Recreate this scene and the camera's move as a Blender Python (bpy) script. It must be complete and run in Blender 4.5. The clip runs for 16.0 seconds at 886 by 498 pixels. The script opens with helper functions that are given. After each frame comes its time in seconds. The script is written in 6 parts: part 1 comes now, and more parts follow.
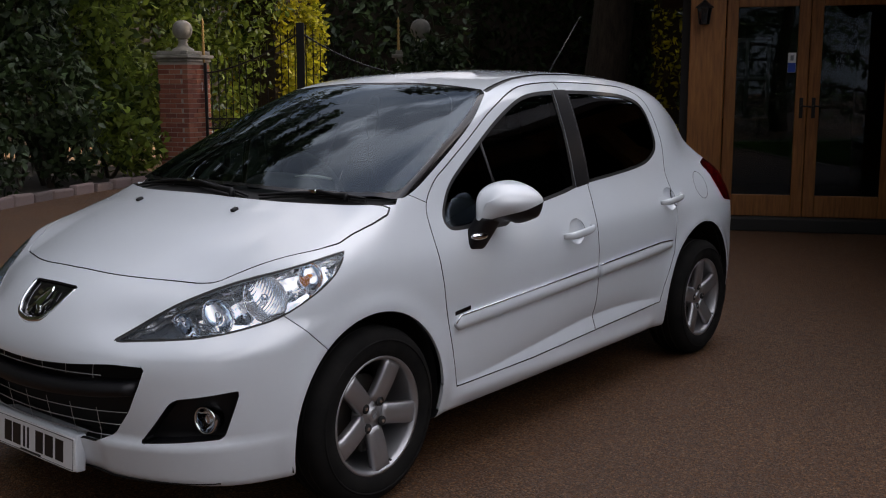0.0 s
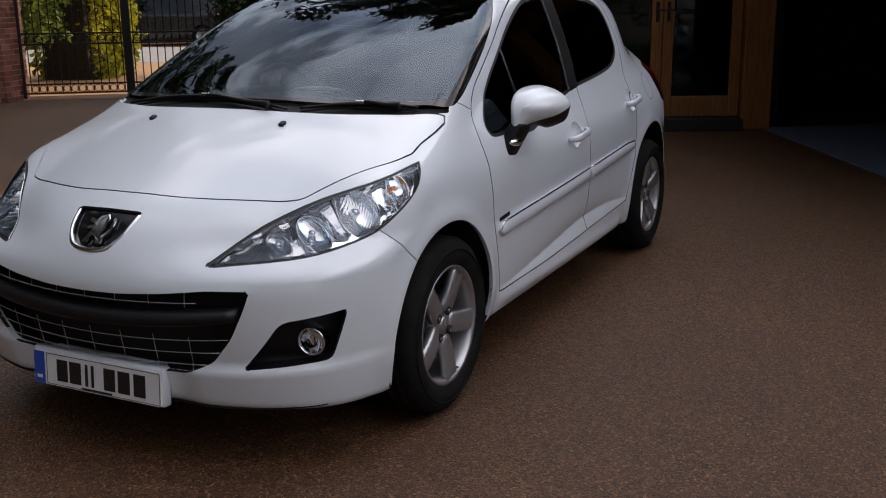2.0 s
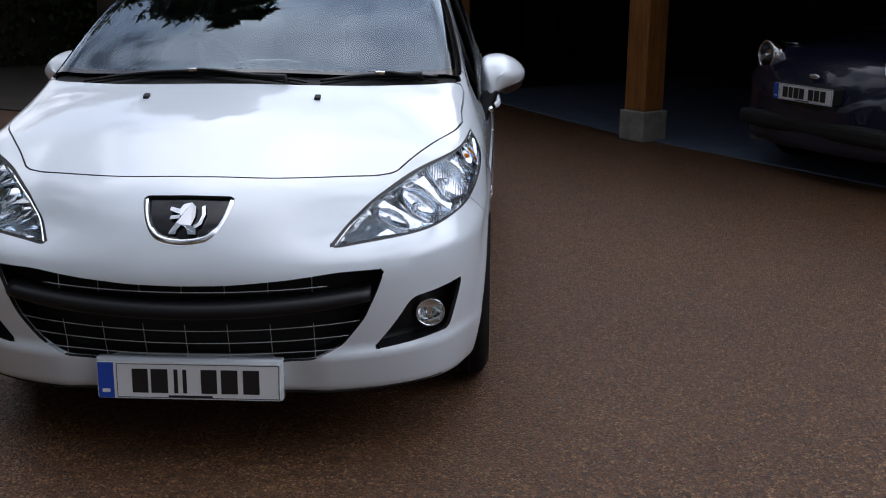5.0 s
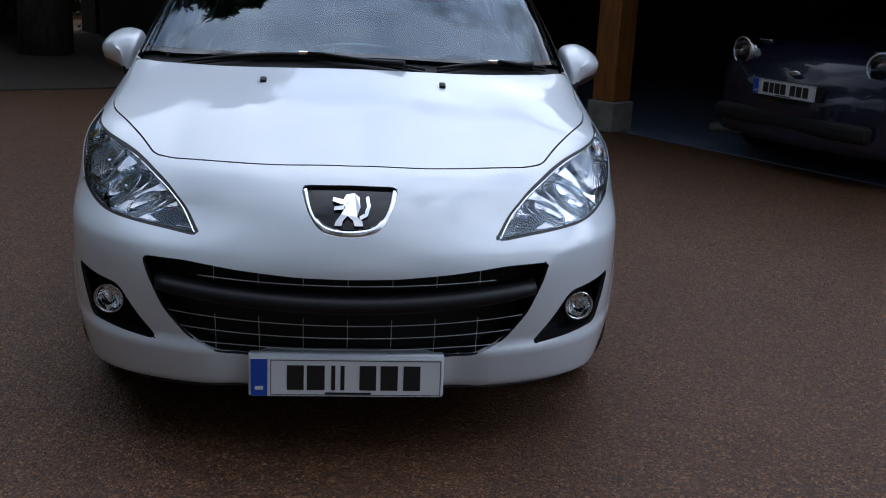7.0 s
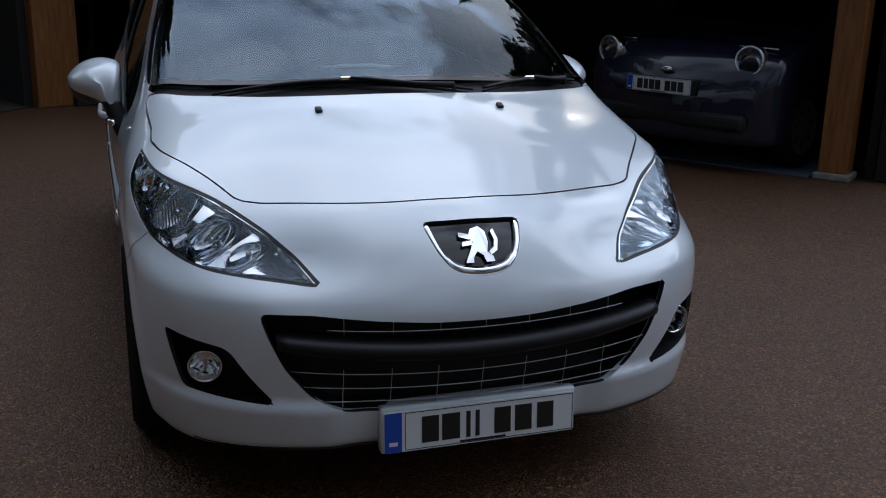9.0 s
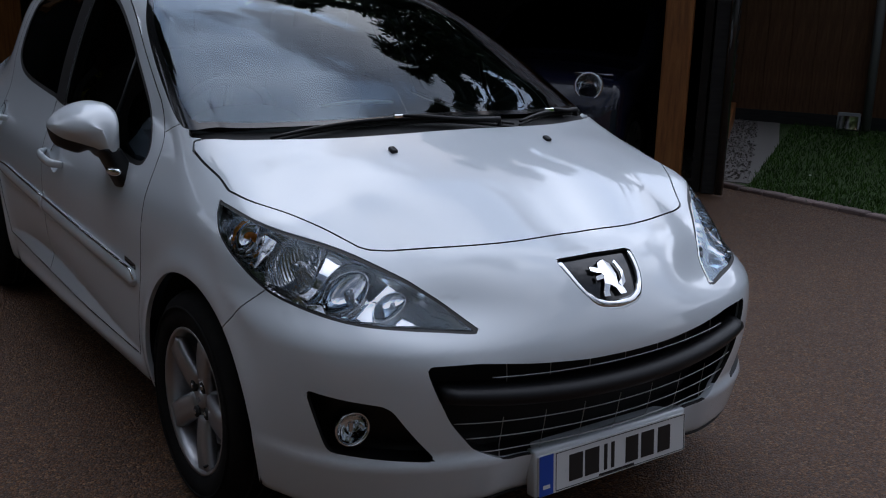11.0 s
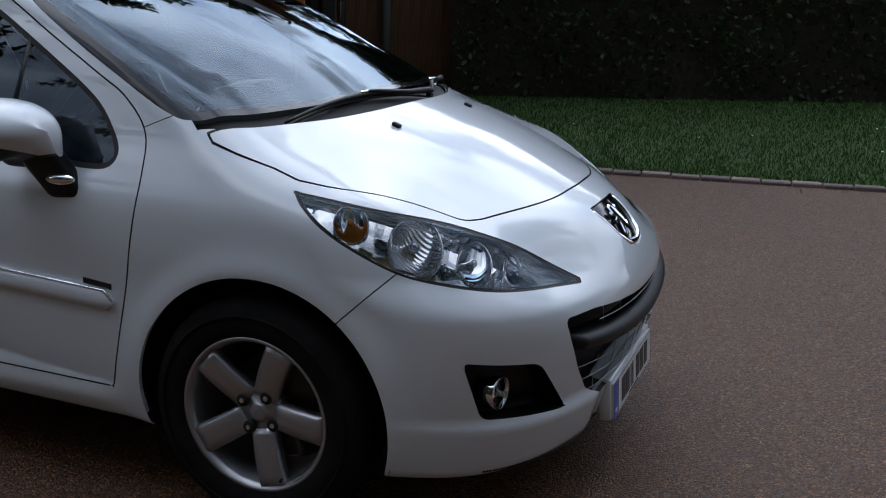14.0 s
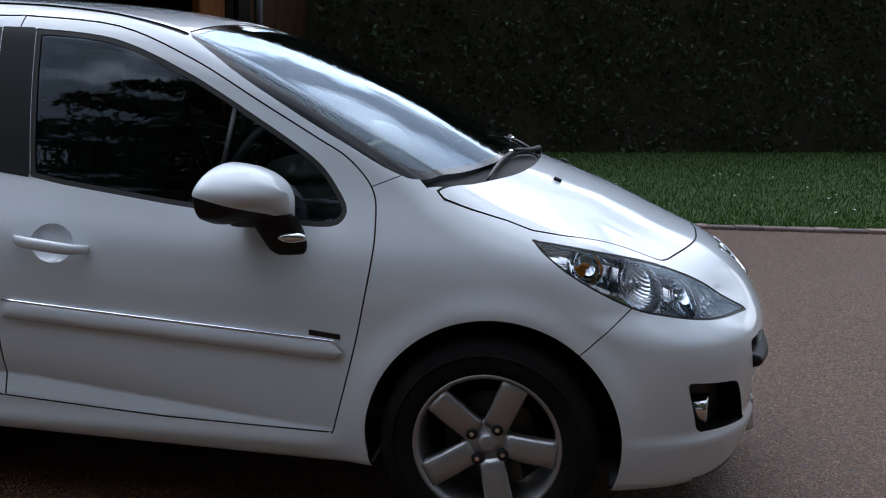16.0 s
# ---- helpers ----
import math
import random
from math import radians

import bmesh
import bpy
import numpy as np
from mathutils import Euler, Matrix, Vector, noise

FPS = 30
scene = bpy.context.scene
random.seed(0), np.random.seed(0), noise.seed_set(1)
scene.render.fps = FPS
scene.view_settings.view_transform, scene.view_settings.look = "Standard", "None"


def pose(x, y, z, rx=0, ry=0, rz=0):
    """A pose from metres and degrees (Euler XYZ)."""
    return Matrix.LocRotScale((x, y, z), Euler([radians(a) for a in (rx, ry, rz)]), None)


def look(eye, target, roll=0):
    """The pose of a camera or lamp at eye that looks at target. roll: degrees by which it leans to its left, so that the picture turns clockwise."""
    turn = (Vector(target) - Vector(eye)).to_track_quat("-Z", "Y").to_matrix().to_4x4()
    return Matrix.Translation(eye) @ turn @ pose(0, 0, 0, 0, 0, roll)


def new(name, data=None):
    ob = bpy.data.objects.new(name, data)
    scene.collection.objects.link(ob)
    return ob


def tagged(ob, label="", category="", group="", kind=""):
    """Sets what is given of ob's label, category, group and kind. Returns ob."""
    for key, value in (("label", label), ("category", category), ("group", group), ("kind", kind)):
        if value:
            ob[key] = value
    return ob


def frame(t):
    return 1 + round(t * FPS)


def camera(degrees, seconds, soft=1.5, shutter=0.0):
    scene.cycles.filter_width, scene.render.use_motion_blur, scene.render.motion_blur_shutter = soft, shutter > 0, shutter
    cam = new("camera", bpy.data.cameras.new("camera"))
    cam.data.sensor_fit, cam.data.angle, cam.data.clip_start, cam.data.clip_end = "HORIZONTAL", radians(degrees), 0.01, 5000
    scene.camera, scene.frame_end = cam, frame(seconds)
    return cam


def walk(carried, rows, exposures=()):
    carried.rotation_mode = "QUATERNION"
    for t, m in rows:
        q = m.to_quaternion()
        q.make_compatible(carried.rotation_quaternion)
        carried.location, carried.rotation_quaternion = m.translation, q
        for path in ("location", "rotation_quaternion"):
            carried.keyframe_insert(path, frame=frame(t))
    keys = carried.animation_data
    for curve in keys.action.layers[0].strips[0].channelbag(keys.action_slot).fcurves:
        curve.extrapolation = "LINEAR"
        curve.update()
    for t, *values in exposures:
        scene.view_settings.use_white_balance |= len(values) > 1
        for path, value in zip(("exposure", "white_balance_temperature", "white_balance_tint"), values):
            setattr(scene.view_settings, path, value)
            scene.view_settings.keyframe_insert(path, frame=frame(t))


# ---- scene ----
cam = camera(47.4, 16.0, 1.08)
EXPOSURES = [(0, -1.08, 7800, 20), (3.2, -0.92, 7700, 20), (5.5, -0.75, 6900, 15), (7, -1.05, 6450, 14), (9, -1.3, 6500, 13), (11.5, -1.36, 6700, 16), (12.5, -1.26, 6700, 16), (14, -0.95, 6700, 14), (15.5, -0.62, 6750, 14), (16, -0.54, 6750, 14)]
PATH = [
    (0, (3.054, -2.414, 1.389), (1.815, -0.875, 1.078), -0.1),
    (0.5, (2.888, -2.539, 1.392), (1.689, -0.988, 0.998), 0.5),
    (1, (2.682, -2.6, 1.391), (1.626, -0.954, 0.972), 1.0),
    (1.5, (2.472, -2.748, 1.385), (1.511, -1.04, 0.983), 1.1),
    (2, (2.268, -2.92, 1.379), (1.4, -1.184, 0.896), -0.8),
    (2.5, (2.047, -2.989, 1.387), (1.31, -1.193, 0.904), -0.4),
    (3, (1.818, -3.056, 1.403), (1.198, -1.218, 0.916), 0.3),
    (3.2, (1.731, -3.107, 1.404), (1.215, -1.229, 0.949), -0.5),
    (5.3, (0.693, -3.393, 1.378), (0.62, -1.47, 0.833), 0.2),
    (5.5, (0.611, -3.375, 1.372), (0.541, -1.446, 0.85), 0.1),
    (6, (0.413, -3.319, 1.385), (0.411, -1.393, 0.843), 1.1),
    (6.5, (0.218, -3.331, 1.393), (0.336, -1.401, 0.883), 2.0),
    (7, (0.021, -3.332, 1.384), (0.191, -1.421, 0.819), 2.6),
    (7.5, (-0.146, -3.23, 1.374), (0.074, -1.32, 0.825), 1.8),
    (8, (-0.331, -3.098, 1.384), (-0.011, -1.207, 0.816), 2.3),
    (8.5, (-0.581, -3.059, 1.386), (-0.047, -1.21, 0.842), 1.7),
    (9, (-0.869, -2.998, 1.397), (-0.248, -1.177, 0.848), 1.3),
    (9.2, (-0.968, -2.94, 1.393), (-0.308, -1.129, 0.861), 1.7),
    (11.3, (-1.913, -2.413, 1.395), (-0.658, -0.932, 0.914), 2.4),
    (11.5, (-2.016, -2.363, 1.371), (-0.673, -0.966, 0.878), 3.1),
    (12, (-2.246, -2.193, 1.375), (-0.808, -0.916, 0.826), 1.6),
    (12.5, (-2.387, -1.98, 1.372), (-0.847, -0.817, 0.847), 0.7),
    (13, (-2.553, -1.791, 1.331), (-0.892, -0.787, 0.849), 1.9),
    (13.5, (-2.741, -1.553, 1.363), (-0.987, -0.746, 0.841), 0.9),
    (14, (-2.825, -1.295, 1.36), (-1.028, -0.579, 0.851), 1.4),
    (14.5, (-2.96, -1.056, 1.348), (-1.115, -0.43, 0.893), 2.7),
    (15, (-3.14, -0.817, 1.355), (-1.256, -0.351, 0.873), 1.9),
    (15.5, (-3.253, -0.522, 1.342), (-1.336, -0.138, 0.922), 3.4),
    (16, (-3.419, -0.25, 1.37), (-1.48, 0.04, 0.978), 1.8),
]
walk(cam, [(t, look(eye, target, roll)) for t, eye, target, roll in PATH], EXPOSURES)

# ---------------------------------------------------------------- world and sun
world = bpy.data.worlds.new("sky")
scene.world = world
world.use_nodes = True
wn, wl = world.node_tree.nodes, world.node_tree.links
sky = wn.new("ShaderNodeTexSky")
sky.sky_type, sky.sun_disc = "NISHITA", False
SUN_UP, SUN_ROUND = 33.0, 41.0
sky.sun_elevation, sky.sun_rotation = radians(SUN_UP), radians(SUN_ROUND)
sky.air_density, sky.dust_density = 1.0, 1.5
wcoord = wn.new("ShaderNodeTexCoord")
wmap = wn.new("ShaderNodeMapping")
wmap.inputs["Scale"].default_value = (1.0, 1.0, 1.6)
wl.new(wcoord.outputs["Generated"], wmap.inputs["Vector"])
cloud = wn.new("ShaderNodeTexNoise")
cloud.inputs["Scale"].default_value, cloud.inputs["Detail"].default_value, cloud.inputs["Roughness"].default_value = 2.4, 8.0, 0.56
wl.new(wmap.outputs["Vector"], cloud.inputs["Vector"])
cramp = wn.new("ShaderNodeValToRGB")
cramp.color_ramp.elements[0].position, cramp.color_ramp.elements[1].position = 0.425, 0.475
cramp.color_ramp.elements[0].color = (0.3, 0.3, 0.3, 1)
wl.new(cloud.outputs["Fac"], cramp.inputs["Fac"])
cloud2 = wn.new("ShaderNodeTexNoise")
cloud2.inputs["Scale"].default_value, cloud2.inputs["Detail"].default_value = 3.5, 7.0
wl.new(wmap.outputs["Vector"], cloud2.inputs["Vector"])
cbright = wn.new("ShaderNodeValToRGB")
cbright.color_ramp.elements[0].color, cbright.color_ramp.elements[1].color = (4.7, 6.0, 8.2, 1), (11.6, 13.2, 15.6, 1)
cbright.color_ramp.elements[0].position, cbright.color_ramp.elements[1].position = 0.36, 0.62
wl.new(cloud2.outputs["Fac"], cbright.inputs["Fac"])
# the cloud is brighter round the hidden sun
sa, se = radians(SUN_ROUND), radians(SUN_UP)
SUN_WAY = Vector((math.sin(sa) * math.cos(se), math.cos(sa) * math.cos(se), math.sin(se)))
toward = wn.new("ShaderNodeVectorMath")
toward.operation = "DOT_PRODUCT"
toward.inputs[1].default_value = SUN_WAY
wl.new(wcoord.outputs["Generated"], toward.inputs[0])
glow = wn.new("ShaderNodeMapRange")
glow.interpolation_type = "SMOOTHSTEP"
glow.inputs["From Min"].default_value, glow.inputs["From Max"].default_value = -0.15, 1.0
glow.inputs["To Min"].default_value, glow.inputs["To Max"].default_value = 0.42, 3.7
wl.new(toward.outputs["Value"], glow.inputs["Value"])
lit = wn.new("ShaderNodeMixRGB")
lit.blend_type = "MULTIPLY"
lit.inputs["Fac"].default_value = 1.0
wl.new(cbright.outputs["Color"], lit.inputs["Color1"])
wl.new(glow.outputs["Result"], lit.inputs["Color2"])
wmix = wn.new("ShaderNodeMixRGB")
wl.new(cramp.outputs["Color"], wmix.inputs["Fac"])
wl.new(sky.outputs["Color"], wmix.inputs["Color1"])
wl.new(lit.outputs["Color"], wmix.inputs["Color2"])
wback = wn["Background"]
wback.inputs["Strength"].default_value = 0.13
wl.new(wmix.outputs["Color"], wback.inputs["Color"])

sun = new("sun", bpy.data.lights.new("sun", "SUN"))
sun.data.energy, sun.data.angle, sun.data.color = 5.0, radians(0.6), (1.0, 0.93, 0.80)
sun.matrix_world = look(SUN_WAY * 30, (0, 0, 0))

# ---------------------------------------------------------------- materials


def material(name, color, rough=0.5, metal=0.0, spec=0.5, coat=0.0, coat_rough=0.03):
    m = bpy.data.materials.new(name)
    m.use_nodes = True
    b = m.node_tree.nodes["Principled BSDF"]
    b.inputs["Base Color"].default_value = (*color, 1)
    b.inputs["Roughness"].default_value, b.inputs["Metallic"].default_value = rough, metal
    b.inputs["Specular IOR Level"].default_value = spec
    b.inputs["Coat Weight"].default_value, b.inputs["Coat Roughness"].default_value = coat, coat_rough
    return m


def node(m, kind, **values):
    n = m.node_tree.nodes.new(kind)
    for key, v in values.items():
        n.inputs[key.replace("_", " ")].default_value = v
    return n


def link(m, a, b):
    m.node_tree.links.new(a, b)


def coords(m, scale=(1, 1, 1)):
    """Real-world sized coordinates in the object's own space."""
    c, p = m.node_tree.nodes.new("ShaderNodeTexCoord"), m.node_tree.nodes.new("ShaderNodeMapping")
    p.inputs["Scale"].default_value = scale
    link(m, c.outputs["Object"], p.inputs["Vector"])
    return p.outputs["Vector"]


def bands(m, fac, *stops):
    r = m.node_tree.nodes.new("ShaderNodeValToRGB")
    while len(r.color_ramp.elements) < len(stops):
        r.color_ramp.elements.new(0.5)
    for e, (at, color) in zip(r.color_ramp.elements, stops):
        e.position, e.color = at, (*color, 1)
    link(m, fac, r.inputs["Fac"])
    return r.outputs["Color"]


def mixed(m, fac, a, b, how="MIX"):
    n = m.node_tree.nodes.new("ShaderNodeMixRGB")
    n.blend_type = how
    for socket, v in (("Fac", fac), ("Color1", a), ("Color2", b)):
        if isinstance(v, (int, float)):
            n.inputs[socket].default_value = v
        elif isinstance(v, tuple):
            n.inputs[socket].default_value = (*v, 1)
        else:
            link(m, v, n.inputs[socket])
    return n.outputs["Color"]


def bumped(m, height, strength, distance=0.01):
    n = node(m, "ShaderNodeBump", Strength=strength, Distance=distance)
    link(m, height, n.inputs["Height"])
    link(m, n.outputs["Normal"], m.node_tree.nodes["Principled BSDF"].inputs["Normal"])


def base(m, socket):
    link(m, socket, m.node_tree.nodes["Principled BSDF"].inputs["Base Color"])


def roughened(m, fac, lo, hi):
    n = node(m, "ShaderNodeMapRange", To_Min=lo, To_Max=hi)
    link(m, fac, n.inputs["Value"])
    link(m, n.outputs["Result"], m.node_tree.nodes["Principled BSDF"].inputs["Roughness"])


def noise_at(m, vector, scale, detail=4.0, rough=0.55):
    n = node(m, "ShaderNodeTexNoise", Scale=scale, Detail=detail, Roughness=rough)
    link(m, vector, n.inputs["Vector"])
    return n.outputs["Fac"]


def make_paint(name, color, flake, clear=1.45):
    m = material(name, color, 0.28, 0.0, 0.35, 1.0, 0.012)
    m.node_tree.nodes["Principled BSDF"].inputs["Coat IOR"].default_value = clear
    v = coords(m)
    n1 = noise_at(m, v, 3.0)
    base(m, bands(m, n1, (0.3, tuple(c * 0.96 for c in color)), (0.7, color)))
    roughened(m, noise_at(m, v, 900.0, 2.0), flake, flake + 0.10)
    return m


PAINT = make_paint("white_paint", (0.695, 0.75, 0.79), 0.24, 1.8)
DARK_PAINT = make_paint("midnight_paint", (0.010, 0.012, 0.03), 0.2)
BLACK_PAINT = make_paint("black_paint", (0.012, 0.012, 0.013), 0.2)
CHROME = material("chrome", (0.86, 0.87, 0.88), 0.06, 1.0)
LAMP_SILVER = material("lamp_silver", (0.96, 0.96, 0.96), 0.05, 0.94)
LAMP_FLUTE = material("fluted_reflector", (0.94, 0.94, 0.94), 0.05, 0.92)
flute = node(LAMP_FLUTE, "ShaderNodeTexWave", Scale=42.0)
link(LAMP_FLUTE, coords(LAMP_FLUTE), flute.inputs["Vector"])
bumped(LAMP_FLUTE, flute.outputs["Fac"], 0.35, 0.003)
REFLECTOR = material("reflector", (0.90, 0.91, 0.92), 0.03, 1.0)
SEAM = material("seam", (0.006, 0.006, 0.006), 0.7)
RUBBER = material("rubber", (0.014, 0.014, 0.014), 0.55)
MATT = material("black_plastic", (0.008, 0.008, 0.009), 0.42, spec=0.3)
v = coords(MATT)
bumped(MATT, noise_at(MATT, v, 700.0, 2.0), 0.15, 0.001)
GLOSS_BLACK = material("gloss_black", (0.008, 0.008, 0.009), 0.08)
CABIN = material("cabin_plastic", (0.022, 0.023, 0.026), 0.6)
bumped(CABIN, noise_at(CABIN, coords(CABIN), 500.0, 2.0), 0.2, 0.001)
CLOTH = material("seat_cloth", (0.03, 0.031, 0.036), 0.95)
LINER = material("pale_lining", (0.30, 0.30, 0.29), 0.9)
AMBER = material("amber_lens", (0.9, 0.28, 0.02), 0.15)
RED = material("red_lens", (0.05, 0.001, 0.002), 0.12)
PLATE = material("plate_white", (0.72, 0.73, 0.73), 0.35)
PLATE_BLUE = material("plate_blue", (0.01, 0.07, 0.42), 0.35)
PLATE_INK = material("plate_ink", (0.012, 0.012, 0.012), 0.4)
SCREW = material("pale_cap", (0.7, 0.72, 0.74), 0.4)

TYRE = material("tyre", (0.008, 0.008, 0.008), 0.85, spec=0.12)
v = coords(TYRE)
base(TYRE, bands(TYRE, noise_at(TYRE, v, 14.0), (0.3, (0.006, 0.006, 0.006)), (0.75, (0.014, 0.013, 0.012))))
bumped(TYRE, noise_at(TYRE, v, 220.0, 3.0), 0.15, 0.002)
ALLOY = material("alloy", (0.42, 0.42, 0.43), 0.36, 0.85, coat=0.3)
v = coords(ALLOY)
roughened(ALLOY, noise_at(ALLOY, v, 60.0), 0.32, 0.48)
DISC = material("brake_disc", (0.09, 0.085, 0.08), 0.45, 0.8)


def make_glass(name, tint, ior=1.5):
    m = bpy.data.materials.new(name)
    m.use_nodes = True
    t = m.node_tree
    t.nodes.remove(t.nodes["Principled BSDF"])
    clear, gloss = node(m, "ShaderNodeBsdfTransparent", Color=(*tint, 1)), node(m, "ShaderNodeBsdfGlossy", Roughness=0.0, Color=(0.74, 0.88, 1, 1))
    facing, mix = node(m, "ShaderNodeFresnel", IOR=ior), t.nodes.new("ShaderNodeMixShader")
    link(m, facing.outputs["Fac"], mix.inputs["Fac"])
    link(m, clear.outputs["BSDF"], mix.inputs[1])
    link(m, gloss.outputs["BSDF"], mix.inputs[2])
    link(m, mix.outputs["Shader"], t.nodes["Material Output"].inputs["Surface"])
    return m


GLASS = make_glass("windscreen_glass", (0.62, 0.72, 0.68), 1.62)
GLASS_SIDE = make_glass("side_glass", (0.30, 0.34, 0.33), 1.6)
GLASS_DARK = make_glass("privacy_glass", (0.06, 0.07, 0.07), 1.6)
GLASS_LAMP = make_glass("lamp_lens", (0.95, 0.96, 0.97), 1.5)
GLASS_HOUSE = make_glass("house_glass", (0.55, 0.6, 0.6), 1.5)

# resin-bound gravel
GRAVEL = material("bound_gravel", (0.2, 0.13, 0.08), 0.55)
v = coords(GRAVEL)
stone = node(GRAVEL, "ShaderNodeTexVoronoi", Scale=150.0)
link(GRAVEL, v, stone.inputs["Vector"])
split_c = node(GRAVEL, "ShaderNodeSeparateColor")
link(GRAVEL, stone.outputs["Color"], split_c.inputs["Color"])
tone = bands(GRAVEL, split_c.outputs["Red"], (0.0, (0.020, 0.0068, 0.0022)), (0.45, (0.059, 0.0226, 0.0068)), (0.78, (0.118, 0.048, 0.0150)), (0.92, (0.18, 0.085, 0.032)), (1.0, (0.27, 0.16, 0.078)))
wide_n = noise_at(GRAVEL, v, 0.55, 5.0)
patch_n = noise_at(GRAVEL, v, 6.0, 5.0, 0.65)
tone = mixed(GRAVEL, 0.55, tone, bands(GRAVEL, wide_n, (0.3, (0.72, 0.70, 0.68)), (0.7, (1.12, 1.08, 1.02))), "MULTIPLY")
tone = mixed(GRAVEL, 0.45, tone, bands(GRAVEL, patch_n, (0.35, (0.75, 0.73, 0.72)), (0.65, (1.1, 1.1, 1.08))), "MULTIPLY")
base(GRAVEL, tone)
bumped(GRAVEL, stone.outputs["Distance"], 0.75, -0.006)
roughened(GRAVEL, split_c.outputs["Green"], 0.38, 0.75)

SLAB = material("blue_grey_slab", (0.10, 0.13, 0.19), 0.6)
v = coords(SLAB)
base(SLAB, bands(SLAB, noise_at(SLAB, v, 5.0, 6.0, 0.65), (0.25, (0.06, 0.085, 0.14)), (0.75, (0.13, 0.16, 0.21))))
bumped(SLAB, noise_at(SLAB, v, 90.0), 0.3, 0.003)

ROAD = material("pale_road", (0.30, 0.28, 0.26), 0.8)
base(ROAD, bands(ROAD, noise_at(ROAD, coords(ROAD), 3.0, 6.0), (0.3, (0.24, 0.225, 0.21)), (0.7, (0.34, 0.32, 0.30))))

# Paler orange copy of the drive gravel, with the sunlight in its colour.
OUTER = material("sun_bright_gravel", (0.40, 0.22, 0.11), 0.8)
v = coords(OUTER)
base(OUTER, bands(OUTER, noise_at(OUTER, v, 30.0, 6.0, 0.7), (0.3, (0.30, 0.155, 0.068)), (0.7, (0.50, 0.29, 0.145))))
bumped(OUTER, noise_at(OUTER, v, 120.0, 3.0), 0.4, 0.004)

GRASS_SOIL = material("lawn_soil", (0.03, 0.06, 0.014), 0.9)
v = coords(GRASS_SOIL)
base(GRASS_SOIL, bands(GRASS_SOIL, noise_at(GRASS_SOIL, v, 9.0, 6.0, 0.7), (0.3, (0.016, 0.042, 0.006)), (0.7, (0.034, 0.082, 0.010))))
bumped(GRASS_SOIL, noise_at(GRASS_SOIL, v, 120.0, 4.0), 0.8, 0.02)
SOIL = material("bed_soil", (0.03, 0.022, 0.015), 0.95)
base(SOIL, bands(SOIL, noise_at(SOIL, coords(SOIL), 12.0, 6.0, 0.7), (0.3, (0.018, 0.013, 0.009)), (0.7, (0.05, 0.038, 0.026))))
PEBBLE = material("pale_chippings", (0.17, 0.16, 0.15), 0.9)


def make_leaf(name, dark, light, through_light=0.25):
    m = material(name, dark, 0.5, spec=0.35)
    geo = m.node_tree.nodes.new("ShaderNodeNewGeometry")
    tone = bands(m, geo.outputs["Random Per Island"], (0.0, dark), (0.6, light), (1.0, tuple(min(1, c * 1.5) for c in light)))
    patch = noise_at(m, coords(m), 0.8, 3.0)
    tone = mixed(m, 0.6, tone, bands(m, patch, (0.35, (0.6, 0.62, 0.6)), (0.65, (1.15, 1.12, 1.0))), "MULTIPLY")
    base(m, tone)
    b, out = m.node_tree.nodes["Principled BSDF"], m.node_tree.nodes["Material Output"]
    tr, mix = m.node_tree.nodes.new("ShaderNodeBsdfTranslucent"), m.node_tree.nodes.new("ShaderNodeMixShader")
    mix.inputs["Fac"].default_value = through_light
    link(m, tone, tr.inputs["Color"])
    link(m, b.outputs["BSDF"], mix.inputs[1])
    link(m, tr.outputs["BSDF"], mix.inputs[2])
    link(m, mix.outputs["Shader"], out.inputs["Surface"])
    return m


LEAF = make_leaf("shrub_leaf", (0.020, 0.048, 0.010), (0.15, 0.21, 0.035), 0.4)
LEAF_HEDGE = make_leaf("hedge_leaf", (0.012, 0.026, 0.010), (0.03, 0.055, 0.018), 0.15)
# Gold lifted in colour and translucency to carry the sunlight.
LEAF_GOLD = make_leaf("sunlit_gold_leaf", (0.16, 0.19, 0.014), (0.46, 0.43, 0.035), 0.5)
LEAF_TREE = make_leaf("conifer_leaf", (0.012, 0.026, 0.011), (0.03, 0.052, 0.018), 0.2)
GRASS = make_leaf("grass_blade", (0.018, 0.052, 0.005), (0.036, 0.10, 0.009), 0.2)
DAISY = material("daisy", (0.8, 0.8, 0.74), 0.8)
BARK = material("bark", (0.05, 0.036, 0.025), 0.9)
v = coords(BARK, (1, 1, 0.25))
base(BARK, bands(BARK, noise_at(BARK, v, 14.0, 6.0, 0.7), (0.3, (0.022, 0.016, 0.011)), (0.7, (0.085, 0.064, 0.046))))
bumped(BARK, noise_at(BARK, v, 30.0, 5.0), 0.9, 0.03)

OAK = material("oak", (0.36, 0.17, 0.06), 0.5)
v = coords(OAK, (1, 1, 0.09))
g = noise_at(OAK, v, 38.0, 6.0, 0.62)
tone = bands(OAK, g, (0.25, (0.16, 0.055, 0.012)), (0.55, (0.32, 0.122, 0.030)), (0.8, (0.44, 0.185, 0.052)))
tone = mixed(OAK, 0.5, tone, bands(OAK, noise_at(OAK, coords(OAK), 1.6, 4.0), (0.3, (0.7, 0.66, 0.62)), (0.7, (1.1, 1.1, 1.1))), "MULTIPLY")
base(OAK, tone)
bumped(OAK, g, 0.35, 0.004)
BOARD = material("dark_weatherboard", (0.03, 0.03, 0.03), 0.7)
v = coords(BOARD, (0.12, 0.12, 1))
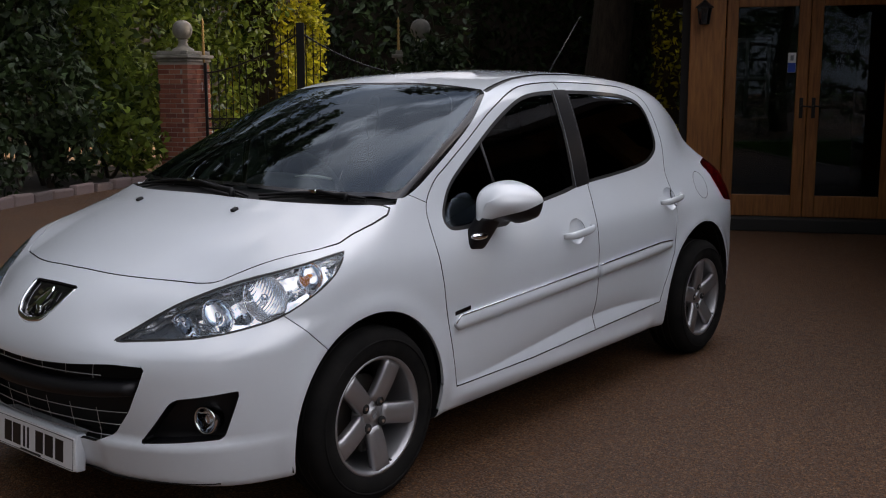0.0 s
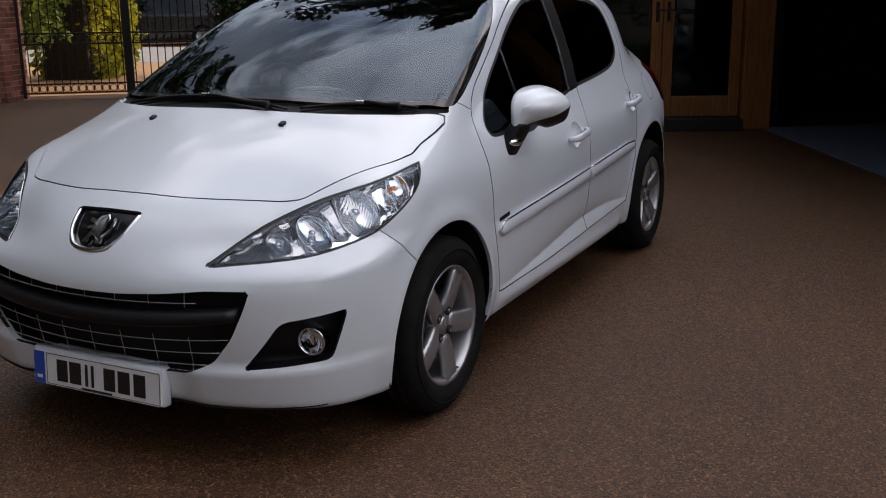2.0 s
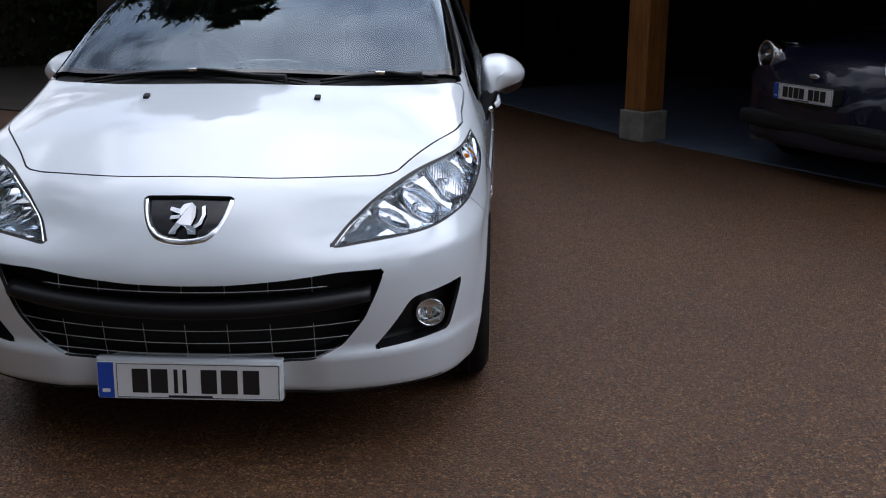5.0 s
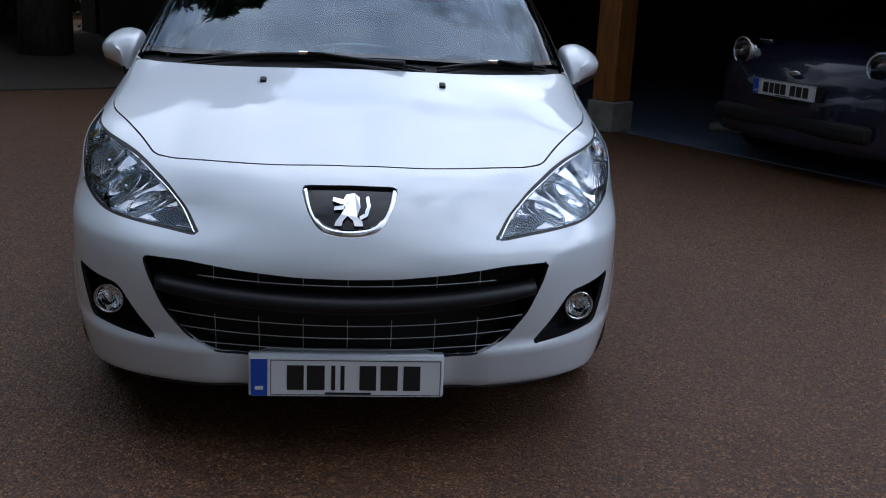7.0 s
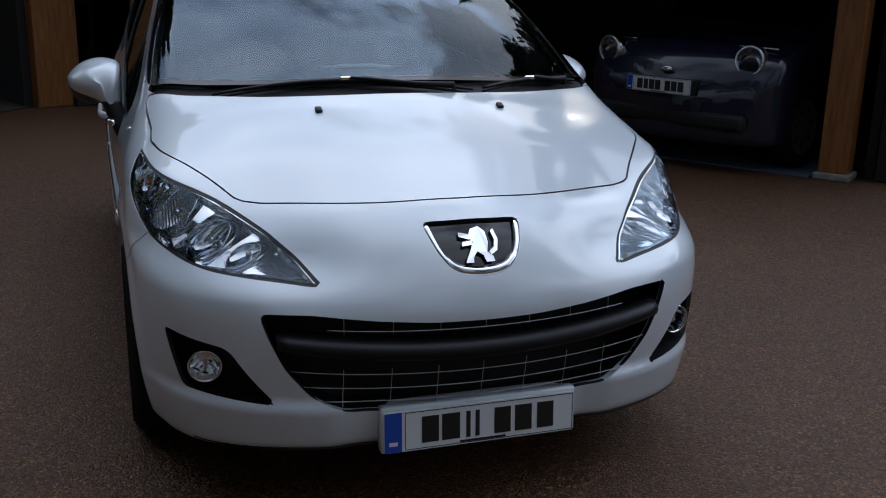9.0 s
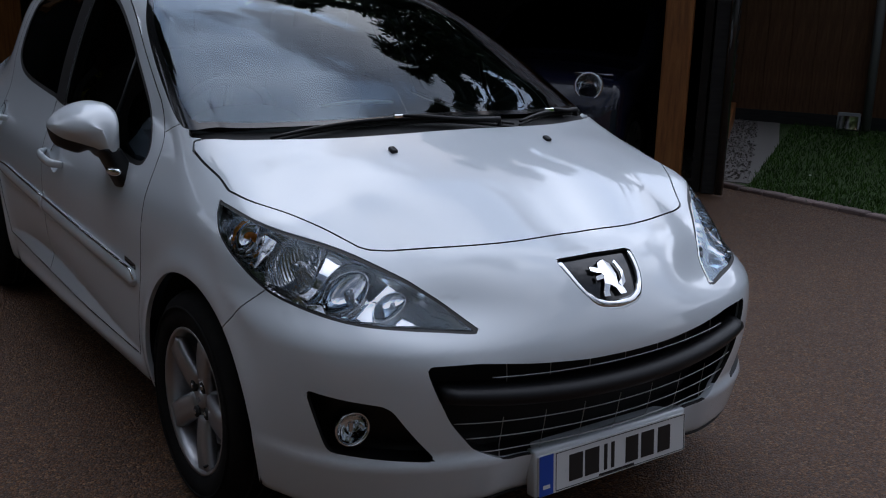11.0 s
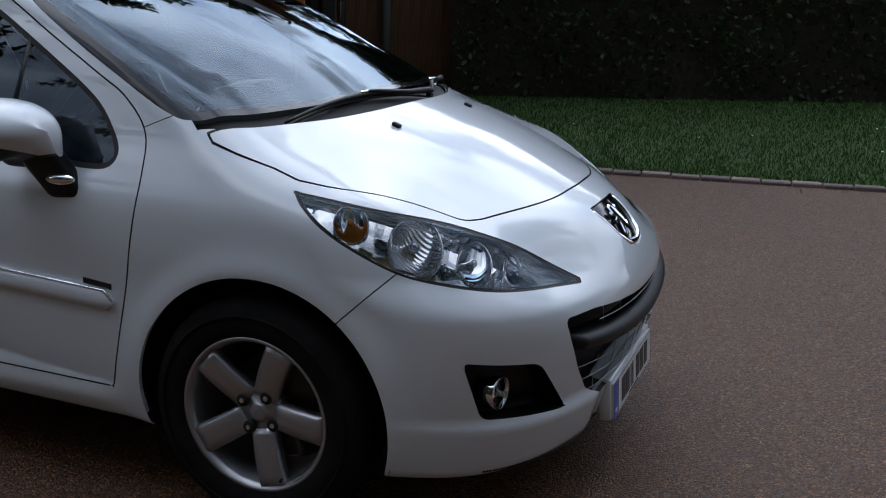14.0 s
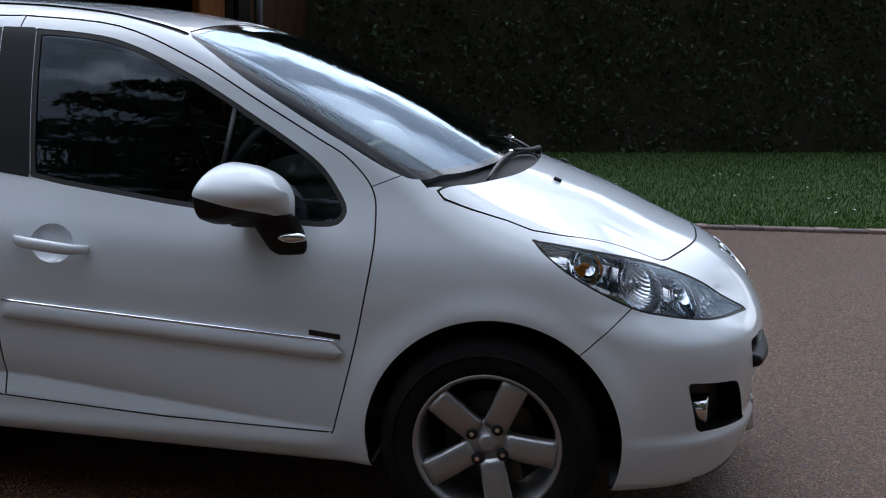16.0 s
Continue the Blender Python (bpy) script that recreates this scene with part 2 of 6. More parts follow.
base(BOARD, bands(BOARD, noise_at(BOARD, v, 40.0, 5.0), (0.3, (0.012, 0.012, 0.013)), (0.7, (0.03, 0.03, 0.03))))
bumped(BOARD, noise_at(BOARD, v, 50.0, 5.0), 0.4, 0.004)
FENCE = material("fence_wood", (0.16, 0.075, 0.035), 0.75)
v = coords(FENCE, (1, 1, 0.1))
base(FENCE, bands(FENCE, noise_at(FENCE, v, 30.0, 6.0, 0.65), (0.25, (0.075, 0.03, 0.014)), (0.75, (0.21, 0.10, 0.045))))
bumped(FENCE, noise_at(FENCE, v, 40.0, 5.0), 0.4, 0.004)
IRON = material("black_iron", (0.012, 0.012, 0.013), 0.45, 0.3)
bumped(IRON, noise_at(IRON, coords(IRON), 160.0), 0.2, 0.002)
GILT = material("gilt", (0.45, 0.28, 0.10), 0.45, 0.6)
GREYPIPE = material("grey_pipe", (0.20, 0.21, 0.22), 0.45)
# Near-black, so the colour itself holds the indoor shade.
PLASTER = material("shade_dark_lining", (0.02, 0.019, 0.018), 0.85)
ROOFING = material("roof_tile", (0.10, 0.055, 0.04), 0.8)
base(ROOFING, bands(ROOFING, noise_at(ROOFING, coords(ROOFING), 6.0, 6.0), (0.3, (0.065, 0.036, 0.026)), (0.7, (0.14, 0.078, 0.055))))
STONE = material("pale_stone", (0.38, 0.36, 0.33), 0.8)
v = coords(STONE)
base(STONE, bands(STONE, noise_at(STONE, v, 7.0, 7.0, 0.65), (0.25, (0.15, 0.14, 0.12)), (0.75, (0.34, 0.32, 0.28))))
bumped(STONE, noise_at(STONE, v, 60.0, 5.0), 0.5, 0.006)
MORTAR = material("mortar", (0.36, 0.32, 0.28), 0.9)
BRICK = material("red_brick", (0.3, 0.09, 0.055), 0.8)
info = BRICK.node_tree.nodes.new("ShaderNodeObjectInfo")
tone = bands(BRICK, info.outputs["Random"], (0.0, (0.17, 0.045, 0.032)), (0.5, (0.28, 0.085, 0.05)), (1.0, (0.38, 0.14, 0.085)))
tone = mixed(BRICK, 0.5, tone, bands(BRICK, noise_at(BRICK, coords(BRICK), 40.0, 5.0), (0.3, (0.65, 0.6, 0.6)), (0.7, (1.1, 1.1, 1.1))), "MULTIPLY")
base(BRICK, tone)
bumped(BRICK, noise_at(BRICK, coords(BRICK), 150.0, 4.0), 0.5, 0.003)
SETT = material("kerb_brick", (0.2, 0.15, 0.14), 0.85)
info = SETT.node_tree.nodes.new("ShaderNodeObjectInfo")
tone = bands(SETT, info.outputs["Random"], (0.0, (0.12, 0.09, 0.085)), (1.0, (0.26, 0.19, 0.175)))
tone = mixed(SETT, 0.5, tone, bands(SETT, noise_at(SETT, coords(SETT), 60.0, 5.0), (0.3, (0.6, 0.6, 0.6)), (0.7, (1.1, 1.1, 1.1))), "MULTIPLY")
base(SETT, tone)
bumped(SETT, noise_at(SETT, coords(SETT), 180.0, 4.0), 0.6, 0.003)

# ---------------------------------------------------------------- mesh helpers


def mesh_of(name, verts, faces, mat, smooth=True, normals=None):
    me = bpy.data.meshes.new(name)
    me.from_pydata([tuple(p) for p in np.asarray(verts, float).tolist()], [], [tuple(q) for q in (faces.tolist() if hasattr(faces, "tolist") else faces)])
    me.materials.append(mat)
    if smooth:
        me.shade_smooth()
    if normals is not None:
        me.normals_split_custom_set_from_vertices([tuple(n) for n in normals.tolist()])
    return me


def part(name, data, mat=None, parent=None, label="", smooth=False):
    """Links a mesh or a bmesh as one object, under its thing where there is one."""
    if isinstance(data, bmesh.types.BMesh):
        me = bpy.data.meshes.new(name)
        bmesh.ops.recalc_face_normals(data, faces=data.faces)
        data.to_mesh(me)
        data.free()
        me.materials.append(mat)
        if smooth:
            me.shade_auto_smooth(angle=radians(40)) if hasattr(me, "shade_auto_smooth") else me.shade_smooth()
        data = me
    ob = new(name, data)
    ob.parent = parent
    if label:
        ob["label"] = label
    return ob


def thing(name, at=None, label="", category="", group="", kind=""):
    ob = new(name)
    ob.empty_display_size = 0.2
    if at is not None:
        ob.matrix_basis = at
    return tagged(ob, label, category, group, kind)


def box(bm, size, m=None, bevel=0.0, segments=1):
    """Adds a box of that size, centred, bevelled, at the pose m."""
    made = bmesh.ops.create_cube(bm, size=1.0, matrix=(m or Matrix()) @ Matrix.Diagonal((*size, 1)))["verts"]
    if bevel:
        edges = list({e for q in made for e in q.link_edges})
        bmesh.ops.bevel(bm, geom=edges, offset=bevel, segments=segments, profile=0.5, affect="EDGES")
    return bm


def boxed(size, m=None, bevel=0.0, segments=1):
    return box(bmesh.new(), size, m, bevel, segments)


def lathe(profile, turns=48, m=None, bm=None):
    """A turned shape round z from (radius, height) pairs."""
    bm = bm or bmesh.new()
    m = m or Matrix()
    rings = []
    for r, h in profile:
        if r < 1e-5:
            rings.append([bm.verts.new(m @ Vector((0, 0, h)))])
        else:
            rings.append([bm.verts.new(m @ Vector((r * math.cos(2 * math.pi * k / turns), r * math.sin(2 * math.pi * k / turns), h))) for k in range(turns)])
    for a, b in zip(rings, rings[1:]):
        for k in range(turns):
            n = (k + 1) % turns
            if len(a) == 1 and len(b) > 1:
                bm.faces.new((a[0], b[k], b[n]))
            elif len(b) == 1 and len(a) > 1:
                bm.faces.new((a[k], a[n], b[0]))
            elif len(a) > 1:
                bm.faces.new((a[k], a[n], b[n], b[k]))
    return bm


def tube(points, radius, sides=10, bm=None, closed=False):
    """A round bar along points; radius is one number or one for each point."""
    bm = bm or bmesh.new()
    pts = [Vector(p) for p in points]
    rad = [float(radius)] * len(pts) if isinstance(radius, (int, float)) else [float(r) for r in radius]
    rings, up = [], None
    for i, p in enumerate(pts):
        if closed:
            way = pts[(i + 1) % len(pts)] - pts[i - 1]
        else:
            way = pts[min(i + 1, len(pts) - 1)] - pts[max(i - 1, 0)]
        way.normalize()
        if up is None:
            up = way.orthogonal().normalized()
        up = (up - way * up.dot(way)).normalized()
        side = way.cross(up)
        rings.append([bm.verts.new(p + rad[i] * (math.cos(2 * math.pi * k / sides) * up + math.sin(2 * math.pi * k / sides) * side)) for k in range(sides)])
    pairs = list(zip(rings, rings[1:])) + ([(rings[-1], rings[0])] if closed else [])
    for a, b in pairs:
        for k in range(sides):
            bm.faces.new((a[k], a[(k + 1) % sides], b[(k + 1) % sides], b[k]))
    if not closed:
        bm.faces.new(rings[0][::-1])
        bm.faces.new(rings[-1])
    return bm


def slab_of(outline, low, high, bevel=0.0):
    """A flat outline in x and y drawn up from low to high."""
    bm = bmesh.new()
    a = [bm.verts.new((x, y, low)) for x, y in outline]
    b = [bm.verts.new((x, y, high)) for x, y in outline]
    n = len(a)
    bm.faces.new(a[::-1])
    top = bm.faces.new(b)
    for k in range(n):
        bm.faces.new((a[k], a[(k + 1) % n], b[(k + 1) % n], b[k]))
    if bevel:
        bmesh.ops.bevel(bm, geom=list(top.edges), offset=bevel, segments=2, profile=0.5, affect="EDGES")
    return bm


def spline(points, per=8, closed=True):
    """A smooth line through 2D points."""
    p = np.array(points, float)
    n, out = len(p), []
    for i in range(n if closed else n - 1):
        a, b, c, d = (p[(i + k) % n] if closed else p[min(max(i + k, 0), n - 1)] for k in (-1, 0, 1, 2))
        for s in np.arange(per) / per:
            out.append(0.5 * (2 * b + (c - a) * s + (2 * a - 5 * b + 4 * c - d) * s * s + (3 * b - a - 3 * c + d) * s ** 3))
    if not closed:
        out.append(p[-1])
    return np.array(out)


def rounded(points, radius, per=5):
    """A closed straight-sided outline with its corners rounded."""
    p, out = np.array(points, float), []
    for i in range(len(p)):
        a, b, c = p[i - 1], p[i], p[(i + 1) % len(p)]
        r = radius if isinstance(radius, (int, float)) else radius[i]
        u, w = a - b, c - b
        u0, w0 = b + u / np.linalg.norm(u) * min(r, np.linalg.norm(u) * 0.45), b + w / np.linalg.norm(w) * min(r, np.linalg.norm(w) * 0.45)
        for s in np.linspace(0, 1, per):
            out.append((1 - s) ** 2 * u0 + 2 * s * (1 - s) * b + s * s * w0)
    return np.array(out)


def outline_distance(poly, u, v, near=0.06):
    """Signed distance to a closed outline, below zero inside; exact near it."""
    out = np.full(len(u), 1.0)
    lo, hi = poly.min(0) - near, poly.max(0) + near
    pick = np.where((u > lo[0]) & (u < hi[0]) & (v > lo[1]) & (v < hi[1]))[0]
    if not len(pick):
        return out
    q = np.stack([u[pick], v[pick]], 1)
    best, odd = np.full(len(pick), 9.0), np.zeros(len(pick), bool)
    for a, b in zip(poly, np.roll(poly, -1, 0)):
        e, w = b - a, q - a
        s = np.clip((w @ e) / max(e @ e, 1e-12), 0, 1)
        best = np.minimum(best, ((w - s[:, None] * e) ** 2).sum(1))
        cross = (a[1] > q[:, 1]) != (b[1] > q[:, 1])
        if abs(e[1]) > 1e-12:
            odd ^= cross & (q[:, 0] < e[0] * (q[:, 1] - a[1]) / e[1] + a[0])
    out[pick] = np.sqrt(best) * np.where(odd, -1, 1)
    return out


# ---------------------------------------------------------------- skins: a shape's surface, cut into panels


def skin(shape, low, high, step):
    """The surface of a shape as points, normals and triangles."""
    n = [int(math.ceil((b - a) / step)) for a, b in zip(low, high)]
    axes = [a + step * np.arange(k + 1) for a, k in zip(low, n)]
    f = shape(*np.meshgrid(*axes, indexing="ij"))
    inside = f < 0
    count = sum(inside[i:i + n[0], j:j + n[1], k:k + n[2]].astype(np.int8) for i in (0, 1) for j in (0, 1) for k in (0, 1))
    cell = (count > 0) & (count < 8)
    number = np.full(cell.shape, -1)
    ids = np.argwhere(cell)
    number[tuple(ids.T)] = np.arange(len(ids))
    p = np.array(low) + (ids + 0.5) * step
    for _ in range(4):
        val, g = shape(*p.T), slope(shape, p)
        move = -val[:, None] * g / np.maximum((g * g).sum(1), 0.05)[:, None]
        p = p + np.clip(move, -step * 0.8, step * 0.8)
    faces = []
    for ax in range(3):
        a, b = [slice(None)] * 3, [slice(None)] * 3
        a[ax], b[ax] = slice(0, -1), slice(1, None)
        flip = inside[tuple(a)] != inside[tuple(b)]
        e = np.argwhere(flip)
        o1, o2 = [(1, 2), (2, 0), (0, 1)][ax]
        ok = (e[:, o1] > 0) & (e[:, o2] > 0) & (e[:, o1] < n[o1]) & (e[:, o2] < n[o2])
        e = e[ok]
        quad = []
        for d1, d2 in ((-1, -1), (0, -1), (0, 0), (-1, 0)):
            c = e.copy()
            c[:, o1] += d1
            c[:, o2] += d2
            quad.append(number[tuple(c.T)])
        quad = np.stack(quad, 1)
        out = inside[tuple(a)][tuple(e.T)]
        quad[~out] = quad[~out][:, ::-1]
        faces.append(quad)
    q = np.concatenate(faces)
    q = q[(q >= 0).all(1)]
    g = slope(shape, p)
    return p, g / np.linalg.norm(g, axis=1, keepdims=True), np.concatenate([q[:, [0, 1, 2]], q[:, [0, 2, 3]]])


def slope(shape, p, h=1.5e-3):
    g = []
    for k in range(3):
        d = np.zeros(3)
        d[k] = h
        g.append((shape(*(p + d).T) - shape(*(p - d).T)) / (2 * h))
    return np.stack(g, 1)


def cut(s, rule):
    """Splits a skin's triangles along the line where rule(points) is zero."""
    p, nrm, tri = s
    f = rule(p)
    f = np.where(np.abs(f) < 2e-5, 2e-5, f)
    pos = f[tri] > 0
    c = pos.sum(1)
    mixed_t = (c == 1) | (c == 2)
    if not mixed_t.any():
        return s
    t, ps = tri[mixed_t], pos[mixed_t]
    lone = np.where(c[mixed_t] == 1, ps.argmax(1), (~ps).argmax(1))
    r = np.arange(len(t))
    a, b, d = t[r, lone], t[r, (lone + 1) % 3], t[r, (lone + 2) % 3]
    edges = np.concatenate([np.sort(np.stack([a, b], 1), 1), np.sort(np.stack([a, d], 1), 1)])
    uniq, back = np.unique(edges, axis=0, return_inverse=True)
    back = back.ravel()
    w = f[uniq[:, 0]] / (f[uniq[:, 0]] - f[uniq[:, 1]])
    np_ = p[uniq[:, 0]] * (1 - w[:, None]) + p[uniq[:, 1]] * w[:, None]
    nn = nrm[uniq[:, 0]] * (1 - w[:, None]) + nrm[uniq[:, 1]] * w[:, None]
    nn /= np.linalg.norm(nn, axis=1, keepdims=True)
    e1, e2 = len(p) + back[:len(t)], len(p) + back[len(t):]
    fresh = np.concatenate([np.stack([a, e1, e2], 1), np.stack([e1, b, d], 1), np.stack([e1, d, e2], 1)])
    return np.concatenate([p, np_]), np.concatenate([nrm, nn]), np.concatenate([tri[~mixed_t], fresh])


def finer(s):
    """Every triangle of a skin split into four."""
    p, nrm, tri = s
    e = np.sort(np.concatenate([tri[:, [0, 1]], tri[:, [1, 2]], tri[:, [2, 0]]]), 1)
    uniq, back = np.unique(e, axis=0, return_inverse=True)
    k = back.ravel().reshape(3, -1) + len(p)
    nn = nrm[uniq].mean(1)
    nn /= np.linalg.norm(nn, axis=1, keepdims=True)
    new_tri = np.concatenate([np.stack([tri[:, 0], k[0], k[2]], 1), np.stack([k[0], tri[:, 1], k[1]], 1), np.stack([k[2], k[1], tri[:, 2]], 1), np.stack([k[0], k[1], k[2]], 1)])
    return np.concatenate([p, p[uniq].mean(1)]), np.concatenate([nrm, nn]), new_tri


def mids(s):
    return s[0][s[2]].mean(1)


def take(s, mask, shift=0.0):
    """The triangles of a mask as a skin of its own, moved along the normals."""
    p, nrm, tri = s
    used, back = np.unique(tri[mask], return_inverse=True)
    return p[used] + nrm[used] * shift, nrm[used], back.reshape(-1, 3)


def skin_mesh(name, s, mat):
    return mesh_of(name, s[0], s[2], mat, True, s[1])


def edge_loops(s):
    """Directed edges that belong to one triangle only."""
    tri = s[2]
    e = np.concatenate([tri[:, [0, 1]], tri[:, [1, 2]], tri[:, [2, 0]]])
    key = np.sort(e, 1)
    _, back, count = np.unique(key, axis=0, return_inverse=True, return_counts=True)
    return e[count[back.ravel()] == 1]


def wall_mesh(name, s, way, mat, smooth=True):
    """A band that runs from a skin's edge along way (one vector, or a number along the normals)."""
    e = edge_loops(s)
    used, back = np.unique(e, return_inverse=True)
    e = back.reshape(-1, 2)
    a = s[0][used]
    b = a + (s[1][used] * way if isinstance(way, float) else np.array(way))
    n = len(used)
    return mesh_of(name, np.concatenate([a, b]), np.stack([e[:, 0], e[:, 1], e[:, 1] + n, e[:, 0] + n], 1), mat, smooth)

def curve(*pts):
    """A smooth monotone-friendly cubic through (u, v) pairs, as a function of arrays."""
    u = np.array([p[0] for p in pts], float)
    v = np.array([p[1] for p in pts], float)
    d = np.diff(v) / np.diff(u)
    m = np.empty_like(v)
    m[0], m[-1] = d[0], d[-1]
    for i in range(1, len(v) - 1):
        h0, h1 = u[i] - u[i - 1], u[i + 1] - u[i]
        m[i] = (d[i - 1] * h1 + d[i] * h0) / (h0 + h1)

    def at(q):
        q = np.clip(q, u[0], u[-1])
        i = np.clip(np.searchsorted(u, q, side="right") - 1, 0, len(u) - 2)
        h = u[i + 1] - u[i]
        s = (q - u[i]) / h
        return ((1 + 2 * s) * (1 - s) ** 2 * v[i] + s * (1 - s) ** 2 * h * m[i]
                + s * s * (3 - 2 * s) * v[i + 1] + s * s * (s - 1) * h * m[i + 1])
    return at


def smax(a, b, k):
    """The larger of two distances, with a rounded meeting of size k."""
    return np.maximum(a, b) + np.maximum(k - np.abs(a - b), 0) ** 2 / (4 * k)


def ramp(q, a, b):
    s = np.clip((q - a) / (b - a), 0, 1)
    return s * s * (3 - 2 * s)


# Car: nose towards -y, front axle over the origin, all in metres.
AXLE_R = 2.54
HUB = 0.303
ARCHES = ((-0.012, 0.312, 0.352), (2.50, 0.305, 0.408))
top_mid = curve((-0.85, 0.60), (-0.72, 0.735), (-0.62, 0.79), (-0.5, 0.842), (-0.3, 0.928), (-0.13, 0.988), (0.0, 1.032), (0.06, 1.058),
                (0.3, 1.175), (0.6, 1.303), (0.8, 1.376), (0.96, 1.424), (1.15, 1.458), (1.5, 1.485), (1.9, 1.478), (2.3, 1.44),
                (2.6, 1.385), (2.8, 1.30), (3.0, 1.14), (3.2, 0.97))
crown = curve((-0.7, 0.28), (-0.45, 0.25), (-0.25, 0.195), (-0.1, 0.168), (0.1, 0.18), (0.4, 0.17), (0.8, 0.12), (1.0, 0.09), (1.6, 0.08), (2.4, 0.10), (3.2, 0.2))
wide = curve((-0.8, 0.72), (-0.7, 0.752), (-0.6, 0.775), (-0.5, 0.795), (-0.36, 0.817), (-0.1, 0.830), (0.4, 0.836), (1.3, 0.848), (2.0, 0.844),
             (2.54, 0.832), (2.9, 0.80), (3.2, 0.72))
lean = curve((0.1, -0.07), (0.2, -0.035), (0.3, -0.012), (0.45, 0.0), (0.6, 0.0), (0.72, 0.002), (0.82, -0.012), (0.9, -0.045), (0.96, -0.072),
             (1.1, -0.118), (1.25, -0.176), (1.4, -0.246), (1.5, -0.30))
nose = curve((0.1, -0.715), (0.2, -0.752), (0.3, -0.780), (0.4, -0.802), (0.5, -0.812), (0.58, -0.810), (0.64, -0.792), (0.70, -0.760), (0.78, -0.704), (0.9, -0.61))
tail = curve((0.1, 3.10), (0.3, 3.2), (0.55, 3.22), (0.8, 3.17), (0.95, 3.08), (1.05, 2.98), (1.3, 2.82), (1.5, 2.72))
round_top = curve((-0.8, 0.10), (-0.4, 0.09), (0.0, 0.09), (0.25, 0.08), (0.45, 0.055), (0.9, 0.06), (1.5, 0.09), (2.4, 0.12), (3.2, 0.16))

under = curve((-0.82, 0.215), (-0.4, 0.185), (0.3, 0.20), (2.0, 0.225), (2.9, 0.22), (3.2, 0.27))


ledge_low = curve((0.3, 0.305), (0.43, 0.308), (0.93, 0.318), (1.41, 0.342), (2.03, 0.366))
ledge_high = curve((0.3, 0.006), (0.45, 0.008), (1.0, 0.044), (1.41, 0.058), (1.75, 0.046), (2.08, 0.008))


def body(x, y, z):
    """Below zero inside the car's body, above zero outside; about metres near the skin."""
    ax = np.abs(x)
    side = wide(y) + lean(z)
    for wy, wz, r in ARCHES:
        d = np.hypot(y - wy, z - wz)
        side = side + 0.011 * np.exp(-((d - r - 0.01) / 0.045) ** 2)
    rise = ledge_high(y)
    up = z - ledge_low(y)
    ledge = np.where(up < 0, 0.0, np.where(up < rise, up / rise, np.exp(-np.maximum(0, up - rise) / 0.075)))
    side = side + 0.012 * np.exp(-((z - 0.265) / 0.035) ** 2) * ramp(y, 0.36, 0.5) * ramp(-y, -2.04, -1.9) - 0.42 * rise * ledge * ramp(y, 0.36, 0.5) * ramp(-y, -2.08, -1.95)
    side = side - 0.125 * ramp(y, 2.25, 2.90) * ramp(z, 0.93, 1.14)
    a = ax - side
    b = (z - top_mid(y) + crown(y) * (ax - 0.5 * ramp(-y, 0.08, 0.36) * np.maximum(ax - 0.5, 0)) ** 2) * 0.93
    lip = -0.020 * ramp(-z, -0.358, -0.322) * ramp(ax, 0.28, 0.40)
    c = nose(z) + lip + (0.25 + 0.3 * ramp(z, 0.6, 0.7) * (1 - 0.54 * ramp(ax, 0.42, 0.70))) * ax ** 2 + 0.66 * ax ** 6 - y
    c = c * 0.97
    d = y - tail(z) + 0.16 * ax ** 2
    f = smax(a, b, round_top(y))
    f = smax(f, c, 0.08)
    f = smax(f, d, 0.14)
    f = f + 0.018 * np.exp(-(((ax - 0.40) / 0.16) ** 2 + ((y + 0.64) / 0.15) ** 2 + ((z - 0.655) / 0.09) ** 2))
    return smax(f, under(y) - z, 0.03)

# ---------------------------------------------------------------- the white hatchback
CAR = thing("hatchback_car", label="white five-door hatchback parked on bound gravel", category="car")
S = skin(body, (-0.93, -0.87, 0.13), (0.93, 3.27, 1.53), 0.0135)


def side_of(poly, least=0.3):
    def rule(p):
        d = outline_distance(poly, p[:, 1], p[:, 2])
        return np.where(np.abs(p[:, 0]) > least, d, 1.0)
    return rule


def top_of(poly, least=0.6):
    def rule(p):
        return np.where(p[:, 2] > least, outline_distance(poly, np.abs(p[:, 0]), p[:, 1]), 1.0)
    return rule


def front_of(poly, back=-0.4):
    def rule(p):
        return np.where(p[:, 1] < back, outline_distance(poly, np.abs(p[:, 0]), p[:, 2]), 1.0)
    return rule


def slant_of(poly):
    """Seen along a level line from the front corner."""
    def rule(p):
        u = 0.5 * np.abs(p[:, 0]) + 0.866 * p[:, 1]
        return np.where((np.abs(p[:, 0]) > 0.25) & (p[:, 1] < 0.1), outline_distance(poly, u, p[:, 2]), 1.0)
    return rule


def both(line):
    """A half outline from the middle line, closed across it."""
    a = np.asarray(line, float)
    m = a[::-1] * [-1, 1]
    return np.concatenate([a, m[np.abs(m[:, 0]) > 1e-6]])


win_front = np.concatenate([spline([(0.523, 0.881), (0.44, 0.886), (0.412, 0.925), (0.445, 0.985), (0.52, 1.062), (0.70, 1.168), (0.92, 1.282),
                                    (1.15, 1.366), (1.395, 1.388)], 6, False), [(1.342, 0.972), (1.24, 0.955), (0.917, 0.918)]])
win_rear = np.concatenate([[(1.455, 0.984), (1.505, 1.388)], spline([(1.505, 1.388), (1.80, 1.380), (2.05, 1.357), (2.165, 1.30), (2.185, 1.15), (2.12, 1.072),
                                                                     (1.94, 1.022), (1.455, 0.984)], 6, False)])
pillar_b = np.array([(1.397, 1.390), (1.503, 1.390), (1.453, 0.982), (1.344, 0.970)])
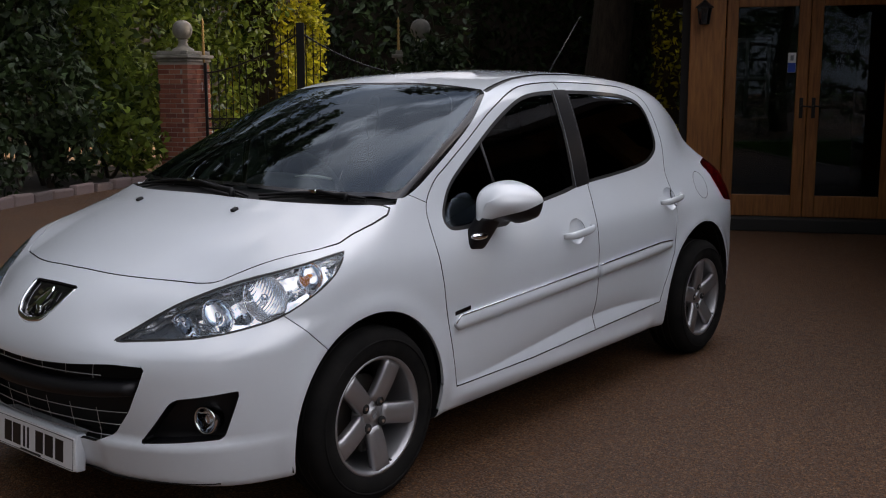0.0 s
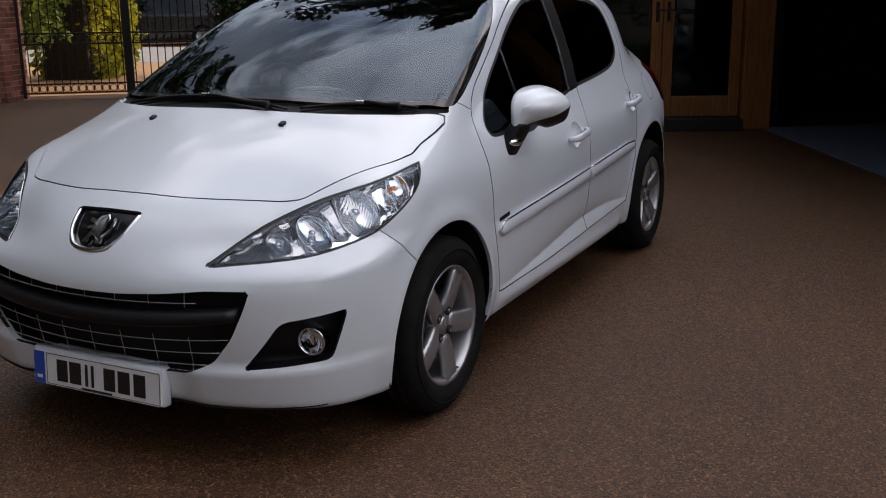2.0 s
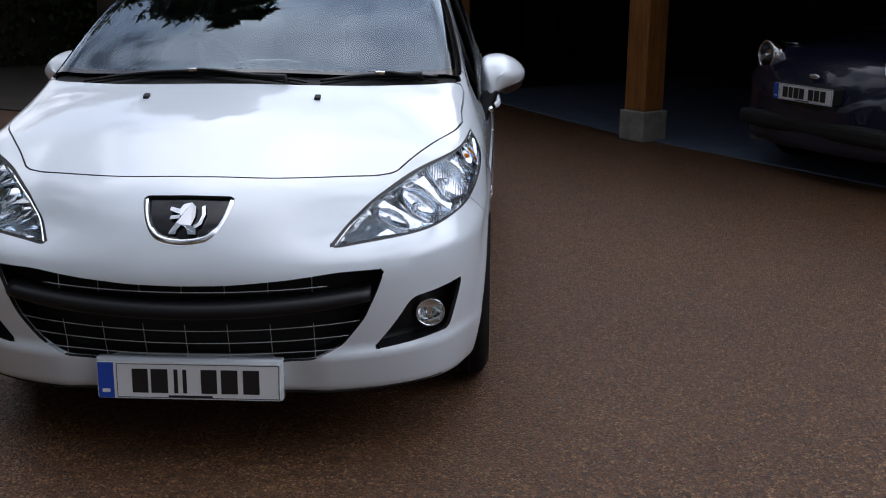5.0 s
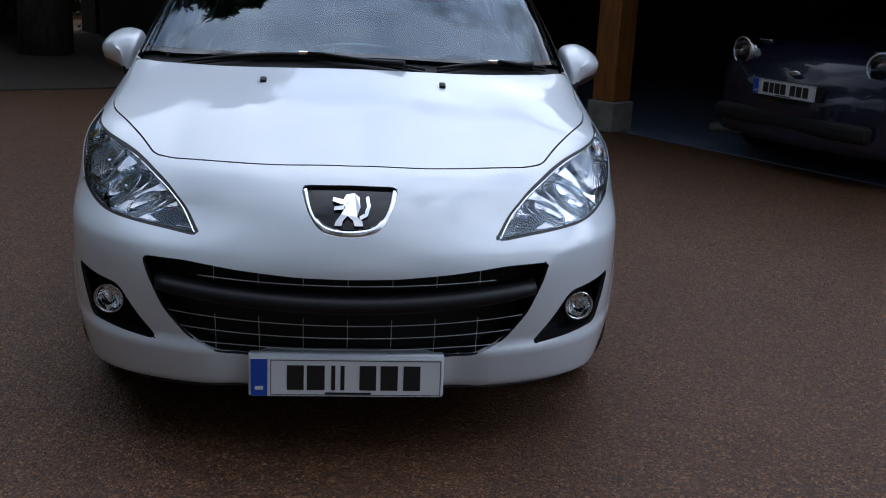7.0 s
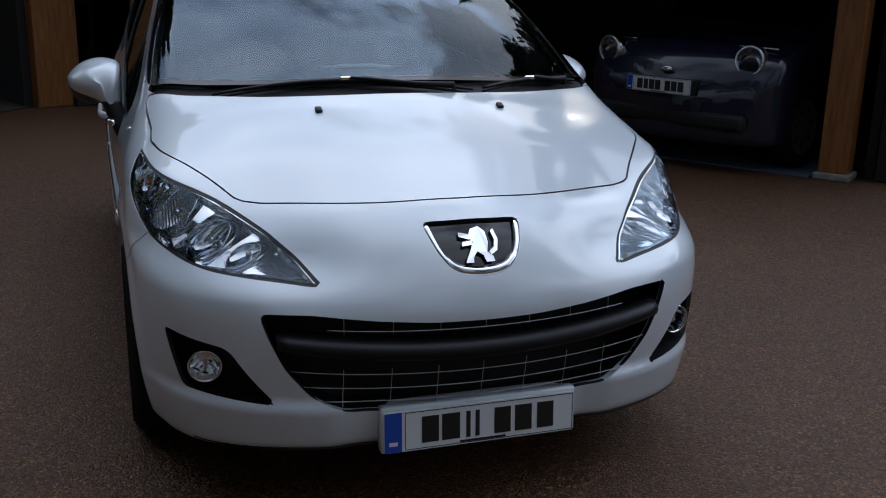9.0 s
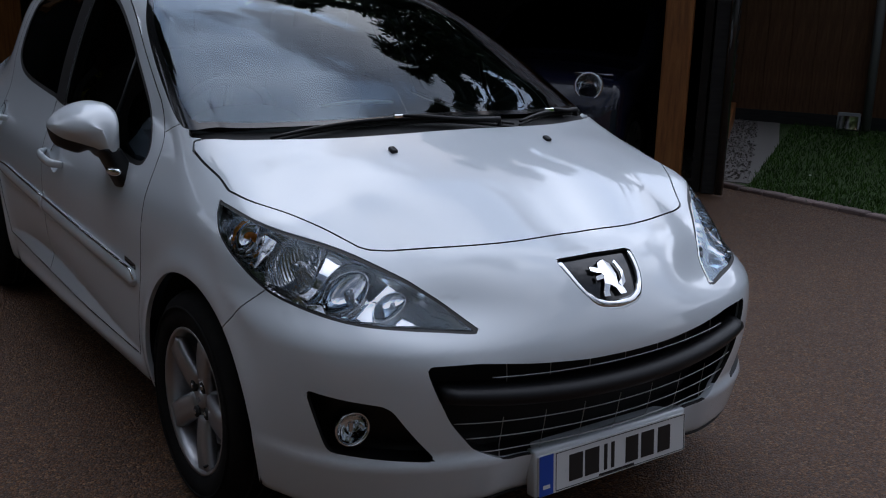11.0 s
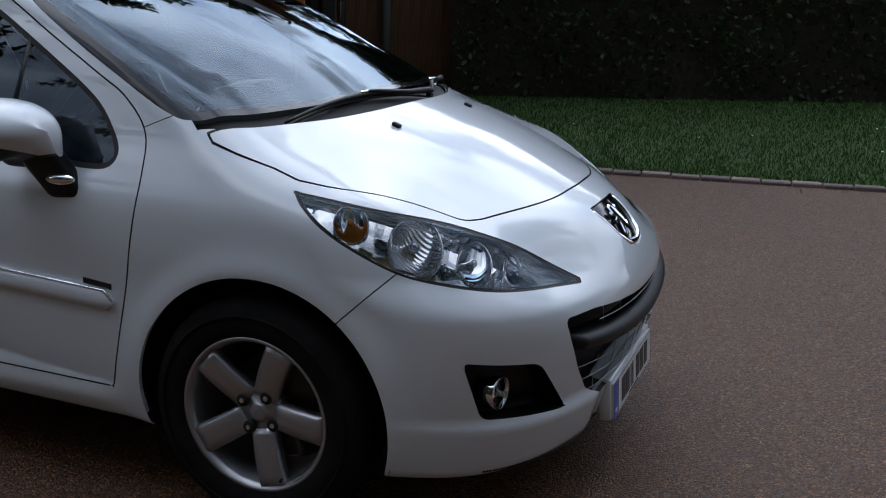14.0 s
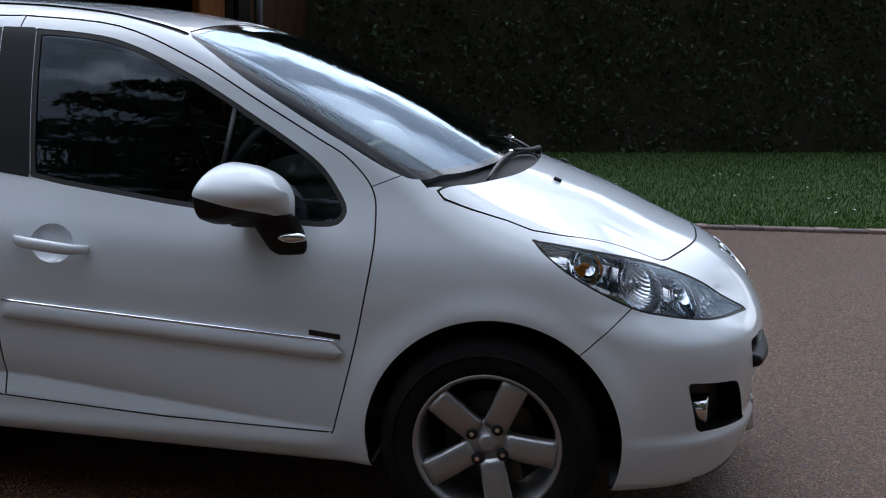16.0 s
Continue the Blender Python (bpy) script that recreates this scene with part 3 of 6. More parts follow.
door_front = np.concatenate([spline([(0.433, 0.305), (0.375, 0.549), (0.333, 0.787), (0.329, 0.889), (0.346, 0.983), (0.42, 1.062), (0.51, 1.112),
                                     (0.685, 1.203), (0.905, 1.316), (1.15, 1.402), (1.445, 1.424)], 5, False),
                             spline([(1.445, 1.424), (1.462, 1.20), (1.440, 0.96), (1.412, 0.80), (1.420, 0.55), (1.410, 0.338)], 4, False), [(0.93, 0.313)]])
door_rear = np.concatenate([spline([(1.410, 0.338), (1.420, 0.55), (1.412, 0.80), (1.440, 0.96), (1.462, 1.20), (1.445, 1.424)], 4, False),
                            spline([(1.445, 1.424), (1.80, 1.416), (2.09, 1.393), (2.215, 1.32), (2.245, 1.15), (2.20, 0.98), (2.205, 0.84)], 5, False),
                            [(2.16, 0.60), (2.06, 0.44), (2.03, 0.362)]])
hood = both(np.concatenate([spline([(0, -0.587), (0.17, -0.577), (0.30, -0.547), (0.455, -0.489), (0.545, -0.452)], 4, False),
                            spline([(0.565, -0.435), (0.605, -0.372), (0.664, -0.288), (0.722, -0.192), (0.748, -0.09)], 4, False),
                            [(0.742, -0.02), (0.746, 0.08), (0.746, 0.15), (0.735, 0.172)],
                            spline([(0.70, 0.135), (0.63, 0.085), (0.41, -0.005), (0.2, -0.048), (0, -0.058)], 4, False)]))
screen = both(np.concatenate([spline([(0, 0.022), (0.30, 0.042), (0.55, 0.108), (0.69, 0.176), (0.728, 0.225), (0.734, 0.285), (0.722, 0.40), (0.688, 0.60),
                                      (0.645, 0.78), (0.585, 0.925)], 5, False), spline([(0.55, 0.948), (0.3, 0.958), (0, 0.952)], 5, False)]))
cowl = both(np.concatenate([[(0, -0.07), (0.2, -0.06), (0.41, -0.017), (0.63, 0.073), (0.715, 0.15), (0.738, 0.20)], [(0.72, 0.24), (0.5, 0.14), (0, 0.07)]]))
lamp = np.concatenate([spline([(0.303, 0.872), (0.191, 0.855), (0.083, 0.834), (-0.012, 0.811), (-0.11, 0.781), (-0.235, 0.733), (-0.34, 0.676), (-0.413, 0.640)], 4, False),
                       spline([(-0.408, 0.637), (-0.268, 0.651), (-0.15, 0.663), (-0.03, 0.682), (0.067, 0.706), (0.175, 0.758), (0.250, 0.807), (0.292, 0.850)], 4, False)])
grille = rounded(both([(0, 0.549), (0.13, 0.551), (0.28, 0.562), (0.43, 0.578), (0.552, 0.579), (0.532, 0.52), (0.494, 0.437), (0.43, 0.358), (0.345, 0.320), (0.15, 0.309), (0, 0.308)]),
                 0.022)
fog = rounded([(-0.076, 0.506), (-0.128, 0.356), (-0.362, 0.340), (-0.275, 0.484)], (0.018, 0.02, 0.012, 0.025))
emblem = rounded(both([(0, 0.768), (0.134, 0.765), (0.108, 0.700), (0.070, 0.658), (0, 0.648)]), 0.022)
strip_roof = np.array([(0.583, 0.94), (0.546, 1.17), (0.528, 1.42), (0.522, 2.0), (0.515, 2.55), (0.495, 2.55), (0.502, 2.0), (0.508, 1.42), (0.526, 1.17), (0.561, 0.945)])
fuel = np.array([(2.56 + 0.075 * math.cos(a), 0.895 + 0.068 * math.sin(a)) for a in np.linspace(0, 6.283, 32)[:-1]])
tail_lamp = rounded([(2.70, 1.00), (2.84, 1.02), (3.00, 0.90), (2.98, 0.78), (2.82, 0.80), (2.76, 0.90)], 0.03)
GAP = 0.0022


def arch_of(p):
    d = np.full(len(p), 1.0)
    for wy, wz, r in ARCHES:
        d = np.minimum(d, np.hypot(p[:, 1] - wy, p[:, 2] - wz) - r)
    return np.where(np.abs(p[:, 0]) > 0.5, d, 1.0)


def bumper_of(p):
    """Below zero in front of the joint between bumper and wing."""
    n = np.array([0.123, 0.128]) / math.hypot(0.123, 0.128)
    return np.where(p[:, 1] < -0.1, (p[:, 1] + 0.243) * n[0] * -1 * -1 + (p[:, 2] - 0.589) * n[1] * 1.0, 1.0)


def pillar_joint_of(p):
    """Zero along the joint from the door's front edge up to the windscreen corner."""
    return np.where((np.abs(p[:, 0]) > 0.6) & (p[:, 1] > 0.20) & (p[:, 1] < 0.352) & (p[:, 2] > 0.93), p[:, 2] - JOINT_Z + 0.42 * (p[:, 1] - 0.345), 1.0)


JOINT_Z = 0.994
HANDLES = ((1.245, 0.797), (2.155, 0.858))


def cup_of(p):
    """Below zero in the finger cups behind the door handles."""
    d = np.full(len(p), 1.0)
    for y0, z0 in HANDLES:
        d = np.minimum(d, (np.hypot((p[:, 1] - y0) / 0.064, (p[:, 2] - z0) / 0.054) - 1) * 0.055)
    return np.where(np.abs(p[:, 0]) > 0.6, d, 1.0)


RULES = {"arch": arch_of, "wf": side_of(win_front), "wr": side_of(win_rear), "bp": side_of(pillar_b), "df": side_of(door_front), "dr": side_of(door_rear),
         "hood": top_of(hood), "screen": top_of(screen, 0.9), "cowl": top_of(cowl, 0.9), "lamp": slant_of(lamp), "grille": front_of(grille), "fog": slant_of(fog),
         "emblem": front_of(emblem), "roof": top_of(strip_roof, 1.2), "tail": side_of(tail_lamp), "fuel": side_of(fuel), "bump": bumper_of, "cup": cup_of, "joint": pillar_joint_of}
for key, lines in (("arch", (0.0, 0.012)), ("wf", (0.0, -0.014)), ("wr", (0.0, -0.014)), ("bp", (0.0,)), ("df", (-GAP, GAP)), ("dr", (-GAP, GAP)), ("hood", (-0.0026, 0.0026)),
                   ("screen", (0.0, -0.022)), ("cowl", (0.0,)), ("lamp", (0.0028, -0.0028)), ("grille", (0.0,)), ("fog", (0.0,)), ("emblem", (0.0,)), ("roof", (0.0,)),
                   ("tail", (0.0,)), ("fuel", (-0.0012, 0.0012)), ("bump", (-0.0016, 0.0016)), ("joint", (-0.0014, 0.0014)), ("cup", (0.0,))):
    for c in lines:
        S = cut(S, lambda p, r=RULES[key], c=c: r(p) - c)
# a crisp upper edge for the ledge along the doors' feet
for c in (-0.006, 0.0, 0.008):
    S = cut(S, lambda p, c=c: np.where((np.abs(p[:, 0]) > 0.6) & (p[:, 1] > 0.42) & (p[:, 1] < 2.06) & (p[:, 2] < 0.6), p[:, 2] - ledge_low(p[:, 1]) - ledge_high(p[:, 1]) - c, 1.0))
low_side = (np.abs(S[0][:, 0]) > 0.6) & (S[0][:, 1] > 0.42) & (S[0][:, 1] < 2.06) & (S[0][:, 2] < 0.55)
g = slope(body, S[0][low_side], 3e-3)
S[1][low_side] = g / np.linalg.norm(g, axis=1, keepdims=True)
# calm reflections on the bonnet, glass and roof
upward = (S[1][:, 2] > 0.6) | ((np.abs(S[1][:, 0]) > 0.6) & (S[0][:, 2] > 0.90) & (S[0][:, 1] > 0.3))
g = slope(body, S[0][upward], 0.026)
S[1][upward] = g / np.linalg.norm(g, axis=1, keepdims=True)
M = mids(S)
D = {k: r(M) for k, r in RULES.items()}
left_over = D["arch"] > 0
PANEL = {}


def claim(name, mask):
    global left_over
    PANEL[name] = mask & left_over
    left_over = left_over & ~mask


claim("lamp_seal", np.abs(D["lamp"]) < 0.0028)
claim("lamp_lens", D["lamp"] < 0)
claim("grille_hole", D["grille"] < 0)
claim("fog_hole", D["fog"] < 0)
claim("emblem_hole", D["emblem"] < 0)
claim("window_seal", (D["wf"] < 0) & (D["wf"] > -0.014) | (D["wr"] < 0) & (D["wr"] > -0.014))
claim("window_front", D["wf"] < 0)
claim("window_rear", D["wr"] < 0)
claim("pillar_trim", D["bp"] < 0)
claim("gap", (np.abs(D["hood"]) < 0.0026) & (M[:, 1] < 0.2))
claim("bonnet", D["hood"] < 0)
claim("screen_edge", (D["screen"] < 0) & (D["screen"] > -0.022))
claim("windscreen", D["screen"] < 0)
claim("cowl", D["cowl"] < 0)
claim("roof_strip", D["roof"] < 0)
claim("tail_lamp", D["tail"] < 0)
claim("gap2", (np.abs(D["df"]) < GAP) | (np.abs(D["dr"]) < GAP) | ((np.abs(D["bump"]) < 0.0016) & (np.abs(M[:, 0]) > 0.6) & (M[:, 2] < 0.76))
      | ((np.abs(D["fuel"]) < 0.0012) & (M[:, 0] > 0)) | (np.abs(D["joint"]) < 0.0014))
claim("cup", D["cup"] < 0)
claim("front_door", D["df"] < 0)
claim("rear_door", D["dr"] < 0)
claim("front_bumper", (D["bump"] < 0) & (M[:, 1] < -0.2))
claim("front_wing", (M[:, 1] < 0.42) & (M[:, 2] < 1.0) & (D["df"] > 0) & (M[:, 1] < 0.36 + 0.3 * (0.6 - M[:, 2])) & (M[:, 2] > 0.24) & (np.abs(M[:, 0]) > 0.3))
claim("body_shell", np.ones(len(M), bool))
RIGHT = M[:, 0] < 0


def panel(name, mask, mat, shift=0.0, parent=CAR, label="", as_name=None):
    return part(as_name or name, skin_mesh(name, take(S, mask, shift), mat), None, parent, label)


def hem(name, mask, parent, depth=0.012, mat=PAINT):
    """Turns a panel's edge inwards."""
    return part(name, wall_mesh(name, take(S, mask), -depth, mat), None, parent)


shell = panel("body_shell", PANEL["body_shell"], PAINT)
hem("folded_edge", PANEL["body_shell"], shell, 0.012, SEAM)
bonnet = panel("bonnet", PANEL["bonnet"], PAINT, label="glossy white bonnet")
hem("folded_edge", PANEL["bonnet"], bonnet, 0.012, SEAM)
bumper = panel("front_bumper", PANEL["front_bumper"], PAINT, label="white moulded front bumper")
hem("folded_edge", PANEL["front_bumper"], bumper, 0.012, SEAM)
part("seam", skin_mesh("seam", take(S, PANEL["gap"] | PANEL["gap2"], -0.009), SEAM), None, CAR, "dark panel joints")
WINGS, DOORS, REAR_DOORS = [], [], []
for is_right in (False, True):
    half = RIGHT == is_right
    w = panel("front_wing", PANEL["front_wing"] & half, PAINT)
    hem("folded_edge", PANEL["front_wing"] & half, w, 0.014)
    d = panel("front_door", PANEL["front_door"] & half, PAINT)
    hem("folded_edge", PANEL["front_door"] & half, d, 0.012, SEAM)
    r = panel("rear_door", PANEL["rear_door"] & half, PAINT)
    hem("folded_edge", PANEL["rear_door"] & half, r, 0.012, SEAM)
    WINGS.append(w), DOORS.append(d), REAR_DOORS.append(r)
    for key, owner, mat in (("window_front", d, GLASS_SIDE), ("window_rear", r, GLASS_DARK)):
        pane = panel("window_pane", PANEL[key] & half, mat, -0.006, owner)
        rule = "wf" if key == "window_front" else "wr"
        panel("window_seal", PANEL["window_seal"] & half & (D[rule] < 0), RUBBER, -0.002, owner, "black rubber window seal")
    panel("pillar_trim", PANEL["pillar_trim"] & half, MATT, 0.001, d, "satin black pillar cover")
    panel("roof_strip", PANEL["roof_strip"] & half, RUBBER, -0.005)
    panel("tail_lamp", PANEL["tail_lamp"] & half, RED, 0.002, CAR, "red rear lamp")
screen_ob = panel("windscreen", PANEL["windscreen"], GLASS, -0.003, CAR, "raked windscreen with a black edge")
panel("windscreen_edge", PANEL["screen_edge"], GLOSS_BLACK, -0.002, screen_ob)
panel("cowl", PANEL["cowl"], SEAM, -0.018, CAR, "black plastic cowl under the windscreen")
lining = take(S, (PANEL["body_shell"] | PANEL["front_door"] | PANEL["rear_door"] | PANEL["pillar_trim"] | PANEL["window_seal"]) & (M[:, 2] > 0.42) & (M[:, 1] > 0.0), -0.035)
part("cabin_lining", skin_mesh("cabin_lining", lining, CABIN), None, CAR)

# recesses: fog-lamp housing, grille, badge
for is_right in (False, True):
    half = RIGHT == is_right
    hole = take(S, PANEL["fog_hole"] & half)
    sx = -1 if is_right else 1
    way = (-sx * 0.025, 0.06, 0.0)
    housing = part("fog_housing", wall_mesh("fog_housing", hole, way, MATT), None, bumper, "black fog-lamp surround")
    back = (hole[0] + np.array(way), hole[1], hole[2])
    part("housing_back", skin_mesh("housing_back", back, MATT), None, housing)
mouth = take(S, PANEL["grille_hole"])
part("grille_frame", wall_mesh("grille_frame", mouth, (0, 0.022, 0), PAINT), None, bumper)
part("grille_depth", wall_mesh("grille_depth", (mouth[0] + np.array((0, 0.022, 0)), mouth[1], mouth[2]), (0, 0.08, 0), MATT), None, bumper)
part("grille_back", skin_mesh("grille_back", (mouth[0] + np.array((0, 0.10, 0)), mouth[1], mouth[2]), SEAM), None, bumper)
seat = take(S, PANEL["emblem_hole"])
part("badge_frame", wall_mesh("badge_frame", seat, (0, 0.016, -0.004), PAINT), None, bumper)
badge = part("badge_plate", skin_mesh("badge_plate", (seat[0] + np.array((0, 0.014, -0.004)), seat[1], seat[2]), GLOSS_BLACK), None, bumper, "black badge with a plain chrome mark")


def root(axis, a, b, lo, hi):
    """Where the skin lies along one axis, from outside lo to inside hi, for the other two coordinates."""
    a, b = np.asarray(a, float), np.asarray(b, float)
    lo, hi = np.full(a.shape, lo, float), np.full(a.shape, hi, float)
    for _ in range(18):
        mid = (lo + hi) / 2
        args = {"x": (mid, a, b), "y": (a, mid, b), "z": (a, b, mid)}[axis]
        out = body(*args) > 0
        lo, hi = np.where(out, mid, lo), np.where(out, hi, mid)
    return (lo + hi) / 2


def front_y(x, z):
    return root("y", x, z, -1.0, -0.2)


def side_x(y, z):
    return root("x", y, z, 1.1, 0.3)


def top_z(x, y):
    return root("z", x, y, 1.7, 0.5)


def sweep(rows, closed=False):
    """Joins rows of points into a sheet, with its ends closed when the rows are rings."""
    bm = bmesh.new()
    made = [[bm.verts.new(p) for p in r] for r in rows]
    for a, b in zip(made, made[1:]):
        n = len(a)
        for k in range(n if closed else n - 1):
            bm.faces.new((a[k], a[(k + 1) % n], b[(k + 1) % n], b[k]))
    if closed:
        bm.faces.new(made[0][::-1])
        bm.faces.new(made[-1])
    return bm


# chrome U round the badge, and the mark in it
u_line = spline([(-0.122, 0.757), (-0.104, 0.705), (-0.070, 0.668), (0, 0.657), (0.070, 0.668), (0.104, 0.705), (0.122, 0.757)], 6, False)
rows = []
for i, (x, z) in enumerate(u_line):
    t = u_line[min(i + 1, len(u_line) - 1)] - u_line[max(i - 1, 0)]
    nx, nz = -t[1] / np.hypot(*t), t[0] / np.hypot(*t)
    wdt = 0.0135 if 8 < i < len(u_line) - 9 else 0.0085
    y0 = float(front_y(x, z))
    rows.append([(x - nx * wdt, y0 + 0.010, z - nz * wdt), (x - nx * wdt * 0.6, y0 - 0.001, z - nz * wdt * 0.6), (x + nx * wdt * 0.6, y0 - 0.001, z + nz * wdt * 0.6),
                 (x + nx * wdt, y0 + 0.010, z + nz * wdt)])
part("badge_rim", sweep(rows, True), CHROME, badge, "chrome rim", True)


def flat_mark(outline, z0, thick=0.005):
    """A plain raised shape on the sloping badge plate."""
    bm = bmesh.new()
    ys = front_y(np.array([p[0] for p in outline]), np.array([p[1] for p in outline]))
    a = [bm.verts.new((x, y + 0.008, z)) for (x, z), y in zip(outline, ys)]
    b = [bm.verts.new((x, y + 0.008 - thick, z)) for (x, z), y in zip(outline, ys)]
    n = len(a)
    bm.faces.new(b)
    for k in range(n):
        bm.faces.new((a[k], a[(k + 1) % n], b[(k + 1) % n], b[k]))
    return bm


for shape_line in ([(-0.010, 0.748), (0.012, 0.752), (0.026, 0.742), (0.028, 0.720), (0.020, 0.700), (0.034, 0.690), (0.036, 0.679), (0.014, 0.679), (0.008, 0.694), (-0.006, 0.702),
                    (-0.018, 0.690), (-0.020, 0.679), (-0.040, 0.679), (-0.036, 0.688), (-0.022, 0.706), (-0.012, 0.722), (-0.022, 0.732)],
                   [(-0.016, 0.737), (-0.044, 0.742), (-0.046, 0.734), (-0.020, 0.727)], [(-0.014, 0.725), (-0.040, 0.722), (-0.042, 0.714), (-0.016, 0.716)],
                   [(0.026, 0.700), (0.040, 0.708), (0.046, 0.724), (0.042, 0.742), (0.050, 0.746), (0.056, 0.724), (0.048, 0.702), (0.030, 0.693)]):
    part("mark", flat_mark(shape_line, 0), CHROME, badge, "plain chrome shape")

# grille: padded middle bar and thin bright wires
xs = np.linspace(-0.512, 0.512, 41)
rows = []
for x in xs:
    mid = 0.474 + 0.036 * (x / 0.53) ** 2
    half = 0.028 * (1 - 0.25 * (x / 0.53) ** 4)
    y0 = float(front_y(x, mid))
    rows.append([(x, y0 + 0.05, mid + half), (x, y0 + 0.012, mid + half * 0.95), (x, y0 - 0.014, mid + half * 0.6), (x, y0 - 0.021, mid), (x, y0 - 0.014, mid - half * 0.65),
                 (x, y0 + 0.012, mid - half * 0.95), (x, y0 + 0.05, mid - half)])
part("grille_bar", sweep(rows, True), MATT, bumper, "black padded grille bar", True)
WIRE = material("grille_wire", (0.45, 0.45, 0.45), 0.4, 0.5)


def grille_half(z):
    pts = grille[grille[:, 0] > 0]
    lo = pts[pts[:, 1] < 0.57]
    order = np.argsort(lo[:, 1])
    return float(np.interp(z, lo[order, 1], lo[order, 0])) - 0.006


for z0, curl in ((0.529, 0.020), (0.414, 0.022), (0.376, 0.018), (0.340, 0.014)):
    w = grille_half(z0 + curl * 0.7)
    line = [(x, float(front_y(x, z0 + curl * (x / 0.53) ** 2)) + 0.006, z0 + curl * (x / 0.53) ** 2) for x in np.linspace(-w, w, 33)]
    part("grille_wire", tube(line, 0.0014, 6), WIRE, bumper, "", True)
for k in range(-4, 5):
    x = k * 0.118
    for lo, hi in ((0.522, 0.546 + 0.03 * min(1, abs(x) / 0.4)), (0.312 + 0.28 * max(0, abs(x) - 0.345), 0.43)):
        hi = min(hi, 0.572)
        if abs(x) > grille_half(lo + 0.02):
            continue
        line = [(x, float(front_y(x, z)) + 0.016, z) for z in np.linspace(lo, hi, 4)]
        part("grille_upright", tube(line, 0.0010, 5), WIRE, bumper)
# chin lip, a thin dark edge under the bumper
chin = [(x, float(front_y(x, 0.235)) + 0.014, 0.211) for x in np.linspace(-0.70, 0.70, 57)]
part("chin_lip", tube(chin, 0.0038, 8), MATT, bumper, "thin black lip", True)


# front number plate: white, blue band, dark bars in place of the characters
def number_plate(m, group_bars, owner_label, band=True):
    p = thing("number_plate", m, owner_label, "number plate")
    part("plate_board", rounded_board(0.52, 0.106, 0.004), PLATE, p)
    for z in (-0.049, 0.049):
        part("border_line", boxed((0.462, 0.0008, 0.0018), pose(0.026, -0.0045, z)), PLATE_INK, p)
    for x in (-0.204, 0.256):
        part("border_line", boxed((0.0018, 0.0008, 0.098), pose(x, -0.0045, 0)), PLATE_INK, p)
    if band:
        part("blue_band", boxed((0.045, 0.001, 0.104), pose(-0.2355, -0.0046, 0), 0.0), PLATE_BLUE, p, "blue band at the plate's end")
        part("band_mark", boxed((0.022, 0.001, 0.010), pose(-0.2355, -0.0054, -0.030)), PLATE, p)
    for x, w in group_bars:
        part("character_bar", boxed((w, 0.0012, 0.070), pose(x, -0.0048, 0.0)), PLATE_INK, p)
    part("dealer_line", boxed((0.125, 0.001, 0.0055), pose(0.004, -0.0046, -0.0445)), PLATE_INK, p)
    for x in (-0.178, 0.172):
        part("plate_screw", lathe([(0, -0.0035), (0.005, -0.0028), (0.0062, 0)], 16, pose(x, -0.0045, -0.004, 90)), SCREW, p, "", True)
    return p


def rounded_board(w, h, t):
    pts = rounded([(-w / 2, -h / 2), (w / 2, -h / 2), (w / 2, h / 2), (-w / 2, h / 2)], 0.008, 4)
    bm = slab_of([tuple(q) for q in pts], -t, t)
    bmesh.ops.transform(bm, matrix=Matrix.Rotation(radians(90), 4, "X"), verts=bm.verts)
    return bm


plate_pose = pose(0, -0.784, 0.260, -4)
plate = number_plate(plate_pose, [(-0.138, 0.045), (-0.083, 0.048), (-0.036, 0.011), (-0.011, 0.011), (0.058, 0.045), (0.116, 0.047), (0.178, 0.046)],
                     "white front number plate with dark bars and blue band")
holder = part("plate_holder", box(bmesh.new(), (0.532, 0.035, 0.122), pose(0, -0.7635, 0.263, -4), 0.006, 2), PAINT, bumper, "white plinth behind the plate", True)
part("plinth_fill", box(bmesh.new(), (0.50, 0.06, 0.10), pose(0, -0.728, 0.264, -2.6), 0.01, 2), PAINT, bumper)


# headlamps
def bowl(r, depth, m, bm=None):
    return lathe([(0.0, -depth), (r * 0.3, -depth * 0.92), (r * 0.6, -depth * 0.66), (r * 0.85, -depth * 0.3), (r, 0.0), (r * 1.06, 0.003), (r * 1.08, -0.004)], 32, m, bm)


def slant_point(u, z, back=0.0):
    """A point of the skin on the car's left front corner in slanted coordinates, moved inwards along the view of the lamp."""
    d = np.array([0.866, -0.5, 0.0])
    o = np.array([0.5 * u, 0.866 * u, z])
    lo, hi = 2.0, 0.0
    for _ in range(40):
        mid = (lo + hi) / 2
        q = o + d * mid
        if float(body(*[np.array(c) for c in q])) > 0:
            lo = mid
        else:
            hi = mid
    return o + d * (lo - back)


BOWLS = ((0.026, 0.754, 0.066, 0.05), (-0.118, 0.711, 0.045, 0.036), (-0.218, 0.688, 0.026, 0.02), (0.175, 0.810, 0.040, 0.032))


def lamp_uz(p):
    return 0.5 * np.abs(p[:, 0]) + 0.866 * p[:, 1], p[:, 2]


def lamp_round(p, c):
    u, z = lamp_uz(p)
    return np.hypot(u - c[0], z - c[1]) - c[2]


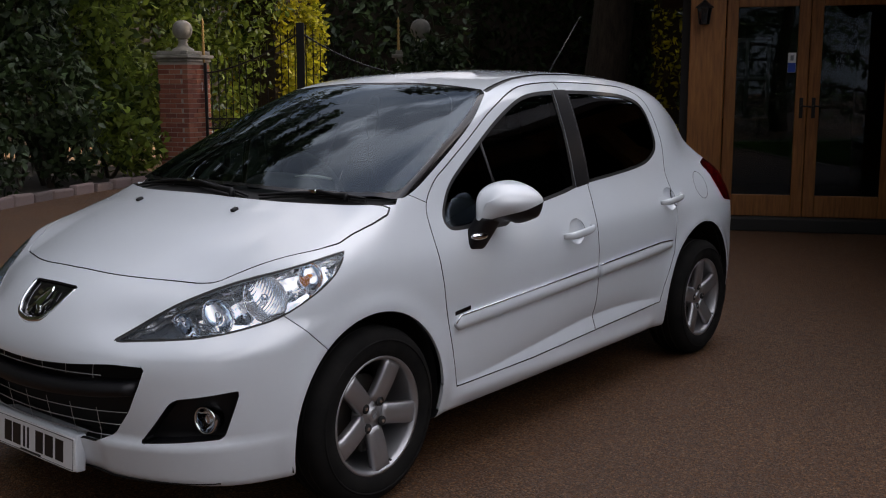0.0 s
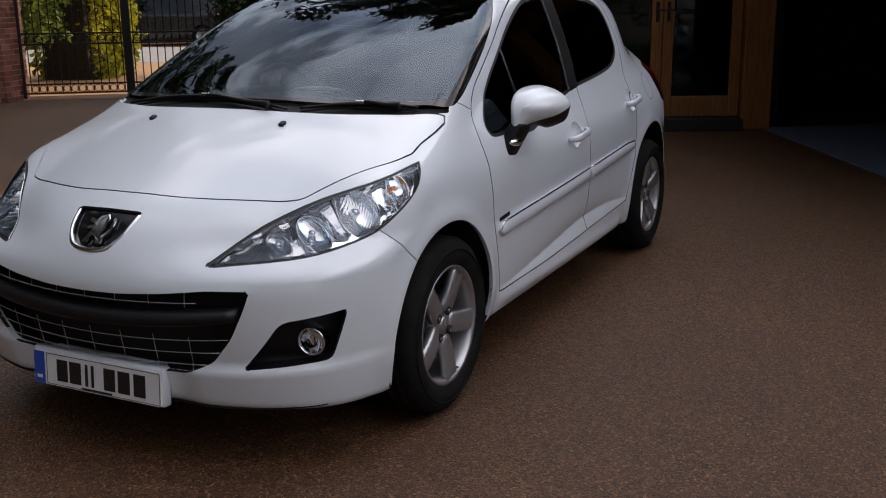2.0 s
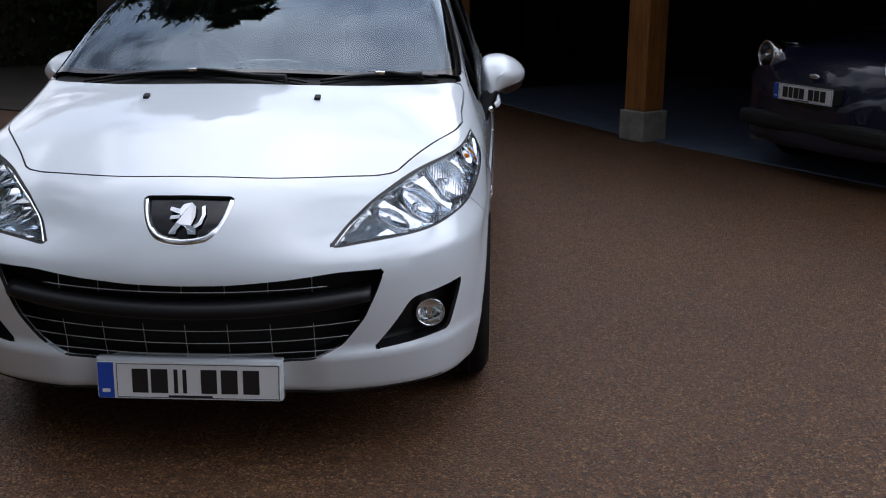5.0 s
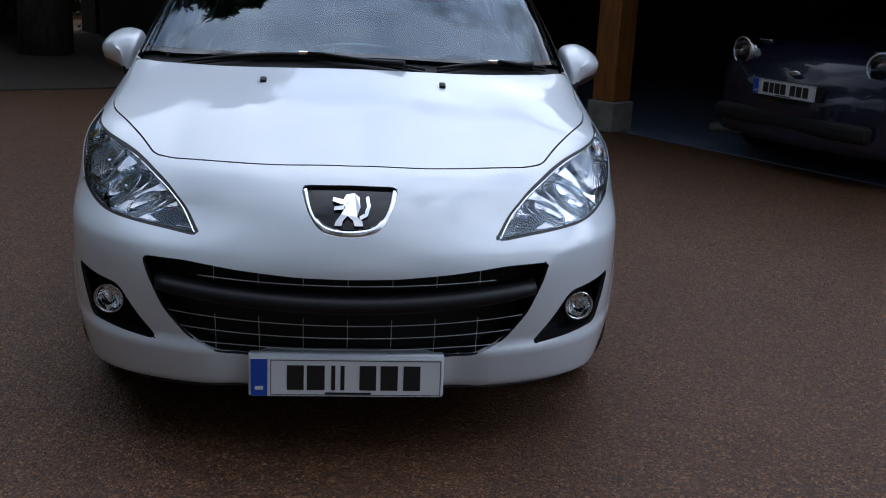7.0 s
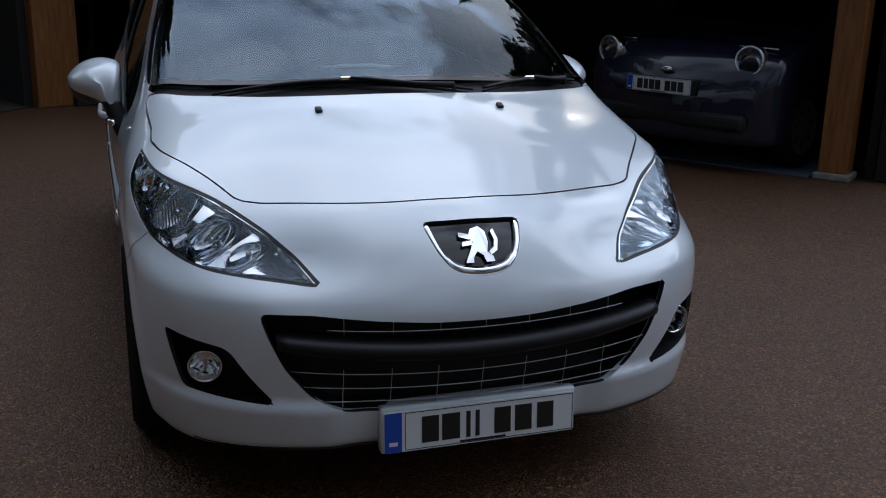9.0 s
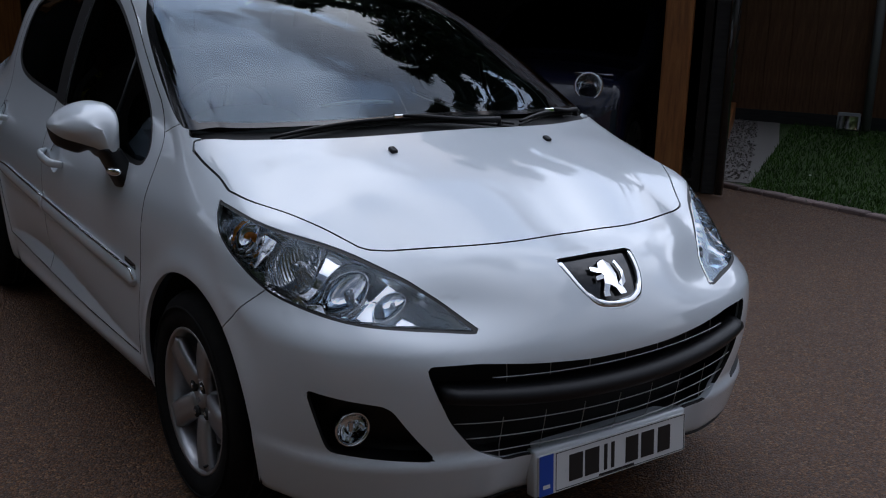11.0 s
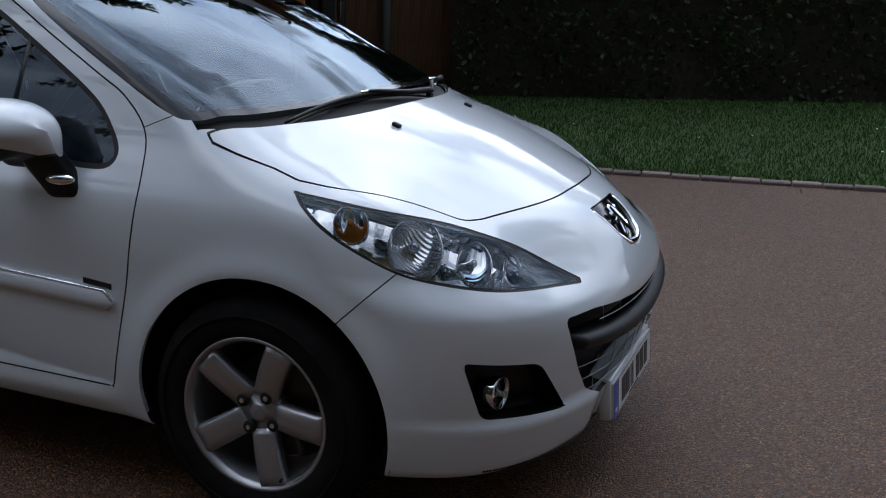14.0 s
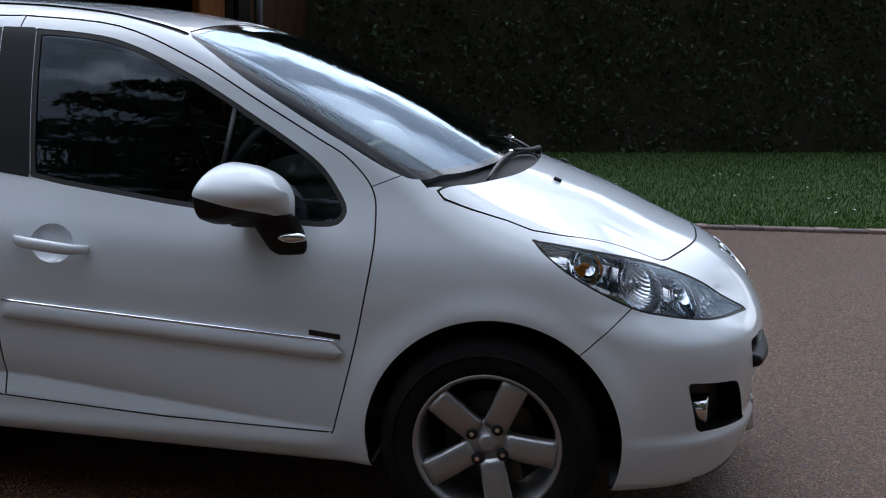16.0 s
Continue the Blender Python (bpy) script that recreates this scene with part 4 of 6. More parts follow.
for is_right in (False, True):
    half = RIGHT == is_right
    sx = -1 if is_right else 1
    flip = Matrix.Diagonal((sx, 1, 1, 1))
    lens_skin = take(S, PANEL["lamp_lens"] & half, -0.001)
    unit = part("headlamp", skin_mesh("headlamp", lens_skin, GLASS_LAMP), None, CAR, "clear swept-back headlamp")
    panel("lamp_seal", PANEL["lamp_seal"] & half, RUBBER, -0.002, unit, "dark lamp seal")
    inward = np.array((-0.866 * sx, 0.5, 0.0))
    part("lamp_wall", wall_mesh("lamp_wall", lens_skin, tuple(inward * 0.05), LAMP_SILVER), None, unit)
    fine = finer(finer(lens_skin))
    for u0, z0, r, _ in BOWLS:
        fine = cut(fine, lambda p, c=(u0, z0, r): lamp_round(p, c))
    fm = mids(fine)
    rest = np.ones(len(fm), bool)
    for u0, z0, r, deep in BOWLS:
        inside_bowl = lamp_round(fm, (u0, z0, r)) < 0
        rest &= ~inside_bowl
        dish = take(fine, inside_bowl)
        far = np.clip((lamp_round(dish[0], (u0, z0, r)) + r) / r, 0, 1)
        rim_at = dish[0] + inward * 0.012
        part("bowl_ring", wall_mesh("bowl_ring", (rim_at, dish[1], dish[2]), tuple(inward * 0.03), CHROME), None, unit)
        hollow = dish[0] + inward * (0.012 + deep * np.sqrt(np.clip(1.02 - far ** 2, 0, 1)))[:, None]
        part("reflector_bowl", mesh_of("reflector_bowl", hollow, dish[2], LAMP_FLUTE if r > 0.06 else REFLECTOR), None, unit, "round mirror bowl")
        c = slant_point(u0, z0, 0.012 + deep)
        m = flip @ Matrix.Translation(c) @ Vector((0.866, -0.5, 0.0)).to_track_quat("Z", "Y").to_matrix().to_4x4()
        amber = u0 > 0.1
        h = deep * (0.85 if amber else 0.7)
        part("bulb", lathe([(0.0, h), (r * 0.16, h - 0.002), (r * 0.22, h - 0.010), (r * 0.16, 0.0)], 20, m), AMBER if amber else CHROME, unit, "amber indicator bulb" if amber else "", True)
        ring = []
        for a in np.linspace(0, 2 * math.pi, 48, endpoint=False):
            uu, zz = u0 + r * math.cos(a), z0 + r * math.sin(a)
            if outline_distance(lamp, np.array([uu]), np.array([zz]))[0] < -0.006:
                ring.append((a, flip @ Vector(slant_point(uu, zz, 0.010))))
        # the bright lip runs where the bowl clears the lamp's edge
        runs, last = [], None
        for a, q in ring:
            if last is None or a - last > 0.2:
                runs.append([])
            runs[-1].append(q)
            last = a
        for run_ in runs:
            if len(run_) > 3:
                part("bowl_lip", tube(run_, 0.0022, 6), CHROME, unit, "", True)
    back = take(fine, rest)
    u, z = lamp_uz(back[0])
    fold = lambda q: np.abs((q % 1.0) - 0.5) * 2
    calm = 1 - 0.75 * ramp(u, 0.05, 0.13)
    depth = 0.014 + calm * (0.012 * fold((u + 0.45 * z) * 11.0) + 0.009 * fold((u * 0.4 - z) * 15.0)) + 0.012 * ramp(u, 0.05, 0.2) + 0.38 * (z - 0.75 - 0.3 * u)
    depth = np.maximum(depth, 0.006)
    part("lamp_back", mesh_of("lamp_back", back[0] + inward * depth[:, None], back[2], LAMP_SILVER, False), None, unit, "bright folded lamp housing")
    # fog lamp
    c = slant_point(-0.178, 0.410, 0.030)
    m = flip @ Matrix.Translation(c) @ Matrix.Rotation(radians(9), 4, "Z") @ Matrix.Rotation(radians(90), 4, "X")
    fog_lamp = part("fog_lamp", lathe([(0.0405, -0.04), (0.0435, 0.0), (0.042, 0.004), (0.038, 0.002), (0.037, -0.004)], 36, m), CHROME, bumper, "round fog lamp in chrome ring", True)
    part("fog_bowl", bowl(0.036, 0.03, m @ pose(0, 0, -0.004)), REFLECTOR, fog_lamp, "", True)
    part("fog_lens", lathe([(0, 0.004), (0.02, 0.003), (0.037, -0.002)], 32, m), GLASS_LAMP, fog_lamp, "", True)
    part("fog_bulb", boxed((0.012, 0.026, 0.006), m @ pose(0, 0, -0.014), 0.002), CHROME, fog_lamp)

# washer jets
for sx in (-1, 1):
    c = Vector((0.28 * sx, -0.134, float(top_z(0.28, -0.134))))
    bm = bmesh.new()
    box(bm, (0.020, 0.026, 0.012), Matrix.Translation(c + Vector((0, 0, 0.004))) @ pose(0, 0, 0, 22), 0.004, 2)
    part("washer_jet", bm, MATT, bonnet, "black washer jet", True)


# wipers
def wiper(a, b, pivot):
    def on_glass(q, lift):
        return Vector((q[0], q[1], float(top_z(abs(q[0]), q[1])) + lift))
    blade = [on_glass((a[0] + (b[0] - a[0]) * s, a[1] + (b[1] - a[1]) * s + 0.01 * math.sin(s * math.pi)), 0.002 + 0.003 * math.sin(s * math.pi)) for s in np.linspace(0, 1, 21)]
    w = part("wiper", tube(blade, [0.004 + 0.0035 * math.sin(math.pi * k / 20) for k in range(21)], 8), MATT, CAR, "black windscreen wiper", True)
    edge = [p + Vector((0, 0.002, -0.012)) for p in blade]
    part("wiper_rubber", tube(edge, 0.004, 6), RUBBER, w)
    mid = blade[10]
    base_p = on_glass(pivot, 0.0)
    arm = [base_p, base_p + Vector((0, 0, 0.02)), base_p.lerp(mid, 0.35) + Vector((0, 0, 0.012)), base_p.lerp(mid, 0.8) + Vector((0, 0, 0.012)), mid + Vector((0, 0, 0.008))]
    part("wiper_arm", tube([tuple(p) for p in arm], [0.012, 0.011, 0.008, 0.006, 0.005], 8), MATT, w, "", True)
    part("wiper_clip", boxed((0.035, 0.014, 0.014), Matrix.Translation(mid + Vector((0, 0, 0.006))), 0.003), CHROME, w)


wiper((-0.56, 0.055), (0.23, -0.030), (0.16, -0.045))
wiper((0.27, -0.012), (0.655, 0.135), (0.60, 0.095))

# doors: mirrors, handles, rubbing strips
def ball(bm, m, cols=32, rows=20):
    bmesh.ops.create_uvsphere(bm, u_segments=cols, v_segments=rows, radius=1.0, matrix=m)
    return bm


for is_right in (False, True):
    sx = -1 if is_right else 1
    flip = Matrix.Diagonal((sx, 1, 1, 1))
    door, rear = DOORS[is_right], REAR_DOORS[is_right]
    centre = Vector((0.888, 0.672, 0.974))
    swung = Matrix.Translation(centre) @ Matrix(((0.74, 0, 0, 0), (0.34, 1, 0, 0), (0, 0, 1, 0), (0, 0, 0, 1)))
    ring = spline([(-0.112, 0.060), (-0.06, 0.078), (0.0, 0.076), (0.065, 0.055), (0.112, 0.022), (0.122, -0.005), (0.095, -0.030), (0.045, -0.048), (0.0, -0.060), (-0.032, -0.080),
                   (-0.058, -0.098), (-0.098, -0.098), (-0.114, -0.07), (-0.117, 0.0)], 5)
    rows = []
    for y in (-0.112, -0.109, -0.103, -0.094, -0.082, -0.066, -0.048, -0.028, -0.006, 0.016, 0.036, 0.048, 0.056, 0.060):
        k = math.sqrt(max(0.0, 1 - ((0.05 - y) / 0.1625) ** 2)) ** 0.75 if y < 0.05 else 1 - 6 * (y - 0.05) ** 1.2
        drop = 0.030 * float(ramp(y, -0.07, 0.03))
        rows.append([(q[0] * k - 0.045 * (1 - k), y, q[1] * k - 0.06 * (1 - k) * float(ramp(-q[0], -0.10, 0.06)) - drop * float(ramp(q[0], -0.03, 0.03) * ramp(-q[1], 0.0, 0.03))) for q in ring])
    for clear_low, name, mat in ((True, "door_mirror", PAINT), (False, "mirror_base", MATT)):
        bm = sweep(rows, True)
        bmesh.ops.transform(bm, matrix=swung, verts=bm.verts)
        bmesh.ops.bisect_plane(bm, geom=list(bm.verts) + list(bm.edges) + list(bm.faces), plane_co=(0.828, 0.582, 0.914), plane_no=(-0.06, -0.27, 1), clear_inner=clear_low, clear_outer=not clear_low)
        bmesh.ops.transform(bm, matrix=flip, verts=bm.verts)
        if clear_low:
            mirror = part(name, bm, mat, door, "white and black door mirror", True)
        else:
            part(name, bm, mat, mirror, "black underside", True)
    bm = bmesh.new()
    ball(bm, flip @ swung @ Matrix.Translation((0, 0.060, -0.004)) @ Matrix.Diagonal((0.098, 0.003, 0.060, 1)))
    part("mirror_glass", bm, REFLECTOR, mirror, "mirror glass", True)
    foot, head = Vector((0.796, 0.556, 0.805)), Vector((0.842, 0.606, 0.915))
    rows = []
    for t in np.linspace(0, 1, 13):
        c = foot.lerp(head, float(t))
        hw, hd = 0.054 + 0.008 * float(t), 0.036 - 0.004 * float(t)
        rows.append([flip @ (c + Vector((math.copysign(abs(math.cos(a)) ** 0.6, math.cos(a)) * hd, math.copysign(abs(math.sin(a)) ** 0.6, math.sin(a)) * hw, -0.15 * math.sin(a) * hw)))
                     for a in np.linspace(0, 2 * math.pi, 24, endpoint=False)])
    part("mirror_arm", sweep(rows, True), MATT, mirror, "black mirror foot", True)
    bm = bmesh.new()
    ball(bm, flip @ Matrix.Translation((0.846, 0.545, 0.856)) @ Matrix.Rotation(radians(-12), 4, "Z") @ Matrix.Diagonal((0.014, 0.040, 0.015, 1)), 20, 12)
    part("repeater", bm, CHROME, mirror, "small clear repeater lamp", True)
    for y0, z0, owner in ((1.245, 0.797, door), (2.155, 0.858, rear)):
        x0 = float(side_x(y0, z0))
        line = []
        for s in np.linspace(-1, 1, 15):
            y = y0 + 0.112 * s
            z = z0 + 0.010 * s
            out = 0.034 * (1 - abs(s) ** 5) + 0.004
            line.append((float(side_x(y, z)) + out, y, z))
        rows = []
        for k, (x, y, z) in enumerate(line):
            h = 0.017 * (1 - 0.35 * abs(k / 7 - 1) ** 3)
            rows.append([flip @ Vector((x + 0.010 * math.cos(a), y, z + h * math.sin(a))) for a in np.linspace(0, 2 * math.pi, 14, endpoint=False)])
        handle = part("door_handle", sweep(rows, True), PAINT, owner, "white pull handle", True)
        cup = take(S, PANEL["cup"] & ((M[:, 0] < 0) == is_right) & (np.abs(M[:, 1] - y0) < 0.2))
        r2 = np.clip(((cup[0][:, 1] - y0) / 0.064) ** 2 + ((cup[0][:, 2] - z0) / 0.054) ** 2, 0, 1)
        dented = cup[0] - cup[1] * (0.024 * np.sqrt(1 - r2))[:, None]
        part("handle_cup", mesh_of("handle_cup", dented, cup[2], PAINT), None, handle)
    # rubbing strips with a bright line
    for y_a, y_b, owner in ((0.404, 1.398, door), (1.424, 2.115, rear)):
        rows, bright = [], []
        for y in np.linspace(y_a, y_b, 40):
            zc = 0.545 + 0.0545 * (y - 0.404)
            h = 0.031 * min(1, math.sqrt(max(0.02, 1 - max(0, 1 - (y - 0.404) / 0.03) ** 2))) * (1 if y < 2.0 else 1 - 0.35 * (y - 2.0) / 0.115)
            x = float(side_x(y, zc))
            rows.append([flip @ Vector(q) for q in ((x - 0.006, y, zc + h), (x + 0.008, y, zc + h * 0.93), (x + 0.015, y, zc + h * 0.55), (x + 0.017, y, zc - h * 0.1), (x + 0.013, y, zc - h * 0.7), (x - 0.006, y, zc - h))])
            bright.append(flip @ Vector((x + 0.010, y, zc + h * 0.95)))
        strip = part("rubbing_strip", sweep(rows, True), PAINT, owner, "white rubbing strip with bright line", True)
        part("bright_line", tube(bright, 0.004, 6), CHROME, strip, "", True)
    rows = []
    for y in np.linspace(0.412, 0.50, 6):
        z = 0.585 + 0.1 * (y - 0.41)
        x = float(side_x(y, z)) + 0.001
        rows.append([flip @ Vector(q) for q in ((x - 0.002, y, z + 0.0075), (x + 0.002, y, z + 0.0075), (x + 0.002, y, z - 0.0075), (x - 0.002, y, z - 0.0075))])
    part("side_badge", sweep(rows, True), GLOSS_BLACK, door, "small dark badge")
    # upright bar in the front side window
    bar = [flip @ Vector((float(side_x(y, z)) - 0.012, y, z)) for y, z in ((0.80, 0.905), (0.775, 1.05), (0.76, 1.19))]
    part("window_bar", tube(bar, 0.010, 8), MATT, door, "", True)


# wheels
def build_wheel(m, name="wheel"):
    w = thing(name, m)
    w.parent = CAR
    R = 0.303
    prof = [(0.205, -0.10), (0.235, -0.106), (0.272, -0.102), (0.293, -0.085), (R, -0.065), (R, 0.065), (0.293, 0.085), (0.272, 0.100), (0.235, 0.104), (0.208, 0.094), (0.200, 0.085)]
    tyre = part("tyre", lathe(prof, 72), TYRE, w, "black tyre", True)
    for k in range(3):
        part("tread_groove", lathe([(R + 0.0006, -0.042 + 0.04 * k), (R + 0.0006, -0.034 + 0.04 * k)], 72), SEAM, tyre)
    part("sidewall_rib", lathe([(0.258, 0.1035), (0.260, 0.107), (0.264, 0.1062), (0.266, 0.103)], 72), TYRE, tyre, "", True)
    rim = part("rim", lathe([(0.200, 0.072), (0.2065, 0.088), (0.2055, 0.094), (0.197, 0.092), (0.188, 0.074), (0.183, 0.02), (0.176, -0.06), (0.19, -0.095)], 72), ALLOY, w, "five-spoke silver alloy rim", True)
    for k in range(5):
        a = radians(72 * k)
        rows = []
        for s in np.linspace(0, 1, 9):
            r = 0.045 + s * 0.147
            hw = 0.0355 + 0.0035 * s
            zc = 0.066 + 0.006 * math.sin(s * math.pi * 0.9) + 0.016 * s
            rows.append([Vector((r, -hw, zc - 0.026)), Vector((r, -hw, zc - 0.004)), Vector((r, -hw * 0.80, zc + 0.004)), Vector((r, -hw * 0.2, zc + 0.003)),
                         Vector((r, hw * 0.2, zc + 0.003)), Vector((r, hw * 0.80, zc + 0.004)), Vector((r, hw, zc - 0.004)), Vector((r, hw, zc - 0.026))])
        bm = sweep(rows, True)
        bmesh.ops.transform(bm, matrix=Matrix.Rotation(a, 4, "Z"), verts=bm.verts)
        part("spoke", bm, ALLOY, rim, "", True)
    part("hub_plate", lathe([(0, 0.068), (0.028, 0.068), (0.030, 0.064), (0.055, 0.066), (0.066, 0.060), (0.068, 0.03)], 48), ALLOY, rim, "", True)
    part("centre_cap", lathe([(0, 0.073), (0.018, 0.073), (0.026, 0.070), (0.027, 0.062)], 36), ALLOY, rim, "silver centre cap", True)
    part("cap_mark", boxed((0.014, 0.022, 0.002), pose(0, 0, 0.0735, 0, 0, 20), 0.0), GREYPIPE, rim)
    for k in range(4):
        a = radians(45 + 90 * k)
        hole_m = pose(0.051 * math.cos(a), 0.051 * math.sin(a), 0)
        # Raised dark disc imitates the shade inside a sunken bolt hole.
        part("bolt_hole_shade", lathe([(0.0170, 0.066), (0.0165, 0.0735), (0.0155, 0.0742), (0, 0.0742)], 20, hole_m), SEAM, rim, "", True)
        part("wheel_bolt", lathe([(0, 0.0775), (0.0068, 0.0770), (0.0074, 0.0735)], 6, hole_m), CHROME, rim)
    part("brake_disc", lathe([(0.0, 0.0), (0.128, 0.0), (0.130, -0.004), (0.130, -0.020), (0, -0.020)], 48), DISC, w, "dull brake disc", True)
    bm = boxed((0.07, 0.11, 0.06), pose(0.105, 0.02, 0.0), 0.012, 2)
    part("caliper", bm, DISC, w)
    part("valve", tube([(0.172, 0.03, 0.07), (0.178, 0.034, 0.095)], 0.004, 8), RUBBER, rim)
    return w


for y0, sx in ((0, 1), (0, -1), (AXLE_R, 1), (AXLE_R, -1)):
    turn = 90 if sx > 0 else -90
    m = Matrix.Translation((0.738 * sx, y0, HUB)) @ Matrix.Rotation(radians(turn), 4, "Y") @ Matrix.Rotation(radians((8 if y0 == 0 else 40) if sx > 0 else (194 if y0 == 0 else 150)), 4, "Z")
    build_wheel(m)
    rows = []
    wy, wz, r = ARCHES[0 if y0 == 0 else 1]
    for x in (0.50, 0.62, 0.74, 0.80):
        rows.append([(x * sx, wy + (r + 0.012) * math.cos(a), max(0.2, wz + (r + 0.012) * math.sin(a))) for a in np.linspace(-0.3, math.pi + 0.3, 33)])
    part("wheel_arch_liner", sweep(rows), SEAM, CAR, "", True)
    bm = slab_of([(0.46 * sx, wy - r - 0.03), (0.50 * sx, wy - r - 0.03), (0.50 * sx, wy + r + 0.03), (0.46 * sx, wy + r + 0.03)], 0.16, 0.70)
    part("arch_wall", bm, SEAM, CAR)

# aerial
part("roof_aerial", tube([(0.0, 2.25, float(top_z(0, 2.25)) - 0.01), (0.0, 2.42, 1.60), (0.0, 2.62, 1.80)], [0.006, 0.003, 0.0015], 8), MATT, CAR, "thin black roof aerial", True)

# cabin
part("cabin_floor", boxed((1.46, 2.4, 0.03), pose(0, 1.45, 0.34)), CABIN, CAR)
part("bulkhead", boxed((1.40, 0.03, 0.62), pose(0, 0.34, 0.62)), CABIN, CAR)
rows = []
for x in np.linspace(-0.70, 0.70, 25):
    k = 1 - 0.12 * (x / 0.7) ** 2
    rows.append([(x, y + 0.16 * (x / 0.7) ** 2, z) for y, z in ((0.10, 0.985 * k + 0.02), (0.30, 0.975 * k + 0.02), (0.55, 0.955), (0.68, 0.93), (0.74, 0.88), (0.72, 0.62), (0.6, 0.5))])
dash = part("dashboard", sweep(rows), CABIN, CAR, "dark moulded dashboard", True)
# White rod that imitates a reflection on the display hood.
part("dash_glint", tube([(-0.14, 0.548, 1.024), (-0.05, 0.522, 1.034), (0.04, 0.510, 1.036), (0.12, 0.504, 1.032)], [0.004, 0.007, 0.007, 0.004], 8), PLATE, dash, "pale strip drawn for light reflected on the dashboard", True)
bm = bmesh.new()
ball(bm, Matrix.Translation((-0.36, 0.66, 0.97)) @ Matrix.Diagonal((0.19, 0.12, 0.055, 1)))
part("binnacle", bm, CABIN, dash, "", True)
wheel_m = Matrix.Translation((-0.36, 0.86, 0.93)) @ Matrix.Rotation(radians(-66), 4, "X")
ring_pts = [wheel_m @ Vector((0.185 * math.cos(a), 0.185 * math.sin(a), 0)) for a in np.linspace(0, 2 * math.pi, 40, endpoint=False)]
sw = part("steering_wheel", tube(ring_pts, 0.016, 10, closed=True), CABIN, CAR, "dark steering wheel", True)
for a in (0, 180, 270):
    part("wheel_spoke", tube([wheel_m @ Vector((0.04 * math.cos(radians(a)), 0.04 * math.sin(radians(a)), -0.01)), wheel_m @ Vector((0.18 * math.cos(radians(a)), 0.18 * math.sin(radians(a)), 0))], 0.016, 8), CABIN, sw)
part("wheel_boss", lathe([(0, 0.012), (0.06, 0.008), (0.075, -0.01), (0.05, -0.04), (0.02, -0.20)], 24, wheel_m), CABIN, sw, "", True)
for x0, y0 in ((-0.36, 1.25), (0.36, 1.25), (-0.36, 2.15), (0.36, 2.15)):
    st = part("car_seat", box(bmesh.new(), (0.48, 0.50, 0.16), pose(x0, y0, 0.54, 6), 0.05, 3), CLOTH, CAR, "dark cloth seat", True)
    part("seat_back", box(bmesh.new(), (0.46, 0.13, 0.62), pose(x0, y0 + 0.32, 0.86, 16), 0.055, 3), CLOTH, st, "", True)
    part("head_rest", box(bmesh.new(), (0.25, 0.09, 0.17), pose(x0, y0 + 0.45, 1.235, 10), 0.04, 3), CLOTH, st, "", True)
bm = boxed((0.22, 0.02, 0.06), pose(0, 0.80, 1.30, 15), 0.012, 2)
part("cabin_mirror", bm, CABIN, CAR)
part("underbody", boxed((1.10, 3.5, 0.05), pose(0, 1.2, 0.235)), SEAM, CAR)

# ---------------------------------------------------------------- ground
tagged(part("ground", slab_of([(-300, -300), (300, -300), (300, 300), (-300, 300)], -0.6, 0.0), GRAVEL), "brown resin-bound gravel drive, open and dry", "ground", kind="structure")


def sheet(name, outline, high, mat, label, category):
    return tagged(part(name, slab_of(outline, -0.05, high), mat), label, category, kind="structure")


def kerb_x(y):
    """The lawn's edge beside the drive."""
    return 4.52 + 0.10 * max(0.0, 1.2 - y) ** 1.25


sheet("lawn", [(kerb_x(y) + 0.10, y) for y in np.linspace(3.0, -9.0, 40)] + [(22, -9), (16, 0), (11.5, 6.0), (8.6, 6.2), (6.2, 4.7)], 0.018, GRASS_SOIL, "close-mown green lawn beside the drive", "lawn")
sheet("carport_floor", [(0.55, 8.05), (2.00, 5.20), (3.75, 2.72), (8.6, 6.2), (5.2, 11.2)], 0.012, SLAB, "blue-grey slab under the carport", "floor")
# Soil-dark sheet on the drive; its colour stands in for deep shade.
sheet("shaded_bed", [(-6.4, 8.6), (-4.3, 6.55), (-3.2, 6.1), (-1.85, 6.7), (-1.45, 7.15), (0.2, 14.5), (-7, 10.3)], 0.014, SOIL, "dark sheet laid to carry the deep shade beside the house", "bed")
sheet("shrub_bed", [(-6.2, -1.5), (-7.35, 1.3), (-8.55, 3.55), (-9.2, 4.6), (-9.95, 6.3), (-10.3, 7.5), (-16, 8.5), (-16, -1.5)], 0.05, SOIL, "dark earth under the shrubs", "bed")
sheet("outer_drive", [(-10.4, 8.0), (-7.3, 10.25), (-7.6, 14.5), (-9.4, 17.0), (-13.0, 15.95), (-16.3, 15.0), (-24.0, 12.7), (-19.0, 8.5)], 0.008, OUTER, "gravel beyond the gate, orange brightened to carry the sunlight", "drive")
sheet("far_road", [(-40, 8.0), (-16.3, 14.95), (-13.0, 15.9), (-9.2, 17.0), (-11.6, 23.8), (-18.0, 22.3), (-44, 16.0)], 0.012, ROAD, "grey road beyond the gate", "road")
sheet("chippings", [(4.45, 3.0), (6.2, 4.55), (8.4, 6.05), (8.9, 5.4), (6.9, 3.9), (4.75, 2.55)], 0.024, PEBBLE, "pale stone chippings beside the boarding", "chippings")


